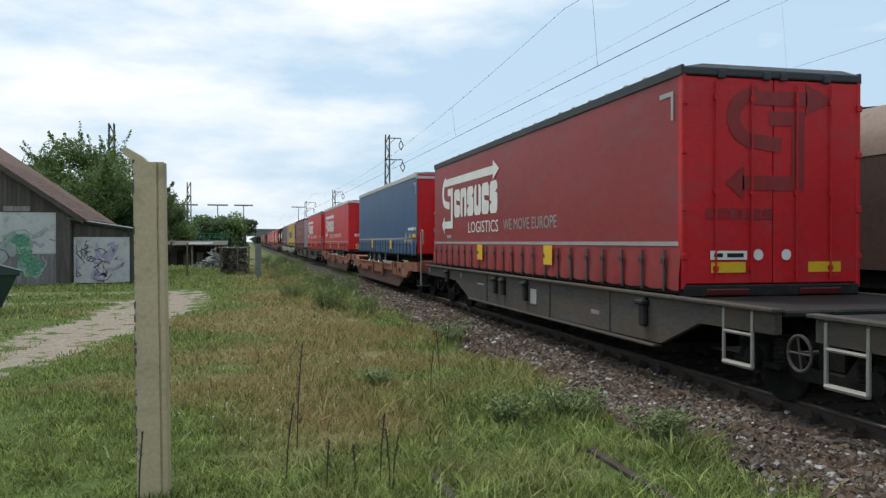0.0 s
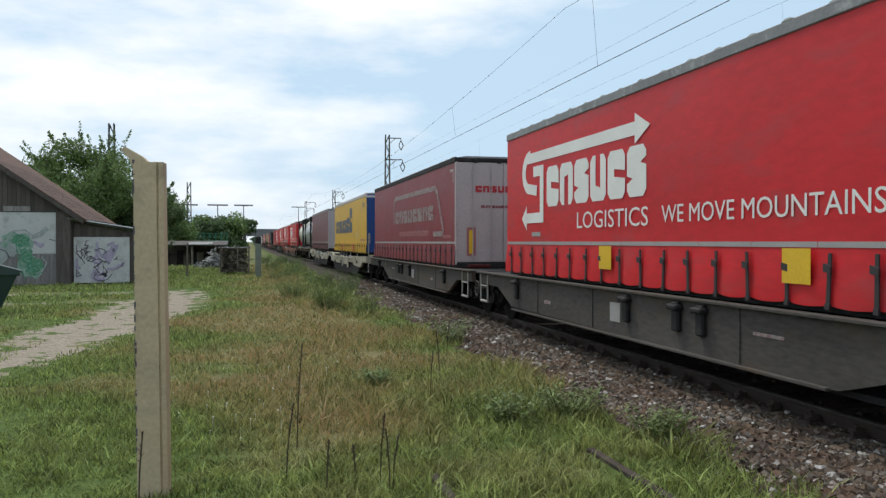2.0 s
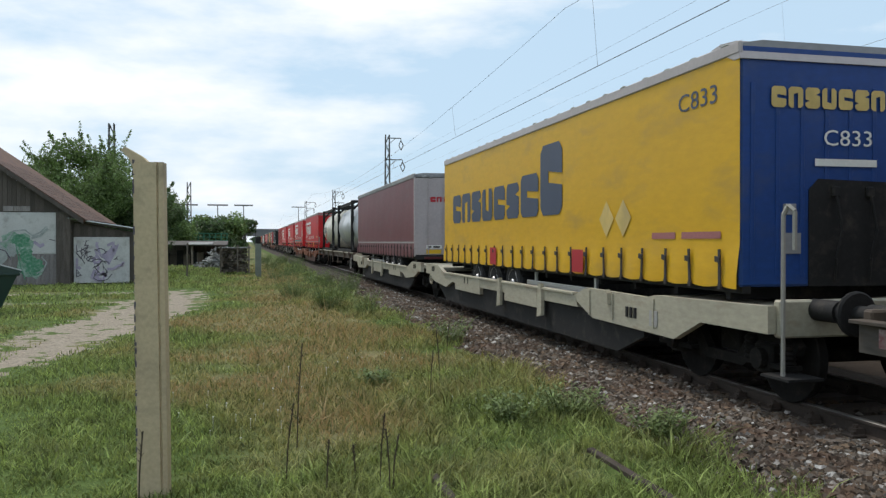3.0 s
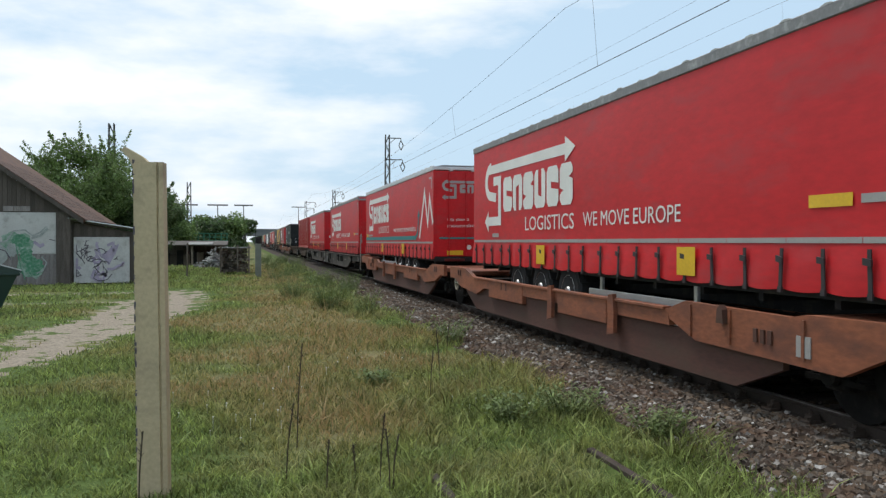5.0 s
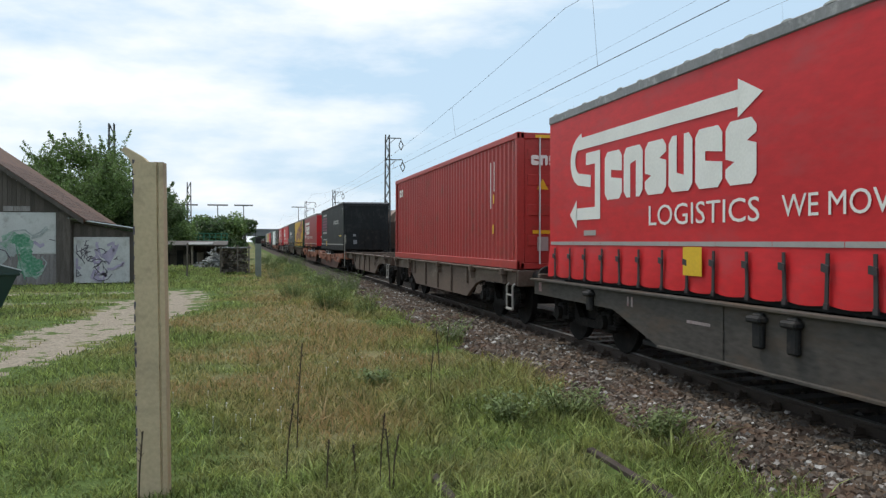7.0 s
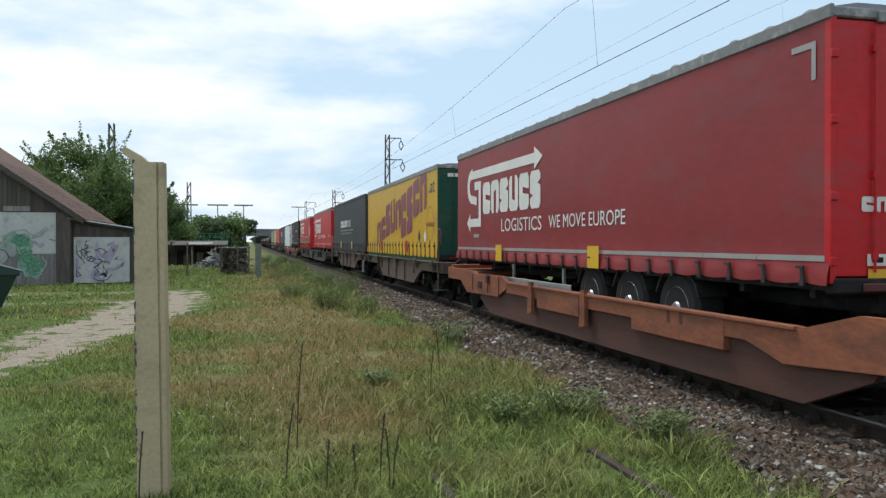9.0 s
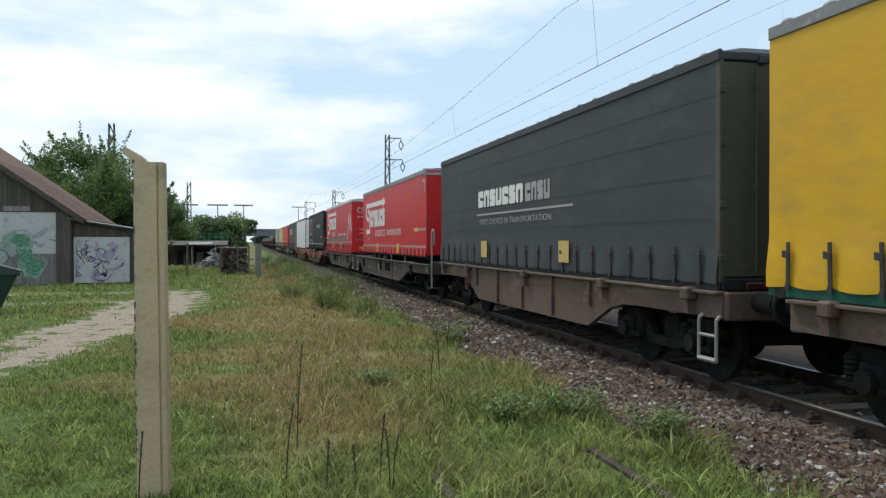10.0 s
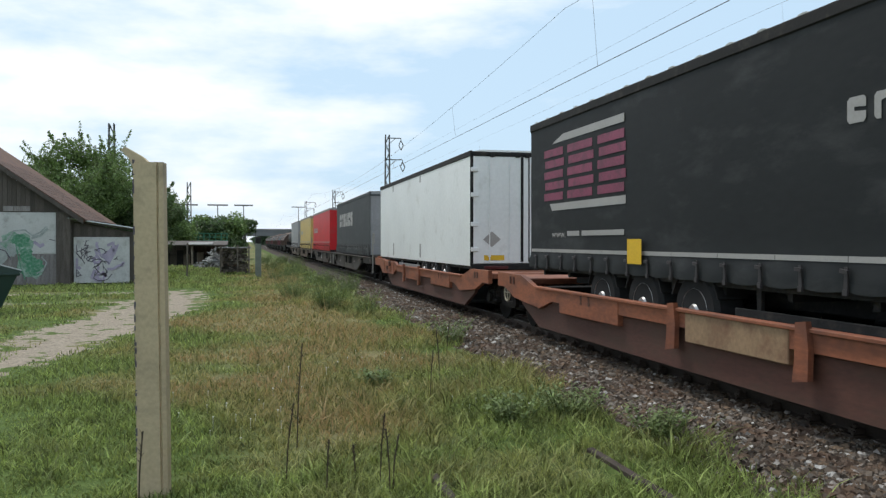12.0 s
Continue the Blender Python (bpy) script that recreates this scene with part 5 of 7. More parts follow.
def trailer(name, label, s, side, end, nose, deco, wheels=True, roof=None, length=13.55, z0=1.10, z1=3.86, skirt=1.62, straps=True, box=False, low=0.0, panel=True):
    seed = int(s * 7)
    r = random.Random(seed)
    t = thing(name, label, "trailer" if wheels is not None else "swap body", "trailers on the train")
    L = length
    if box:
        part("side_wall", Shape().box(-1.275, -1.215, 0.03, L - 0.03, z0, z1, 0.008), side, t)
    else:
        part("side_curtain", curtain_mesh(L, z0, z1 - 0.12, skirt, side, seed), side, t)
        part("side_frame", Shape().box(-1.225, -1.19, 0.05, L - 0.05, z0 + 0.02, z1 - 0.03), CHASSIS, t)
    part("far_side_wall", Shape().box(1.19, 1.27, 0.03, L - 0.03, z0, z1 - 0.02), side, t)
    # near end
    e = Shape()
    if nose:
        e.box(-1.262, 1.262, 0.0, 0.08, z0, z1 - 0.03, 0.03)
        wall = part("front_wall", e, end, t)
        rib = Shape().box(-0.025, 0.025, -0.012, 0.004, 0, z1 - z0 - 0.55, 0.004).mesh("rib")
        for k in range(8):
            part("rib", rib, end, wall, at=pose(-1.12 + k * 0.31, 0, z0 + 0.1))
    else:
        for k in (-1, 1):
            d = Shape().box(min(0.006 * k, 1.245 * k), max(0.006 * k, 1.245 * k), 0.0, 0.06, z0 + 0.06, z1 - 0.14, 0.012)
            door = part("rear_door", d, end, t)
            rods = Shape()
            for q in (0.32, 0.82):
                rods.tube((q * k, -0.03, z0 + 0.1), (q * k, -0.03, z1 - 0.2), 0.013, 6)
                for zz in (z0 + 0.25, 2.3, z1 - 0.4):
                    rods.box(q * k - 0.03, q * k + 0.03, -0.04, 0.004, zz - 0.03, zz + 0.03)
            part("lock_rod", rods, end, door)
            post = Shape().box(1.247 * k - 0.03, 1.247 * k + 0.03, -0.01, 0.09, z0, z1 - 0.05, 0.01)
            for zz in (1.5, 2.1, 2.8, 3.4):
                post.box(1.247 * k - 0.04, 1.247 * k + 0.04, -0.03, 0.0, zz - 0.04, zz + 0.04, 0.008)
            part("corner_post", post, end if not box else CHASSIS, t)
        head = Shape().box(-1.275, 1.275, -0.02, 0.08, z1 - 0.13, z1 - 0.03, 0.015)
        for q in (-0.75, -0.12, 0.12, 0.75):
            head.box(q - 0.05, q + 0.05, -0.05, 0.0, z1 - 0.16, z1 - 0.06, 0.01)
        part("rear_header", head, roof or ROOF_GREY, t, "header beam with door hinges")
        sill = Shape().box(-1.25, 1.25, -0.03, 0.12, z0 - 0.1, z0 + 0.05, 0.02)
        part("rear_bumper", sill, CHASSIS, t)
        for k in (-1, 1):
            part("tail_light", Shape().box(0.66 * k - 0.3, 0.66 * k + 0.3, -0.055, -0.028, z0 - 0.08, z0 + 0.0, 0.01), TAIL_RED, t, "dark red tail light cluster")
    part("far_end_wall", Shape().box(-1.262, 1.262, L - 0.06, L, z0, z1 - 0.04, 0.02), end, t)
    # roof with its edge profile and carriers
    top = Shape()
    top.slab_y([(-1.25, z1 - 0.03), (-1.0, z1 + 0.015), (1.0, z1 + 0.015), (1.25, z1 - 0.03), (1.25, z1 - 0.06), (-1.25, z1 - 0.06)], 0.0, L)
    part("roof", top, WHITE if box else GREYTARP, t, smooth=False)
    edge = Shape().box(-1.292, -1.24, -0.01, L + 0.01, z1 - 0.14, z1 - 0.005, 0.012).box(1.24, 1.292, -0.01, L + 0.01, z1 - 0.14, z1 - 0.005, 0.012)
    part("roof_edge", edge, roof or ROOF_GREY, t, "grey roof edge rail")
    if not box:
        fold = cached("roof_fold", lambda: Shape().slab([(-0.09, 0.0), (0.09, 0.0), (0.06, 0.016), (0.0, 0.023), (-0.06, 0.016)], -0.066, 0.066).mesh("roof_fold"), ROOF_TARP)
        for i in range(22):
            y = 0.3 + i * (L - 0.6) / 21
            part("roof_fold", fold, ROOF_TARP, t, at=pose(-1.226, y + r.uniform(-0.03, 0.03), z1 - 0.012 + r.uniform(-0.006, 0.006)))
    if nose:
        part("roof_cap", Shape().slab([(-0.03, z1 - 0.2), (0.10, z1 - 0.2), (0.55, z1 - 0.0), (0.35, z1 + 0.03), (0.04, z1 + 0.0)], -1.285, 1.285), roof or ROOF_GREY, t, "pale weathered roof cap")
        # connection panel, or a dark sheet painting a hollow's shade behind the tractor's hoses
        if panel:
            pan = Shape()
            for zz in (1.55, 2.0):
                pan.slab_y([(-0.30, zz), (0.40, zz), (0.42, zz + 0.09), (-0.32, zz + 0.09)], -0.10, 0.0)
                pan.box(-0.28, 0.38, -0.03, 0.0, zz + 0.09, zz + 0.22, 0.005)
                for u in (-0.18, 0.02, 0.22):
                    pan.tube((u, -0.06, zz + 0.15), (u, -0.02, zz + 0.15), 0.035, 8)
            part("step_panel", pan, ALU, t, "pale metal connection panel")
            # flat dark plate on the wall, standing for the shade in a recess
            part("recess", Shape().box(-0.45, 0.6, -0.014, 0.0, 1.18, 1.5, 0.004), CHASSIS, t)
        else:
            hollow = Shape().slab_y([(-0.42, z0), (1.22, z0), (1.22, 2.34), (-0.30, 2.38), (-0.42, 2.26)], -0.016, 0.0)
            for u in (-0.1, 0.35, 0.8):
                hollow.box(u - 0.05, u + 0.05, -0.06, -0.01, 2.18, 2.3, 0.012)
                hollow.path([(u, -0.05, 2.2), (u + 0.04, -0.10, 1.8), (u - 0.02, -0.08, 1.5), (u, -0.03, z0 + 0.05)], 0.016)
            part("hose_hollow", hollow, CHASSIS, t, "dark sheet for a shaded hollow, with coupling hoses")
            part("data_plate", Shape().box(-0.74, -0.58, -0.016, 0.0, 1.98, 2.1, 0.004), GREYTARP, t)
        part("notice_plate", Shape().box(-0.72, -0.52, -0.016, 0.0, 1.55, 1.78, 0.004), GREYTARP, t)
    # chassis
    fr = Shape()
    for k in (-1, 1):
        fr.box(0.42 * k - 0.06, 0.42 * k + 0.06, 0.3, L - 0.3, z0 - 0.32, z0 - 0.02)
        fr.box(1.17 * k - 0.05, 1.17 * k + 0.05, 0.02, L - 0.02, z0 - 0.07, z0 + 0.02)
    for i in range(12):
        y = 0.4 + i * (L - 0.8) / 11
        fr.box(-1.15, 1.15, y - 0.04, y + 0.04, z0 - 0.16, z0 - 0.03)
    part("chassis", fr, CHASSIS, t)
    if wheels is None:
        for k in (-1, 1):
            part("bottom_rail", Shape().box(1.25 * k - 0.035, 1.25 * k + 0.035, 0.0, L, z0 - 0.12, z0 + 0.01, 0.012), GREEN if end is GREEN else CHASSIS, t, "swap body bottom rail")
        for y in (0.1, 2.9, L - 3.0, L - 0.2):
            part("corner_casting", Shape().box(-1.292, -1.2, y - 0.09, y + 0.09, z0 - 0.135, z0 - 0.01, 0.015), CHASSIS, t, "dark corner casting")
    if straps:
        n = 22

        def strap_mesh():
            hs = skirt - z0
            q = Shape().slab([(-0.026, -0.03), (0.026, -0.03), (0.022, hs - 0.06), (-0.022, hs - 0.06)], -0.006, 0.006)
            q.slab([(-0.04, hs * 0.52), (0.06, hs * 0.56), (0.06, hs * 0.70), (-0.04, hs * 0.66)], -0.026, -0.004)
            q.slab([(-0.03, -0.055), (0.03, -0.055), (0.03, 0.0), (-0.03, 0.0)], -0.014, 0.010)
            return q.mesh("strap")
        for i in range(n):
            y = 0.35 + i * (L - 0.7) / (n - 1)
            part("strap", cached(("strap", round(skirt - z0, 2)), strap_mesh, STRAP), STRAP, t, at=pose(-1.306, y + r.uniform(-0.03, 0.03), z0 + 0.02, r.uniform(-4, 4)))
    if wheels:
        # the axle group stands towards the doors
        axle = (2.8, 4.1, 5.4) if not nose else (L - 5.7, L - 4.4, L - 3.1)
        if low:
            axle = tuple(a + low for a in axle)
        for a in axle:
            for x in (-1.24, 1.24):
                w = wheel(t, x, a)
                w.location.z = 0.84
            pts = arc(a, 0.84, 0.56, 20, 160, 8) + arc(a, 0.84, 0.535, 160, 20, 8)
            for k in (-1, 1):
                part("mudguard", Shape().slab(pts, min(k * 1.25, k * 0.85), max(k * 1.25, k * 0.85)), CHASSIS, t)
        guard = Shape()
        g0, g1 = (6.3, 9.8) if not nose else (L - 10.0, L - 6.5)
        for zz in (0.62, 0.86):
            guard.box(-1.22, -1.19, g0, g1, zz, zz + 0.1, 0.01)
        for y in (g0 + 0.4, g1 - 0.4):
            guard.box(-1.19, -1.15, y - 0.04, y + 0.04, 0.6, z0)
        part("side_guard", guard, CHASSIS if side is BLACK else ALU, t, "dark steel side guard" if side is BLACK else "pale aluminium side guard")
    deco(t, L)
    MOVING.append((t, s, TRACK_X, SPEED))
    return t


def plates(t, *spots, z=1.22, mat=None):
    """Lifting placards on the side sill."""
    for u in spots:
        p = Print().bar(0, 0.42, 0.06, 0.40)
        part("placard", p, mat or PLACARD, t, "yellow lifting placard", at=side_pose(13.55, lift=0.055) @ Matrix.Translation((u, z, 0)))


def stripe(t, L, w=1.63, mat=None, h=0.055):
    p = Print()
    n = 13
    for i in range(n):
        p.bar(0.06 + i * (L - 0.12) / n, 0.05 + (i + 1) * (L - 0.12) / n, w, w + h)
    part("reflective_stripe", p, mat or PRINT_GREY, t, "grey reflective stripe", at=side_pose(L))


def corner_marks(t, L):
    p = Print().bar(L - 0.55, L - 0.2, 3.5, 3.56).bar(L - 0.26, L - 0.2, 3.2, 3.5)
    part("contour_mark", p, PRINT_GREY, t, at=side_pose(L))


def haulier_side(t, L, slogan="", lower=False, faded=False, white=None, coded=True):
    flat = side_pose(L)
    b = flat @ Matrix.Translation((0, 0.12 if lower else 0, 0))
    mat = white or PRINT_WHITE
    p = Print()
    arrow_mark(p, 1.0, 1.98, 1.15, 1.42, 3.52)
    part("emblem", p, mat, t, "white folded arrow emblem", at=b)
    word_mark(t, b, mat, 6, 2.27, 6.05, 2.30, 3.0, 0.17, 0.10, label="white block shape")
    words("LOGISTICS", 3.6, 1.90, 0.27, 2.4, mat, t, b)
    if slogan:
        if lower:
            words(slogan, 7.05, 2.02, 0.20, 3.95, PRINT_WHITE, t, flat)
        else:
            words(slogan, 6.4, 1.93, 0.23, 3.0 if slogan.endswith("EUROPE") else 3.8, PRINT_GREY if faded else PRINT_WHITE, t, b)
    u, v = (0.2, 1.885) if lower else (11.75, 2.0)
    if coded:
        part("code_plate", Print().bar(u, u + 0.58, v, v + 0.12), PLACARD, t, "yellow code plate", at=flat)
        part("code_bar", Print().bar(u + 0.68, u + 1.08, v + 0.02, v + 0.10).bar(u + 1.16, u + 1.72, v + 0.02, v + 0.10), PRINT_GREY, t, "pale code bars", at=flat)
    if not lower:
        part("code_mark", Print().bar(1.5, 1.95, 1.78, 1.86), PRINT_GREY, t, at=b)


def haulier_end_big(t, ghost=False):
    b, mat = end_pose(), RED_DULL if ghost else PRINT_GREY
    p = arrow_mark(Print(), -0.62, 2.28, 1.1, 1.36)
    part("emblem", p, mat, t, "grey folded arrow emblem", at=b)
    word_mark(t, b, mat if ghost else PRINT_WHITE, 6, -0.95, 0.0, 1.96, 2.1, 0.035)
    if not ghost:
        words("LOGISTICS", 0.06, 1.97, 0.115, 0.86, PRINT_WHITE, t, b)
    end_plates(t)


def end_plates(t, number=True):
    b = end_pose(lift=0.012)
    for u in (-0.88, 0.50):
        part("marking_plate", Print().bar(u, u + 0.48, 1.30, 1.43), PLACARD, t, "yellow reflective plate", at=b)
    if number:
        part("number_plate", Print().bar(-0.89, -0.38, 1.46, 1.57), PRINT_WHITE, t, "pale number plate", at=b)
        part("number_bar", Print().bar(-0.84, -0.72, 1.49, 1.54).bar(-0.66, -0.43, 1.49, 1.54), CHASSIS, t, at=end_pose(lift=0.017))
    for u in (-0.22, 0.18):
        disc = Print().poly(arc(u, 1.52, 0.07, 0, 348, 15))
        part("speed_disc", disc, PRINT_WHITE, t, "white speed disc", at=b)


def haulier_nose(t):
    b = end_pose(lift=0.02)
    part("emblem", arrow_mark(Print(), -0.62, 2.86, 0.42, 0.52, 1.0), PRINT_WHITE, t, "white folded arrow emblem", at=b)
    word_mark(t, b, PRINT_WHITE, 6, -0.15, 0.95, 3.02, 3.22, 0.045)
    words("LOGISTICS", 0.28, 2.84, 0.11, 0.68, PRINT_WHITE, t, b)


def haulier_trailer(slogan, end_kind, marks=(4.6, 8.9), ghost=False, low=1.63):
    def deco(t, L):
        haulier_side(t, L, slogan, faded=ghost, coded=end_kind == "nose")
        stripe(t, L, low)
        corner_marks(t, L)
        plates(t, *marks)
        if end_kind == "nose":
            haulier_nose(t)
        else:
            haulier_end_big(t, ghost)
    return deco


def mountains(t, L):
    b = side_pose(L)
    haulier_side(t, L, "we move mountains", True)
    part("mountain_mark", Print().band([(11.63, 1.80), (12.37, 3.16), (12.82, 2.2), (13.07, 2.98), (13.5, 2.2)], 0.16), PRINT_WHITE, t, "white zigzag peak line", at=b)
    part("teal_band", Print().bar(0.06, 11.1, 1.74, 1.87).band([(11.0, 1.8), (11.35, 1.95), (11.5, 2.5)], 0.13).poly([(11.3, 2.45), (11.7, 2.45), (11.55, 2.7)]), PRINT_TEAL, t, "teal arrow band", at=b)
    stripe(t, L)
    corner_marks(t, L)
    plates(t, 4.6, 8.9)
    e = end_pose()
    part("emblem", arrow_mark(Print(), -1.0, 2.9, 0.42, 0.56, 1.42), PRINT_GREY, t, "grey folded arrow emblem", at=e)
    word_mark(t, e, PRINT_GREY, 6, -0.5, 0.85, 3.08, 3.33, 0.055)
    words("LOGISTICS", -0.03, 2.9, 0.13, 0.88, PRINT_GREY, t, e)
    words("we move", -0.88, 2.28, 0.10, 0.66, PRINT_WHITE, t, e)
    words("mountains", -0.88, 2.10, 0.10, 0.84, PRINT_WHITE, t, e)
    part("mountain_mark", Print().band([(0.3, 1.78), (0.58, 2.38), (0.77, 1.98), (0.95, 2.28), (1.14, 1.9)], 0.06), PRINT_WHITE, t, at=e)
    part("teal_band", Print().bar(-1.1, 0.05, 1.76, 1.81).band([(0.0, 1.785), (0.2, 1.9), (0.28, 2.14)], 0.06), PRINT_TEAL, t, at=e)
    end_plates(t, False)


def deco_blue(t, L):
    b = side_pose(L)
    stripe(t, L, 1.76, PRINT_GREY)
    corner_marks(t, L)
    plates(t, 4.3, 8.8, z=1.36)
    for u in (11.7, 12.4):
        part("hazard_diamond", Print().poly([(u, 1.38), (u + 0.3, 1.7), (u, 2.02), (u - 0.3, 1.7)]), PRINT_GREY, t, "grey diamond plate", at=b)
    part("code_bar", Print().bar(12.1, 13.1, 2.05, 2.14).bar(13.2, 13.35, 2.05, 2.14), PRINT_WHITE, t, at=b)
    part("label_plate", Print().bar(12.8, 13.35, 1.75, 1.93), PLACARD, t, at=b)
    e = end_pose(lift=0.02)
    part("warning_sign", Print().poly([(-0.75, 2.55), (-0.58, 2.55), (-0.665, 2.72)]), PLACARD, t, "yellow warning triangle", at=e)


def deco_stegagno(t, L):
    b = side_pose(L)
    frame_line = [(4.6, 2.3), (4.6, 3.1)] + [(4.9, 3.2), (11.2, 3.2), (11.5, 3.05), (12.2, 2.0), (12.1, 1.9), (11.0, 1.9)]
    part("name_frame", Print().band(frame_line, 0.15), PRINT_WORN, t, "faded grey outline frame", at=b)
    word_mark(t, b, PRINT_WORN, 8, 4.9, 11.1, 2.3, 2.72, 0.13)
    word_mark(t, b, PRINT_FADED, 14, 5.7, 10.4, 1.86, 2.02, 0.05)
    word_mark(t, b, PRINT_FADED, 3, 12.2, 13.1, 1.78, 1.86, 0.03)
    words("C113", 1.2, 3.25, 0.24, 0.95, PRINT_WORN, t, b)
    stripe(t, L)
    corner_marks(t, L)
    e = end_pose()
    word_mark(t, e, PRINT_RED, 8, -0.75, 0.85, 2.95, 3.12, 0.05)
    word_mark(t, e, PRINT_BROWN, 10, -0.6, 0.7, 2.55, 2.62, 0.02)
    words("C113", 0.45, 3.45, 0.14, 0.45, PRINT_RED, t, e)
    for u in (-0.98, 0.72):
        part("marking_plate", Print().bar(u, u + 0.24, 1.32, 2.05), PRINT_FADED, t, "red and yellow marking plate", at=e)
        part("marking_core", Print().bar(u + 0.06, u + 0.18, 1.38, 1.98), PLACARD, t, at=end_pose(lift=0.013))


def deco_transped(t, L):
    b = side_pose(L)
    word_mark(t, b, PRINT_NAVY, 6, 0.95, 6.3, 2.15, 2.85, 0.22, 0.12, "tall navy block shape")
    word_mark(t, b, PRINT_NAVY, 1, 6.3, 7.35, 2.15, 2.95, 0.24, 0.06, "tall navy block shape")
    word_mark(t, b, PRINT_NAVY, 1, 7.4, 8.45, 2.15, 3.4, 0.26, 0.0, "tall navy block shape")
    words("C833", 12.25, 3.26, 0.22, 0.85, PRINT_NAVY, t, b)
    for u in (10.2, 10.75):
        part("hazard_diamond", Print().poly([(u, 1.75), (u + 0.25, 2.02), (u, 2.28), (u - 0.25, 2.02)]), BEIGE_TARP, t, "pale diamond outline", at=b)
    part("code_bar", Print().bar(11.6, 12.2, 1.72, 1.8).bar(12.35, 13.2, 1.72, 1.8), PRINT_FADED, t, at=b)
    for u in (4.4, 9.0):
        part("placard", Print().bar(0, 0.45, 0, 0.36), PRINT_RED, t, "red lifting placard", at=side_pose(L, lift=0.055) @ Matrix.Translation((u, 1.2, 0)))
    e = end_pose(lift=0.02)
    word_mark(t, e, BEIGE_TARP, 8, -0.9, 0.8, 3.15, 3.38, 0.06)
    words("C833", -0.25, 2.75, 0.18, 0.62, PRINT_WHITE, t, e)
    part("code_bar", Print().bar(-0.35, 0.45, 2.52, 2.60), PRINT_WHITE, t, at=e)


def deco_taupe(t, L):
    stripe(t, L)
    e = end_pose()
    word_mark(t, e, PRINT_RED, 8, -0.75, 0.85, 2.95, 3.12, 0.05)
    end_plates(t)


def deco_nothegger(t, L):
    b = side_pose(L)
    for i in range(9):
        u, w = 2.62 + i * 1.06, 1.58 + i * 0.122
        p = Print().block(u, u + 0.94, w - (0.42 if i in (5, 6) else 0), w + (1.2 if i in (2, 3) else 0.82 + 0.045 * i), 0.24, (0, 2, 3, 1, 0, 2, 3, 2, 0)[i])
        p.v = [(a, c + 0.13 * (a - u), z) for a, c, z in p.v]
        part("name_block", p, PRINT_BROWN, t, "maroon slanted block shape", at=b)
    words(".at", 12.35, 3.1, 0.42, 0.75, GREEN, t, b)
    words("WIR BRINGENS", 12.0, 2.12, 0.13, 1.15, PRINT_BROWN, t, b)
    ring = Print().band(arc(12.55, 2.2, 0.5, 0, 360, 26), 0.025)
    part("stamp_ring", ring, PRINT_FADED, t, "faded stamp ring", at=b)
    for u, m in ((11.0, SLATE), (11.85, PRINT_WHITE)):
        part("hazard_diamond", Print().poly([(u, 1.62), (u + 0.18, 1.84), (u, 2.06), (u - 0.18, 1.84)]), m, t, at=b)
    for u in (3.8, 8.9):
        part("placard", Print().bar(0, 0.45, 0, 0.36), PRINT_RED, t, "red lifting placard", at=side_pose(L, lift=0.055) @ Matrix.Translation((u, 1.36, 0)))
    part("code_bar", Print().bar(12.6, 13.2, 1.46, 1.58), PRINT_NAVY, t, at=b)
    e = end_pose()
    part("plate", Print().bar(-1.0, -0.45, 3.5, 3.6), PRINT_WHITE, t, at=e)
    part("faded_line", Print().bar(-0.5, 0.7, 3.05, 3.14), PRINT_BROWN, t, at=e)
    for u in (-0.55, -0.05):
        part("hazard_diamond", Print().poly([(u, 1.66), (u + 0.17, 1.85), (u, 2.04), (u - 0.17, 1.85)]), PRINT_GREY, t, at=e)


def deco_norfolk(t, L):
    b = side_pose(L)
    word_mark(t, b, PRINT_WHITE, 7, 3.7, 6.85, 2.45, 2.82, 0.12, 0.1, "white block shape")
    word_mark(t, b, PRINT_GREY, 4, 6.95, 8.3, 2.45, 2.8, 0.06)
    part("underline", Print().bar(3.6, 9.3, 2.27, 2.31), PRINT_GREY, t, at=b)
    words("FIRST CHOICE IN TRANSPORTATION", 3.8, 2.07, 0.12, 4.5, PRINT_GREY, t, b)
    for u in (4.1, 8.8):
        part("placard", Print().bar(0, 0.45, 0, 0.36), BEIGE_TARP, t, "pale yellow lifting placard", at=side_pose(L, lift=0.055) @ Matrix.Translation((u, 1.34, 0)))
    grid = Print()
    for w in (1.95, 2.45, 2.95, 3.35):
        grid.bar(0.1, L - 0.1, w, w + 0.006)
    part("seam_line", grid, SLATE, t, at=b)


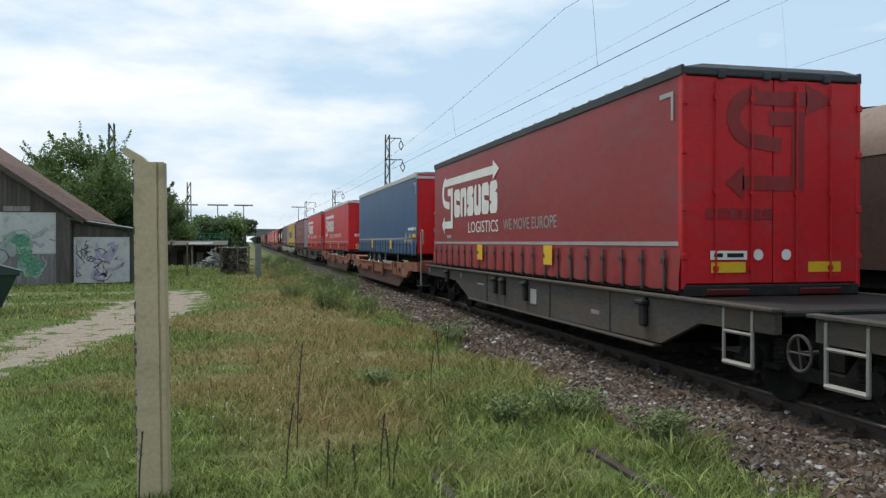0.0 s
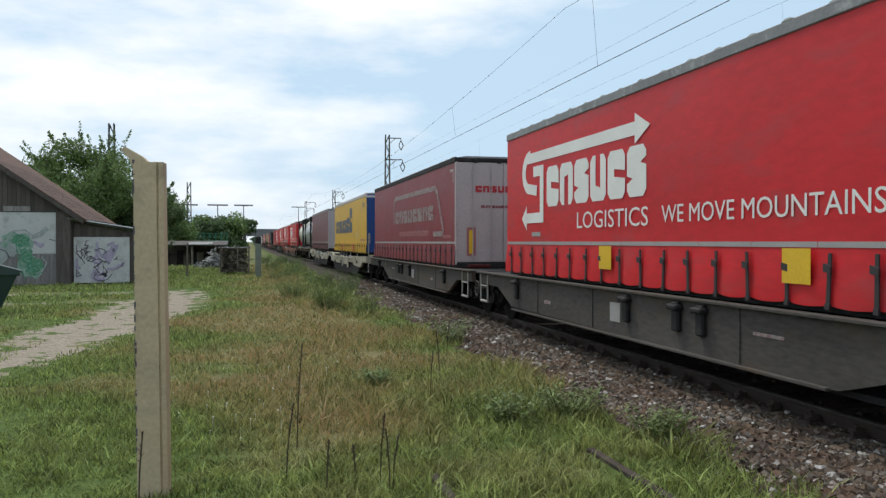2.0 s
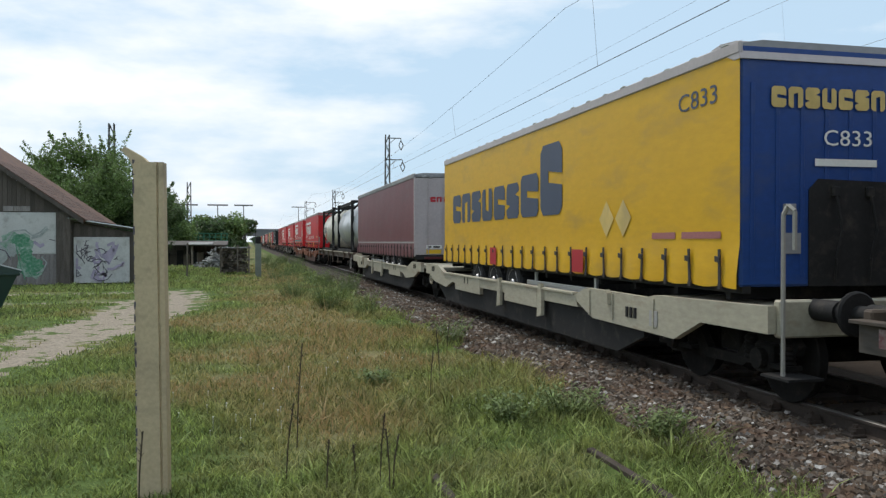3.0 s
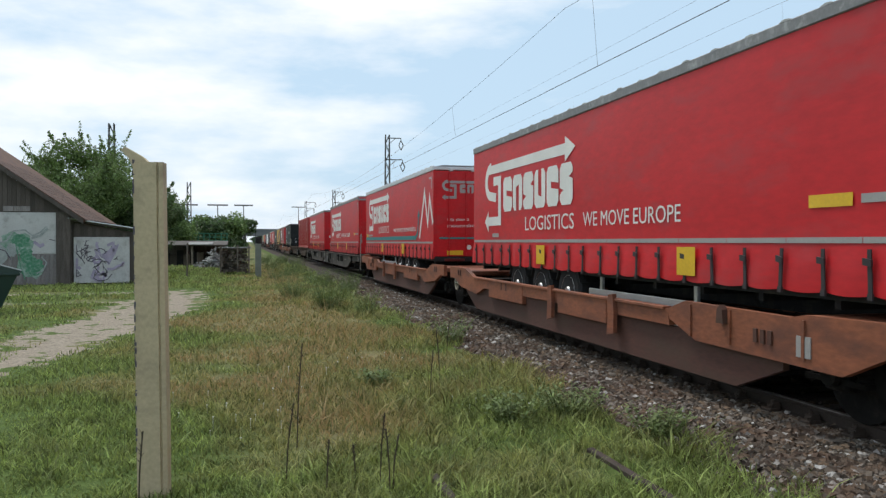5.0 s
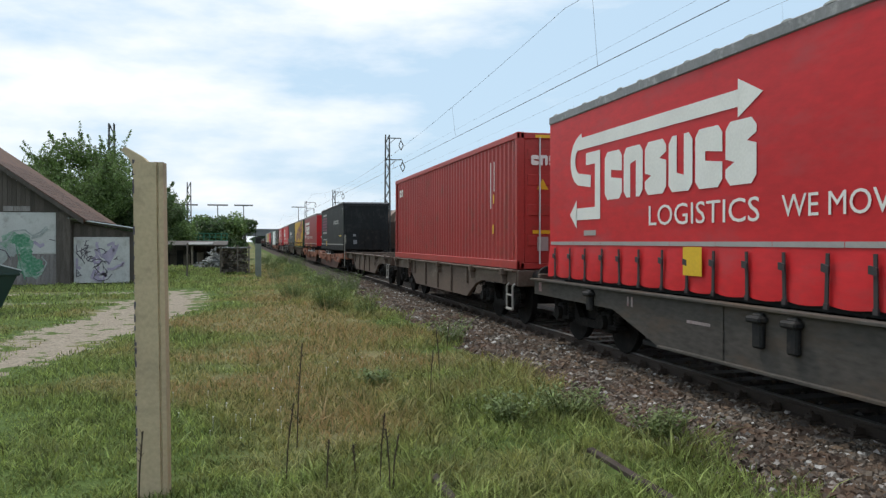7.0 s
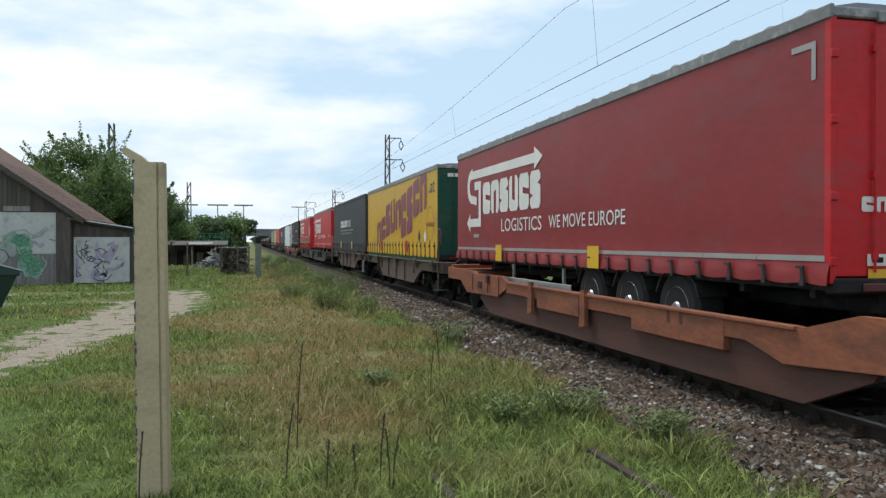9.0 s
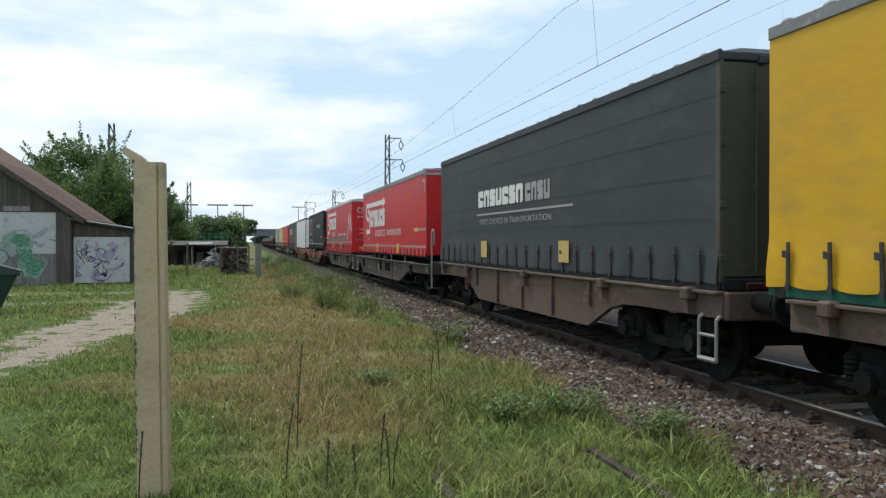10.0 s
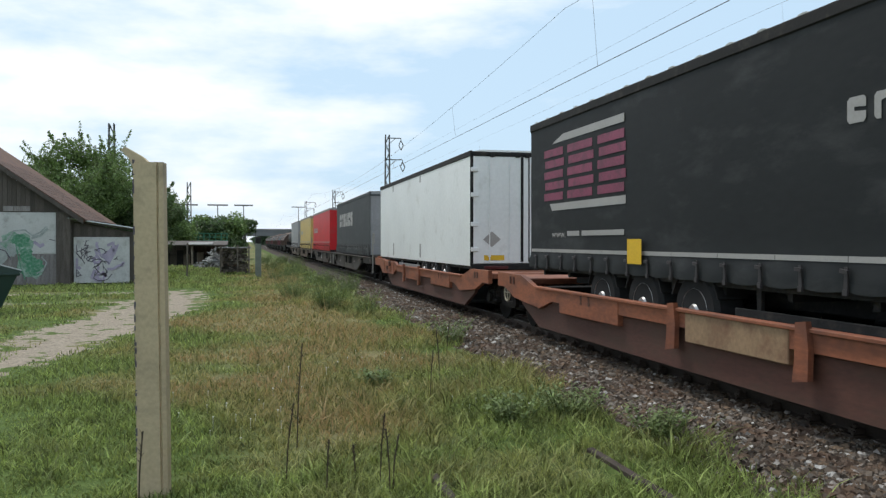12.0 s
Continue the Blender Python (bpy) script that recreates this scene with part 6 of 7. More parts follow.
def deco_emt(t, L):
    b = side_pose(L)
    for u0, u1 in ((0.72, 1.65), (1.80, 2.85), (3.0, 3.95)):
        for k in range(5):
            w = 2.40 + k * 0.19
            part("name_dash", Print().bar(u0 + 0.05 * (k % 2), u1 - 0.05 * ((k + 1) % 2), w, w + 0.13), PRINT_PINK, t, "faded pink dash", at=b)
    part("flank_band", Print().poly([(1.1, 3.38), (3.9, 3.38), (3.9, 3.5), (1.6, 3.5)]).poly([(1.1, 2.22), (3.95, 2.22), (3.95, 2.34), (1.0, 2.34)]), PRINT_GREY, t, "grey bands", at=b)
    words("www.", 1.1, 1.76, 0.12, 0.62, PRINT_GREY, t, b)
    part("web_bar", Print().bar(1.8, 2.3, 1.78, 1.86).bar(2.4, 3.9, 1.78, 1.86), PRINT_GREY, t, at=b)
    word_mark(t, b, PRINT_GREY, 9, 8.3, 11.2, 2.72, 2.95, 0.06, 0.3)
    part("yellow_code", Print().bar(11.4, 11.9, 1.98, 2.06).bar(12.0, 12.5, 1.98, 2.06), PLACARD, t, at=b)
    stripe(t, L, 1.5)
    corner_marks(t, L)
    plates(t, 4.1, z=1.32)


def deco_white(t, L):
    e = end_pose()
    part("door_seal", Print().bar(-0.035, 0.035, 1.2, 3.72).bar(0.16, 0.19, 1.2, 3.72), CHASSIS, t, "dark door seal", at=e)
    for zz in (1.5, 2.1, 2.8, 3.4):
        part("hinge", Shape().box(-1.29, -1.1, -0.045, -0.012, zz - 0.05, zz + 0.05, 0.01), WHITE, t, "white door hinge")
    part("hazard_diamond", Print().poly([(-0.76, 1.55), (-0.54, 1.74), (-0.76, 1.93), (-0.98, 1.74)]), PRINT_GREY, t, "faded grey diamond plate", at=e)
    for u in (-0.95, 0.4):
        part("marking_plate", Print().bar(u, u + 0.5, 1.24, 1.36), PLACARD, t, at=e)
    b = side_pose(L)
    for u in (2.9, 7.6):
        part("side_latch", Print().bar(u, u + 0.22, 1.2, 1.62), PRINT_GREY, t, "grey lifting pocket", at=b)
    for u in (2.8, 7.6):
        part("top_latch", Print().bar(u, u + 0.2, 3.5, 3.7), PRINT_GREY, t, at=b)


def deco_blocks(t, L):
    b = side_pose(L)
    word_mark(t, b, PRINT_GREY, 6, 1.6, 7.6, 2.5, 3.2, 0.28)
    part("pale_sill", Print().bar(0.1, L - 0.8, 1.2, 1.42), PRINT_GREY, t, "pale lower band", at=b)


def deco_plain(t, L):
    stripe(t, L)
    word_mark(t, side_pose(L), PRINT_GREY, 6, 1.0, 4.2, 2.35, 2.7, 0.1)


# ---- railway wagons ----
def bogie_meshes():
    frame_s = Shape()
    for k in (-1, 1):
        frame_s.slab([(-1.35, 0.62), (-1.2, 0.75), (-0.55, 0.72), (-0.3, 0.42), (0.3, 0.42), (0.55, 0.72), (1.2, 0.75), (1.35, 0.62), (1.3, 0.52), (0.75, 0.5), (0.4, 0.30), (-0.4, 0.30), (-0.75, 0.5), (-1.3, 0.52)], k * 1.0 - 0.05, k * 1.0 + 0.05)
    frame_s.box(-0.95, 0.95, -0.2, 0.2, 0.42, 0.72, 0.02)
    wh = Shape().lathe([(-0.065, 0.12), (-0.065, 0.40), (-0.05, 0.455), (0.05, 0.46), (0.07, 0.49), (0.085, 0.48), (0.085, 0.10)], 28, "x")
    boxs = Shape().box(-0.09, 0.09, -0.16, 0.16, 0.30, 0.62, 0.03)
    boxs.tube((-0.17, 0, 0.46), (-0.05, 0, 0.46), 0.11, 12)
    for y in (-0.3, 0.3):
        boxs.lathe([(0.40, 0.06)] + [(0.41 + 0.025 * k, 0.09 if k % 2 else 0.07) for k in range(11)] + [(0.68, 0.06)], 10, "z", (0, y, 0))
        boxs.box(-0.1, 0.1, min(0, y) - 0.1, max(0, y) + 0.1, 0.37, 0.42)
    out = []
    for n, s in (("bogie_frame", frame_s), ("wheel", wh), ("axle_box", boxs), ("axle", Shape().tube((-0.7, 0, 0.46), (0.7, 0, 0.46), 0.08, 10))):
        me = s.mesh(n, True)
        me.materials.append(BOGIE)
        out.append(me)
    return out


BOGIE_PARTS = bogie_meshes()


def bogie(parent, y):
    fr, wh, bx, ax = BOGIE_PARTS
    b = part("bogie", fr, BOGIE, parent, "grimy dark steel bogie", at=pose(0, y, 0))
    for dy in (-0.9, 0.9):
        part("axle", ax, BOGIE, b, at=pose(0, dy, 0))
        for x in (-0.75, 0.75):
            part("wheel", wh, BOGIE, b, "dark steel rail wheel", at=pose(x, dy, 0.46, 0, 0, 0 if x > 0 else 180) @ pose(0, 0, 0))
            part("axle_box", bx, BOGIE, b, at=pose(1.06 if x > 0 else -1.06, dy, 0, 0, 0, 180 if x > 0 else 0))
    return b


def buffers(parent, y, way, mat):
    """Two side buffers and the coupling at one end of a wagon."""
    def buffer_mesh():
        s = Shape().lathe([(0, 0.11), (0.40, 0.11), (0.40, 0.085), (0.58, 0.085), (0.58, 0.21), (0.61, 0.22), (0.63, 0.2)], 16, "y")
        return s.mesh("buffer", True)
    turn = 0 if way > 0 else 180
    for x in (-0.875, 0.875):
        part("buffer", cached("buffer", buffer_mesh, CHASSIS), mat, parent, "greasy side buffer", at=pose(x, y, 1.0, 0, 0, turn))
    part("coupling", cached("coupling", lambda: Shape().box(-0.12, 0.12, 0, 0.5, -0.08, 0.06, 0.02).mesh("coupling"), CHASSIS), mat, parent, at=pose(0, y, 0.96, 0, 0, turn))


def loop_rail(parent, y, z0, z1, w=0.3, x=-1.36, mat=None):
    s = Shape().path([(x, y - w / 2, z0), (x, y - w / 2, z1), (x + 0.05, y - w / 2, z1 + 0.05)], 0.022)
    s.path([(x, y + w / 2, z0), (x, y + w / 2, z1), (x + 0.05, y + w / 2, z1 + 0.05)], 0.022)
    s.path([(x, y - w / 2, z0), (x, y + w / 2, z0)], 0.03)
    s.path([(x, y - w / 2, (z0 + z1) / 2 + 0.05), (x, y + w / 2, (z0 + z1) / 2 + 0.05)], 0.02)
    return part("step_ladder", s, mat or HANDRAIL, parent, "pale step ladder")


def hand_wheel(parent, y, z=0.62, x=-1.34, mat=None):
    pts = [(x, y + 0.17 * math.cos(a * math.pi / 9), z + 0.17 * math.sin(a * math.pi / 9)) for a in range(19)]
    s = Shape().path(pts, 0.018).path([pts[0], pts[9]], 0.012).path([pts[4], pts[13]], 0.012).tube((x, y, z), (x + 0.2, y, z), 0.025)
    return part("brake_wheel", s, mat or HANDRAIL, parent, "brake hand wheel")


def grab_pole(parent, y, x=-1.3, mat=None):
    s = Shape().path([(x, y, 0.35), (x, y, 1.95), (x + 0.02, y - 0.05, 2.04), (x + 0.04, y - 0.12, 1.98), (x + 0.04, y - 0.12, 1.6)], 0.024)
    pole = part("grab_pole", s, mat or HANDRAIL, parent, "bent shunter's grab pole")
    part("step_plate", Shape().box(x - 0.1, x + 0.3, y - 0.22, y + 0.22, 0.33, 0.355), CHASSIS, pole, "dark step plate")
    return pole


def pocket_wagon(s0, paint, girder, label, pole_mat=None):
    """Two hinged halves with a low pocket each, on three bogies."""
    t = thing("pocket_wagon", label, "railway wagon", "wagons of the train")
    LW = 34.0

    def at(v, half):
        return v if half == 0 else LW - v
    for half in (0, 1):
        for x0, x1 in ((-1.40, -1.31), (1.31, 1.40)):
            out = 1 if x0 < 0 else -1
            end_panel = [(0.65, 0.76), (1.9, 0.76), (2.5, 0.50), (4.9, 0.54), (5.5, 0.74), (5.55, 0.86), (5.15, 0.98), (3.2, 0.96), (3.0, 1.0), (0.65, 1.04)]
            part("end_panel", Shape().slab([(at(v, half), z) for v, z in end_panel], x0, x1), paint, t)
            strip = [(5.5, 0.66), (13.6, 0.66), (14.2, 0.5), (15.6, 0.60), (16.2, 0.78), (16.65, 0.78), (16.65, 1.06), (15.2, 1.05), (14.5, 0.88), (5.55, 0.86)]
            part("side_panel", Shape().slab([(at(v, half), z) for v, z in strip], x0, x1), paint, t)
            for v0, v1 in ((7.3, 9.2), (11.0, 13.2)):
                a, b = sorted((at(v0, half), at(v1, half)))
                part("hanging_panel", Shape().box(x0 - 0.012 * out, x1 - 0.012 * out, a, b, 0.50, 0.875, 0.01), W_FADED if v0 < 8 and half == 0 and int(s0) == 340 else paint, t)
            low = [(3.4, 0.64), (15.4, 0.64), (15.3, 0.50), (14.4, 0.15), (4.2, 0.13), (3.4, 0.42)]
            part("lower_girder", Shape().slab([(at(v, half), z) for v, z in low], x0 + 0.07 * out, x1 + 0.05 * out), girder, t)
            flange = Shape()
            a, b = sorted((at(5.6, half), at(14.4, half)))
            flange.box(x0 - 0.035 if x0 < 0 else x0, x1 if x0 < 0 else x1 + 0.035, a, b, 0.845, 0.885, 0.006)
            part("flange", flange, paint, t)
            for v in (7.05, 9.45):
                y = at(v, half)
                br = Shape().slab([(y - 0.09, 0.40), (y + 0.13, 0.36), (y + 0.10, 0.60), (y + 0.09, 0.93), (y - 0.06, 0.95), (y - 0.10, 0.7)], x0 - 0.06 if x0 < 0 else x1, x0 if x0 < 0 else x1 + 0.06)
                part("support_bracket", br, paint, t)
        a, b = sorted((at(0.65, half), at(3.0, half)))
        part("end_platform", Shape().box(-1.31, 1.31, a, b, 0.90, 1.0, 0.02), paint, t)
        a, b = sorted((at(14.9, half), at(16.7, half)))
        part("inner_platform", Shape().box(-1.31, 1.31, a, b, 0.88, 1.0, 0.02), paint, t)
        a, b = sorted((at(4.5, half), at(13.9, half)))
        part("pocket_floor", Shape().box(-1.22, 1.22, a, b, 0.16, 0.22), CHASSIS, t)
        y = at(0.65, half)
        buffers(t, y, -1 if half == 0 else 1, CHASSIS)
        part("head_stock", Shape().box(-1.3, 1.3, y - 0.06, y + 0.06, 0.72, 1.1, 0.02), paint, t)
        yy = at(2.2, half)
        # kingpin stand under the trailer nose
        part("kingpin_stand", Shape().slab_y([(-0.55, 1.0), (0.55, 1.0), (0.3, 1.1), (-0.3, 1.1)], yy - 0.3, yy + 0.3), CHASSIS, t)
    part("stencil_plate", Shape().box(-1.412, -1.398, 2.9, 3.1, 0.6, 0.8), PRINT_GREY, t)
    for half in (0, 1):
        for v, z in ((3.5, 0.66), (3.62, 0.66), (3.74, 0.66), (12.0, 0.70), (12.3, 0.70), (15.6, 0.86), (15.8, 0.86)):
            part("stencil_mark", Shape().box(-1.418, -1.402, at(v, half) - 0.03, at(v, half) + 0.03, z, z + 0.14), W_RUST if paint is W_ORANGE else CHASSIS, t)
        for v in (3.0, 4.2, 5.0):
            part("rib", Shape().box(-1.42, -1.398, at(v, half) - 0.02, at(v, half) + 0.02, 0.58, 0.95), paint, t)
        part("lifting_lug", Shape().slab([(at(4.3, half) - 0.07, 0.80), (at(4.3, half) + 0.07, 0.80), (at(4.3, half) + 0.05, 0.95), (at(4.3, half), 1.0), (at(4.3, half) - 0.05, 0.95)], -1.47, -1.40), W_RUST if paint is W_ORANGE else W_BEIGE, t, "locking lug")
    for y in (2.0, 17.0, 32.0):
        bogie(t, y)
    hand_wheel(t, 16.2, 0.66, mat=W_BEIGE)
    grab_pole(t, 0.55, mat=pole_mat or HANDRAIL)
    MOVING.append((t, s0, TRACK_X, SPEED))
    return t


def flat_wagon(s0, paint, label):
    """Two hinged halves with fish-bellied side sills, on three bogies."""
    t = thing("articulated_wagon", label, "railway wagon", "wagons of the train")
    LW = 34.0

    def at(v, half):
        return v if half == 0 else LW - v
    for half in (0, 1):
        for x0, x1 in ((-1.36, -1.28), (1.28, 1.36)):
            web = [(0.65, 0.74), (3.9, 0.72), (5.2, 0.36), (14.4, 0.40), (15.3, 0.74), (16.7, 0.76), (16.7, 0.98), (0.65, 1.0)]
            part("side_sill", Shape().slab([(at(v, half), z) for v, z in web], x0, x1), paint, t)
            a, b = sorted((at(0.6, half), at(16.75, half)))
            fl = Shape().box(min(x0, x0 + (-0.07 if x0 < 0 else 0)), max(x1, x1 + (0.07 if x0 > 0 else 0)), a, b, 0.985, 1.02, 0.006)
            part("top_flange", fl, paint, t)
            a, b = sorted((at(5.3, half), at(14.3, half)))
            part("bottom_flange", Shape().box(min(x0, x0 + (-0.05 if x0 < 0 else 0)), max(x1, x1 + (0.05 if x0 > 0 else 0)), a, b, 0.34, 0.375, 0.006), paint, t)
            for v, tall in ((3.2, 0.3), (7.4, 0.34), (7.95, 0.34), (9.3, 0.36), (14.0, 0.36)):
                y = at(v, half)
                hook = Shape().box(x0 - 0.07 if x0 < 0 else x1, x0 if x0 < 0 else x1 + 0.07, y - 0.08, y + 0.08, 0.94 - tall, 0.96, 0.02)
                hook.box(x0 - 0.12 if x0 < 0 else x1, x0 if x0 < 0 else x1 + 0.12, y - 0.12, y + 0.12, 0.86, 0.93, 0.02)
                part("load_hook", hook, CHASSIS, t, "folded dark load hook")
        a, b = sorted((at(0.65, half), at(4.6, half)))
        part("end_deck", Shape().box(-1.28, 1.28, a, b, 0.93, 1.0, 0.02), CHASSIS, t)
        a, b = sorted((at(14.2, half), at(16.75, half)))
        part("inner_deck", Shape().box(-1.28, 1.28, a, b, 0.93, 1.0, 0.02), CHASSIS, t)
        a, b = sorted((at(4.6, half), at(14.2, half)))
        part("pocket_floor", Shape().box(-1.24, 1.24, a, b, 0.30, 0.36), CHASSIS, t)
        y = at(0.65, half)
        buffers(t, y, -1 if half == 0 else 1, CHASSIS)
        part("head_stock", Shape().box(-1.28, 1.28, y - 0.06, y + 0.06, 0.72, 1.1, 0.02), paint, t)
        loop_rail(t, 17.93 if half else 16.3, 0.38, 0.95, 0.52)
        pl = Shape().box(-1.372, -1.358, at(9.7, half) - 0.16, at(9.7, half) + 0.16, 0.55, 0.82)
        part("notice_plate", pl, PRINT_GREY, t, "pale notice plate")
        for v, z, w, h in ((4.4, 0.80, 0.05, 0.13), (4.52, 0.80, 0.05, 0.13), (6.2, 0.72, 0.5, 0.035), (12.4, 0.60, 0.3, 0.06), (0.95, 0.80, 0.14, 0.16)):
            part("stencil_mark", Shape().box(-1.364, -1.357, at(v, half) - w / 2, at(v, half) + w / 2, z, z + h), PRINT_WORN, t)
        for v in (6.7, 10.5, 12.9):
            part("rib", Shape().box(-1.375, -1.358, at(v, half) - 0.025, at(v, half) + 0.025, 0.38, 0.98), paint, t)
    for y in (2.3, 17.0, 31.7):
        bogie(t, y)
    hand_wheel(t, 16.95, 0.62, mat=W_GREY)
    grab_pole(t, 0.55)
    MOVING.append((t, s0, TRACK_X, SPEED))
    return t


def container_wagon(s0, length, paint, label, arches=True, sill=None):
    t = thing("container_wagon", label, "railway wagon", "wagons of the train")
    e = 0.6
    b0, b1 = 4.0, length - 4.0
    for x0, x1 in ((-1.30, -1.22), (1.22, 1.30)):
        web = [(e, 0.82)] + ([(b0 - 1.0, 0.82), (b0 - 0.5, 0.72), (b0 + 0.3, 0.38), (b1 - 0.3, 0.38), (b1 + 0.5, 0.72), (b1 + 1.0, 0.82)] if arches else []) + [(length - e, 0.82), (length - e, 1.10), (e, 1.10)]
        part("side_sill", Shape().slab(web, x0, x1), paint, t)
        part("top_flange", Shape().box(x0 - (0.08 if x0 < 0 else 0), x1 + (0.08 if x0 > 0 else 0), e, length - e, 1.09, 1.125, 0.006), sill or paint, t)
        n = 5
        for i in range(n):
            y = b0 + 0.2 + i * (b1 - b0 - 0.4) / (n - 1)
            part("rib", Shape().box(x0 - 0.05 if x0 < 0 else x1, x0 if x0 < 0 else x1 + 0.05, y - 0.05, y + 0.05, 0.42 if 0 < i < n - 1 else 0.7, 1.09, 0.01), paint, t)
        for y in (e + 0.6, b0 - 0.4, length / 2 - 0.3, b1 + 0.4, length - e - 0.6):
            part("twist_lock", Shape().box(x0 - 0.14 if x0 < 0 else x1, x0 if x0 < 0 else x1 + 0.14, y - 0.09, y + 0.09, 1.0, 1.15, 0.02).slab([(y - 0.05, 0.85), (y + 0.05, 0.85), (y + 0.12, 1.02), (y - 0.02, 1.02)], x0 - 0.1 if x0 < 0 else x1, x0 if x0 < 0 else x1 + 0.1), W_BROWN if paint is W_BROWN else W_BEIGE, t, "folding container lug")
    for y in (e, length - e):
        part("head_stock", Shape().box(-1.28, 1.28, y - 0.07, y + 0.07, 0.8, 1.12, 0.02), paint, t)
        buffers(t, y, -1 if y == e else 1, CHASSIS)
    for i in range(6):
        y = e + 1 + i * (length - 2 * e - 2) / 5
        part("cross_beam", Shape().box(-1.22, 1.22, y - 0.1, y + 0.1, 0.85, 1.08), paint, t)
    part("centre_beam", Shape().box(-0.25, 0.25, e, length - e, 0.7, 1.02), paint, t)
    for y in (2.35, length - 2.35):
        bogie(t, y)
    hand_wheel(t, length - 3.4, 0.72, -1.33, W_RUST)
    if int(s0) == 276:
        grab_pole(t, 0.75, -1.33, W_BROWN)
    else:
        loop_rail(t, 0.8, 0.35, 0.8, 0.36)
    MOVING.append((t, s0, TRACK_X, SPEED))
    return t


def box_container(s):
    """A red corrugated 45 ft container."""
    L, z0, z1 = 13.55, 1.14, 3.84
    t = thing("shipping_container", "red corrugated steel shipping container with yellow markings", "container")
    for x in (-1, 1):
        pts, n = [], 46
        for i in range(n):
            y = 0.25 + (L - 0.5) * i / n
            p = (L - 0.5) / n
            pts += [(y, 0), (y + 0.30 * p, 0), (y + 0.5 * p, 0.036), (y + 0.8 * p, 0.036)]
        w = Shape()
        for y, d in pts:
            w.v += [(x * (1.262 - d), y, z0 + 0.16), (x * (1.262 - d), y, z1 - 0.11)]
        w.f = [(2 * i, 2 * i + 2, 2 * i + 3, 2 * i + 1) for i in range(len(pts) - 1)]
        part("side_wall", w, CONT_RED, t)
        part("bottom_rail", Shape().box(x * 1.25 - 0.04, x * 1.25 + 0.04, 0, L, z0, z0 + 0.17, 0.01), CONT_RED, t)
        part("top_rail", Shape().box(x * 1.25 - 0.035, x * 1.25 + 0.035, 0, L, z1 - 0.12, z1, 0.01), CONT_RED, t)
        for y in (0.0, L - 0.16):
            part("corner_post", Shape().box(x * 1.2 - 0.08, x * 1.2 + 0.08, y, y + 0.16, z0, z1 + 0.01, 0.012), CONT_RED, t)
        d = Shape().box(min(0.006 * x, 1.12 * x), max(0.006 * x, 1.12 * x), 0.03, 0.08, z0 + 0.12, z1 - 0.1, 0.012)
        for zz in (1.6, 2.2, 2.8, 3.3):
            d.box(min(0.1 * x, 1.05 * x), max(0.1 * x, 1.05 * x), 0.015, 0.05, zz, zz + 0.22, 0.01)
        door = part("door", d, CONT_RED, t)
        for q in (0.35, 0.8):
            part("lock_rod", Shape().tube((q * x, 0.0, z0 + 0.1), (q * x, 0.0, z1 - 0.08), 0.017, 8), ALU, door, "galvanised locking rod")
    part("roof", Shape().box(-1.25, 1.25, 0.05, L - 0.05, z1 - 0.05, z1 - 0.02), CONT_RED, t)
    part("header", Shape().box(-1.2, 1.2, 0.0, 0.1, z1 - 0.12, z1, 0.01).box(-1.2, 1.2, 0, 0.1, z0, z0 + 0.12, 0.01), CONT_RED, t)
    part("far_end", Shape().box(-1.2, 1.2, L - 0.08, L - 0.03, z0, z1 - 0.02), CONT_RED, t)
    e, b = end_pose(0.015), side_pose(L)
    word_mark(t, e, PRINT_WHITE, 3, -0.98, -0.42, 3.2, 3.4, 0.06)
    part("size_plate", Print().bar(-0.28, 0.06, 2.24, 2.52), PLACARD, t, "yellow length plate", at=e)
    words("45", -0.24, 2.29, 0.19, 0.26, CHASSIS, t, end_pose(0.015, 0.013))
    part("height_band", Print().bar(-0.95, 0.15, 1.84, 1.91), PLACARD, t, "yellow height band", at=e)
    part("warning_sign", Print().poly([(-0.86, 2.72), (-0.62, 2.72), (-0.74, 2.93)]), PLACARD, t, "yellow warning triangle", at=e)
    part("data_plate", Print().bar(-0.85, -0.62, 1.5, 1.78), PRINT_GREY, t, at=e)
    part("hazard_strip", Print().bar(-0.9, 0.9, z1 - 0.1, z1 - 0.04), PLACARD, t, "yellow hazard strip", at=end_pose(-0.005))
    word_mark(t, b, PRINT_WHITE, 2, 0.85, 1.5, 3.2, 3.45, 0.07)
    part("side_mark", Print().bar(11.9, 12.0, 1.85, 2.05).bar(11.95, 12.02, 2.5, 2.7).bar(10.2, 10.8, 1.22, 1.29).bar(11.6, 12.0, 1.22, 1.3), PLACARD, t, at=b)
    part("code_bar", Print().bar(11.75, 11.8, 2.4, 3.4).bar(12.0, 12.05, 2.75, 3.4), PRINT_WHITE, t, at=b)
    MOVING.append((t, s, TRACK_X, SPEED))
    return t


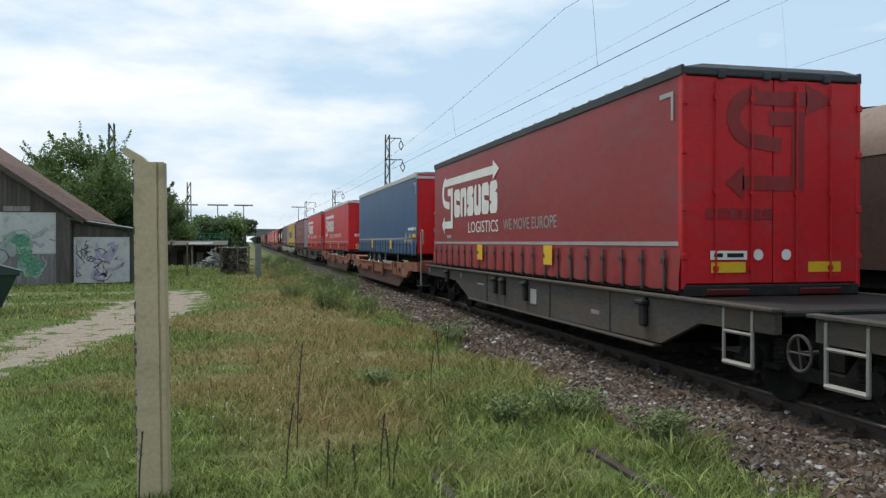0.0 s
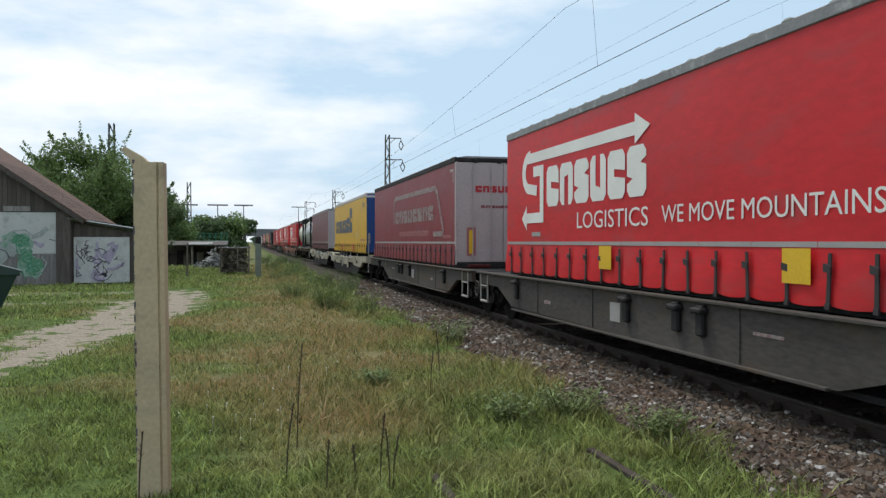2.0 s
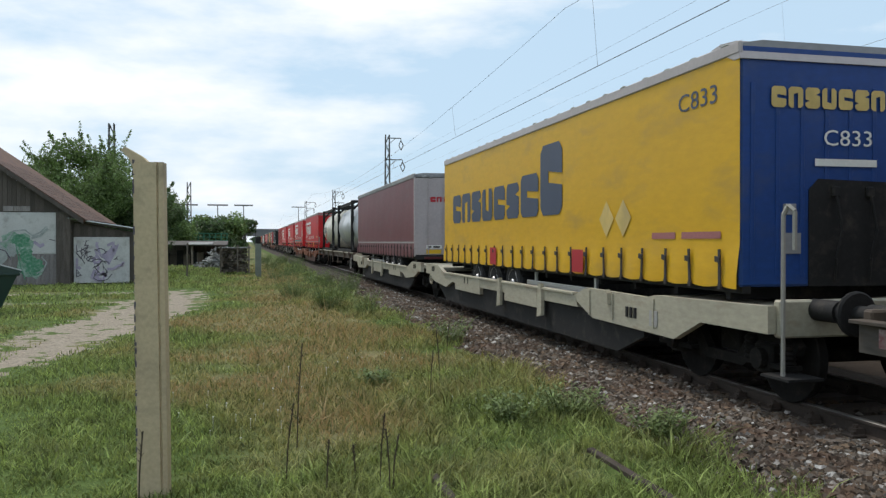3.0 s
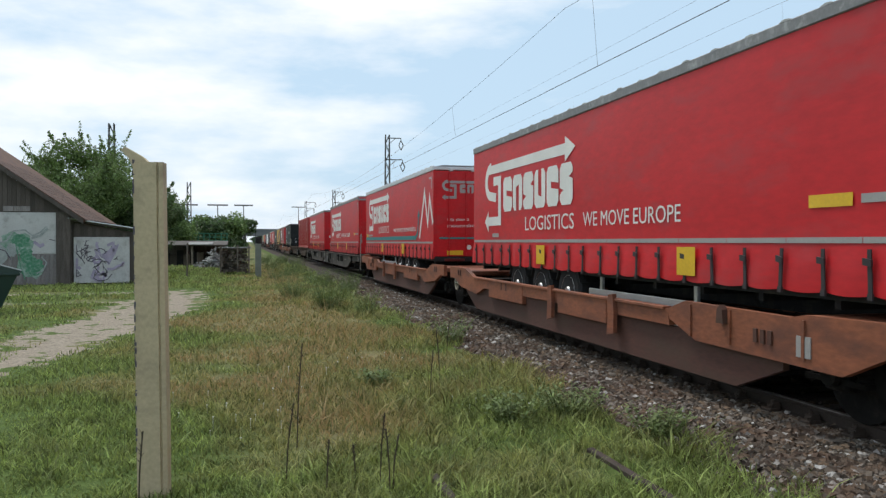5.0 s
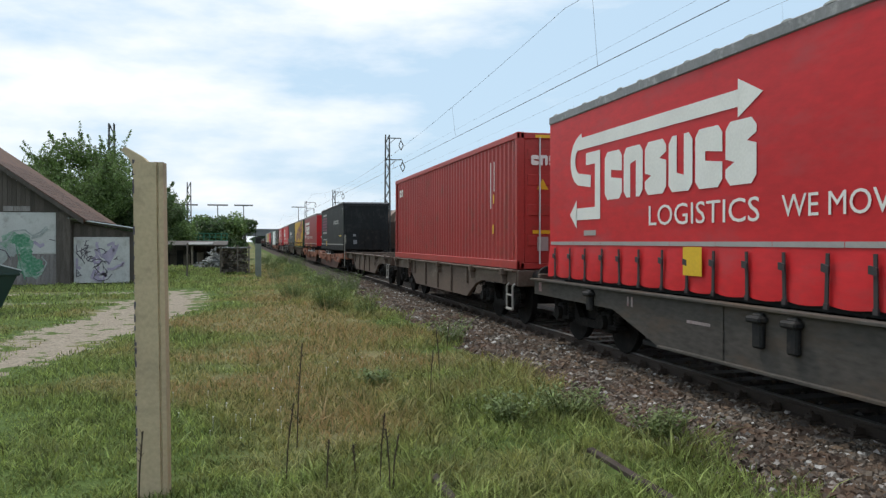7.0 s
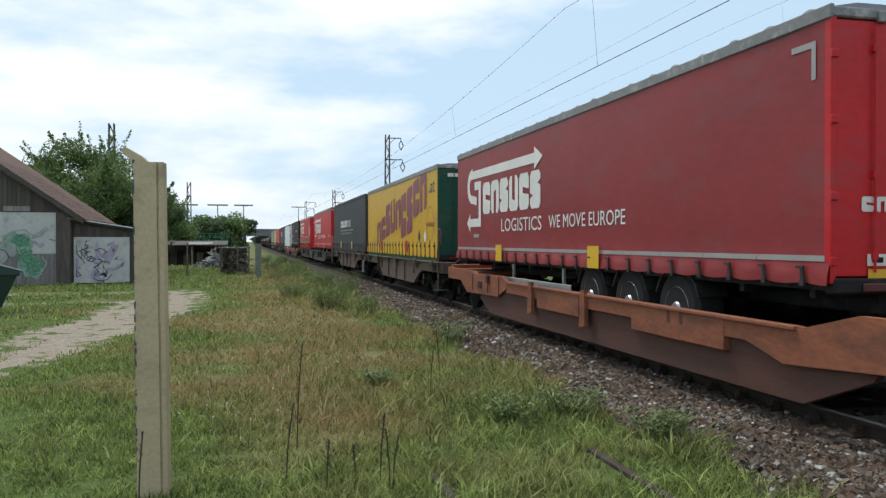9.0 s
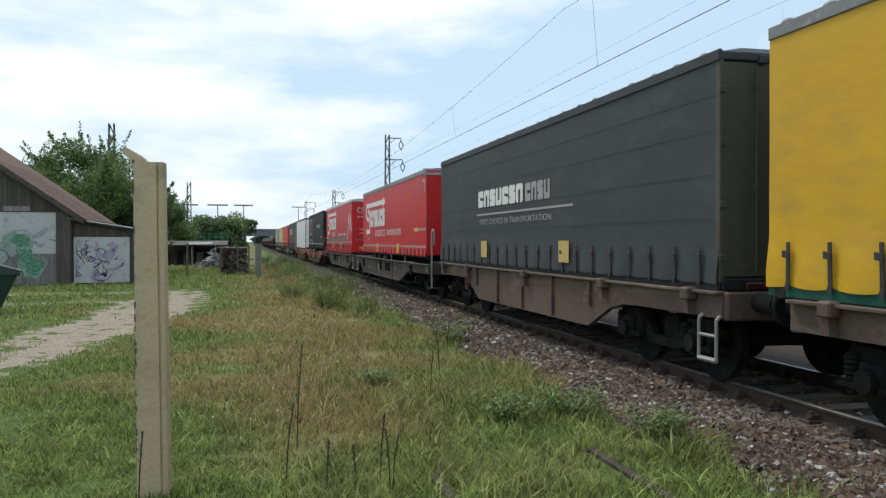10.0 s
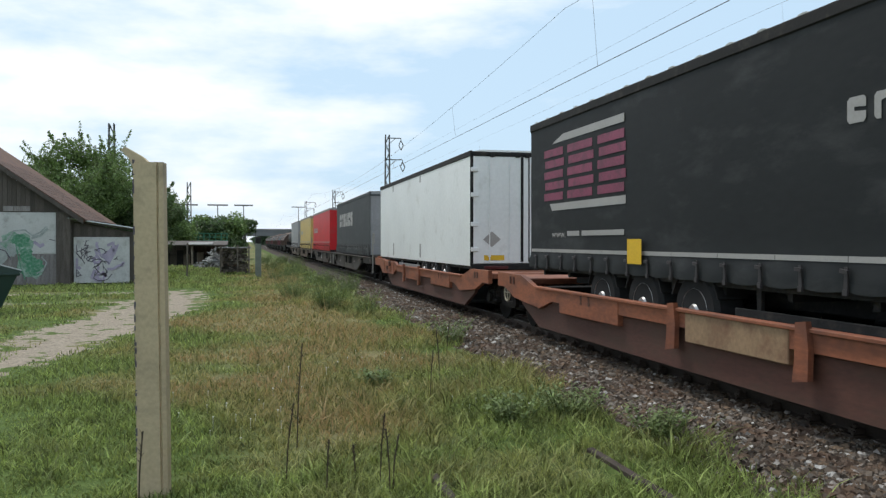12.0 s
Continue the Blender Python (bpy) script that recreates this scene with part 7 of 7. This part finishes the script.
def tank_container(s, shell, mark):
    L, zc, r, z0 = 7.45, 2.5, 1.2, 1.14
    t = thing("tank_container", ("white tank container in a dark steel frame" if mark else "grey steel tank container in a dark frame"), "tank container", "tank containers")
    prof = [(0.12, 0.25), (0.16, 0.6), (0.28, 0.95), (0.48, r * 0.97), (0.62, r), (L - 0.62, r), (L - 0.48, r * 0.97), (L - 0.28, 0.95), (L - 0.16, 0.6), (L - 0.12, 0.25)]
    tank = part("tank", Shape().lathe(prof, 48, "y", (0, 0, zc)), shell, t, smooth=True)
    for y in (0.75, 2.4, 5.05, L - 0.75):
        part("band", Shape().lathe([(y, r - 0.01), (y, r + 0.012), (y + 0.07, r + 0.012), (y + 0.07, r - 0.01)], 48, "y", (0, 0, zc)), shell, tank, smooth=True)
    for y in (0.55, L - 0.55):
        fr = Shape()
        for x in (-1.19, 1.19):
            fr.box(x - 0.075, x + 0.075, y - 0.075, y + 0.075, z0, 3.82, 0.015)
            fr.path([(x, y, 3.3), (x * 0.62, y, 3.75)], 0.06)
            fr.path([(x, y, 1.7), (x, y + (0.75 if y > 2 else -0.4), z0 + 0.08)], 0.05)
        fr.box(-1.2, 1.2, y - 0.07, y + 0.07, 3.68, 3.82, 0.015).box(-1.2, 1.2, y - 0.07, y + 0.07, z0, z0 + 0.15, 0.015)
        part("end_frame", fr, CHASSIS, t, "dark steel end frame")
    rails = Shape()
    for x in (-1.19, 1.19):
        rails.box(x - 0.06, x + 0.06, 0.55, L - 0.55, z0, z0 + 0.13, 0.01).box(x * 0.9 - 0.05, x * 0.9 + 0.05, 0.55, L - 0.55, 3.66, 3.8, 0.01)
    part("side_rail", rails, CHASSIS, t)
    part("walkway", Shape().box(-0.3, 0.3, 0.6, L - 0.6, zc + r + 0.02, zc + r + 0.06), ALU, t)
    part("hatch", Shape().tube((0, L / 2, zc + r - 0.02), (0, L / 2, zc + r + 0.14), 0.28, 16), ALU, t)
    if mark:
        for i in range(4):
            a = Shape()
            y1 = L - 0.95 - i * 0.44
            for h0, h1 in ((-0.20, -0.13), (0.08, 0.15)):
                a.add([(-math.sqrt((r + 0.008) ** 2 - h ** 2), y, zc + h) for h in (h0, h1) for y in (y1, y1 - 0.36)], [(0, 1, 3, 2)])
            for y in (y1, y1 - 0.28):
                hs = [-0.20 + 0.35 * k / 5 for k in range(6)]
                a.add([(-math.sqrt((r + 0.008) ** 2 - h ** 2), yy, zc + h) for h in hs for yy in (y, y - 0.08)], [(2 * k, 2 * k + 1, 2 * k + 3, 2 * k + 2) for k in range(5)])
            part("name_mark", a, PRINT_NAVY, tank, "dark block shape")
        part("hazard_plate", Shape().slab([(L - 2.75, 1.95), (L - 2.35, 1.95), (L - 2.35, 2.25), (L - 2.75, 2.25)], -r - 0.02, -r - 0.008), PLACARD_ORANGE, tank, "orange hazard plate")
    MOVING.append((t, s, TRACK_X, SPEED))
    return t


def hopper_wagon(s, track, speed, length=13.6, top=4.0, body=None, roof=None, group="wagons of the farther train", label="brown round-roofed hopper wagon with a paler roof"):
    t = thing("hopper_wagon", label, "railway wagon", group)
    e, z0 = 0.65, 1.15
    outline = [(-1.38, z0 + 0.1), (-1.42, top - 1.0)] + [(1.42 * math.cos(radians(a)) * -1, top - 1.0 + 1.0 * math.sin(radians(a))) for a in range(20, 180, 20)] + [(1.42, top - 1.0), (1.38, z0 + 0.1)]
    part("body", Shape().slab_y([p for p in outline if p[1] <= top - 0.99], e + 0.4, length - e - 0.4), body or HOPPER, t)
    part("roof", Shape().slab_y([(-1.43, top - 1.0)] + [(-1.42 * math.cos(radians(a)), top - 1.0 + math.sin(radians(a))) for a in range(15, 180, 15)] + [(1.43, top - 1.0)], e + 0.35, length - e - 0.35), roof or HOPPER_PALE, t, smooth=True)
    for i in range(8):
        y = e + 0.7 + i * (length - 2 * e - 1.4) / 7
        part("rib", Shape().box(-1.47, -1.41, y - 0.05, y + 0.05, z0, top - 1.0, 0.01), body or HOPPER, t)
    part("roof_rib", Shape().path([(-1.44 * math.cos(radians(a)), length / 2, top - 1.0 + 1.02 * math.sin(radians(a))) for a in range(0, 181, 15)], 0.03), CHASSIS, t)
    part("sill", Shape().box(-1.3, 1.3, e, length - e, 0.95, z0 + 0.1, 0.02), CHASSIS, t)
    for y in (4.6, length / 2, length - 4.6):
        part("discharge_chute", Shape().slab([(y - 1.05, 0.98), (y + 1.05, 0.98), (y + 0.7, 0.34), (y - 0.7, 0.34)], -1.15, 1.15), CHASSIS, t, "dark discharge chute")
    buffers(t, e, -1, CHASSIS)
    buffers(t, length - e, 1, CHASSIS)
    for y in (2.3, length - 2.3):
        bogie(t, y)
    MOVING.append((t, s, track, speed))
    return t


def tank_wagon(s, track, speed, shell, length=13.6, group="wagons of the farther train", label="red round tank wagon on a dark underframe", r=1.35):
    t = thing("tank_wagon", label, "railway wagon", group)
    e, zc = 0.65, 1.25 + r
    part("tank", Shape().lathe([(e + 0.3, 0.3), (e + 0.36, 0.8), (e + 0.5, r * 0.88), (e + 0.75, r), (length - e - 0.75, r), (length - e - 0.5, r * 0.88), (length - e - 0.36, 0.8), (length - e - 0.3, 0.3)], 40, "y", (0, 0, zc)), shell, t, smooth=True)
    part("sill", Shape().box(-1.2, 1.2, e, length - e, 0.95, 1.25, 0.02), CHASSIS, t)
    part("dome", Shape().tube((0, length / 2, zc + r - 0.05), (0, length / 2, zc + r + 0.2), 0.35, 16), shell, t)
    for y in (e + 1.5, length - e - 1.5):
        part("saddle", Shape().slab_y([(-1.1, 1.2), (1.1, 1.2), (1.2, 1.7), (-1.2, 1.7)], y - 0.15, y + 0.15), CHASSIS, t)
    buffers(t, e, -1, CHASSIS)
    buffers(t, length - e, 1, CHASSIS)
    for y in (2.3, length - 2.3):
        bogie(t, y)
    MOVING.append((t, s, track, speed))
    return t


# ---- the freight train, from its near end on ----
GREY_W = "grey articulated pocket wagon with fish-bellied sills"
ORANGE_W = "weathered orange double pocket wagon with rusty girders"
flat_wagon(-10.2, W_GREY, GREY_W)
trailer("semi_trailer", "dull red curtain-sided trailer with white arrow emblem", 9.04, RED_DULL, RED, False, haulier_trailer("WE MOVE EUROPE", "doors", ghost=True), wheels=False, roof=SLATE)
pocket_wagon(23.8, W_ORANGE, W_RUST, ORANGE_W)
trailer("semi_trailer", "blue curtain-sided trailer with a red front wall", 25.07, BLUE, RED, True, deco_blue, roof=DOORGREY, z0=1.29, skirt=1.75, panel=False)
trailer("semi_trailer", "bright red curtain-sided trailer with large grey arrow", 42.95, RED, RED, False, haulier_trailer("WE MOVE MOUNTAINS", "doors", (4.3, 9.1), low=1.66), roof=ALU, z0=1.22, skirt=1.65)
flat_wagon(57.8, W_GREY, GREY_W)
trailer("semi_trailer", "red curtain-sided trailer with a ribbed front wall", 59.18, RED, RED, True, haulier_trailer("WE MOVE MOUNTAINS", "nose"), wheels=False)
trailer("semi_trailer", "maroon curtain-sided trailer with grey rear doors", 77.0, MAROON, DOORGREY, False, deco_stegagno, wheels=False, roof=CHASSIS)
pocket_wagon(91.7, W_BEIGE, CHASSIS, "cream double pocket wagon streaked with rust")
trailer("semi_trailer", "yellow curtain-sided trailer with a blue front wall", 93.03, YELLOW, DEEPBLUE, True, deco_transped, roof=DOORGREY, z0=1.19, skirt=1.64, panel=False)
trailer("semi_trailer", "faded maroon curtain-sided trailer with grey doors", 110.7, TAUPE, DOORGREY, False, deco_taupe, z0=1.2, skirt=1.64)
container_wagon(125.7, 19.9, W_BROWN, "grimy container wagon with a yellowish top flange", False, W_BEIGE)
tank_container(126.6, TANK_STEEL, False)
tank_container(136.25, TANK_WHITE, True)
pocket_wagon(145.6, W_ORANGE, W_RUST, ORANGE_W)
trailer("semi_trailer", "red curtain-sided trailer with a ribbed front wall", 146.9, RED, RED, True, haulier_trailer("WE MOVE EUROPE", "nose", (4.4, 9.4), low=1.67), z0=1.22, skirt=1.66)
trailer("semi_trailer", "red curtain-sided trailer with white peaks and teal band", 164.75, RED, RED, False, mountains, roof=ALU, z0=1.2, skirt=1.62)
flat_wagon(179.5, W_GREY, GREY_W)
trailer("semi_trailer", "red curtain-sided trailer with a ribbed front wall", 180.9, RED, RED, True, haulier_trailer("WE MOVE MOUNTAINS", "nose"), wheels=False)
trailer("semi_trailer", "red curtain-sided trailer with large grey arrow", 198.75, RED, RED, False, haulier_trailer("WE MOVE EUROPE", "doors"), wheels=False)
container_wagon(213.5, 14.65, W_BROWN, "rusty brown short container wagon")
box_container(214.1)
container_wagon(228.1, 14.65, W_BROWN, "empty rusty brown short container wagon")
pocket_wagon(242.7, W_ORANGE, W_RUST, ORANGE_W)
trailer("semi_trailer", "black curtain-sided trailer with faded pink print", 244.05, BLACK, BLACK, True, deco_emt, roof=CHASSIS, z0=1.24, skirt=1.5, panel=False)
trailer("semi_trailer", "dull red curtain-sided trailer with large grey arrow", 262.0, RED_DULL, RED, False, haulier_trailer("WE MOVE EUROPE", "doors", (3.4, 8.2), low=1.5), z0=1.30, skirt=1.5)
container_wagon(276.75, 14.75, W_BROWN, "rusty brown short container wagon")
trailer("swap_body", "yellow curtain-sided swap body with green end doors", 277.75, YELLOW, GREEN, False, deco_nothegger, wheels=None, z0=1.25, skirt=1.72)
container_wagon(291.5, 14.75, W_BROWN, "rusty brown short container wagon")
trailer("swap_body", "slate grey curtain-sided swap body with white print", 292.2, SLATE, OLIVE, False, deco_norfolk, wheels=None, z0=1.22, skirt=1.66, roof=SLATE)
flat_wagon(306.3, W_GREY, GREY_W)
trailer("semi_trailer", "red curtain-sided trailer with a ribbed front wall", 307.68, RED, RED, True, haulier_trailer("WE MOVE EUROPE", "nose", (4.3, 8.9), low=1.5), z0=1.26, skirt=1.48, panel=False)
trailer("semi_trailer", "red curtain-sided trailer with white peaks and teal band", 325.5, RED, RED, False, mountains, wheels=False, roof=ALU)
pocket_wagon(340.3, W_ORANGE, W_RUST, ORANGE_W, W_ORANGE)
trailer("semi_trailer", "black curtain-sided trailer with faded pink print", 341.73, BLACK, BLACK, True, deco_emt, roof=CHASSIS, z0=1.24, skirt=1.5, panel=False)
trailer("semi_trailer", "white box trailer with flat panel sides", 359.5, WHITE, WHITE, False, deco_white, straps=False, box=True, roof=CHASSIS)
flat_wagon(374.4, W_GREY, GREY_W)
trailer("semi_trailer", "dark grey curtain-sided trailer with pale blocks", 375.87, SLATE, GREYTARP, True, deco_blocks, wheels=False, roof=SLATE)
trailer("semi_trailer", "red curtain-sided trailer with pale print", 393.7, RED, RED, False, deco_plain, wheels=False)
flat_wagon(408.4, W_BROWN, "brown articulated pocket wagon with fish-bellied sills")
trailer("semi_trailer", "plain pale yellow curtain-sided lorry trailer", 410.2, BEIGE_TARP, BEIGE_TARP, True, deco_plain, wheels=False)
trailer("semi_trailer", "plain grey curtain-sided lorry trailer", 427.2, GREYTARP, GREYTARP, False, deco_plain, wheels=False)
tank_wagon(442.6, TRACK_X, SPEED, CHASSIS, 14.0, "wagons of the train", "dark low tank wagon at the rear of the train", 0.95)
for k in range(9):
    hopper_wagon(456.8 + 13.7 * k, TRACK_X, SPEED, 13.6, 2.9, TAUPE if k % 3 == 1 else HOPPER, SLATE if k % 2 else HOPPER, "wagons of the train", "low round-roofed covered wagon")

# the farther train runs the other way
for k in range(15):
    s = 19.0 - 13.7 * k
    if k in (6, 14):
        tank_wagon(s, FAR_TRACK_X, -SPEED, TANK_RED)
    else:
        hopper_wagon(s, FAR_TRACK_X, -SPEED, label="brown round-roofed hopper wagon with a pale roof")


# ---- movement ----
def train_place(t):
    """Seconds run by the trains at t: the film holds 25 pictures a second."""
    return math.floor(t * 25 + 1e-6) / 25


def motions():
    times = [0.5 * k for k in range(25)]
    for ob, s, track, speed in MOVING:
        z = RAIL_Z
        walk(ob, [(t, pose(track, s - speed * train_place(t), z)) for t in times])


motions()
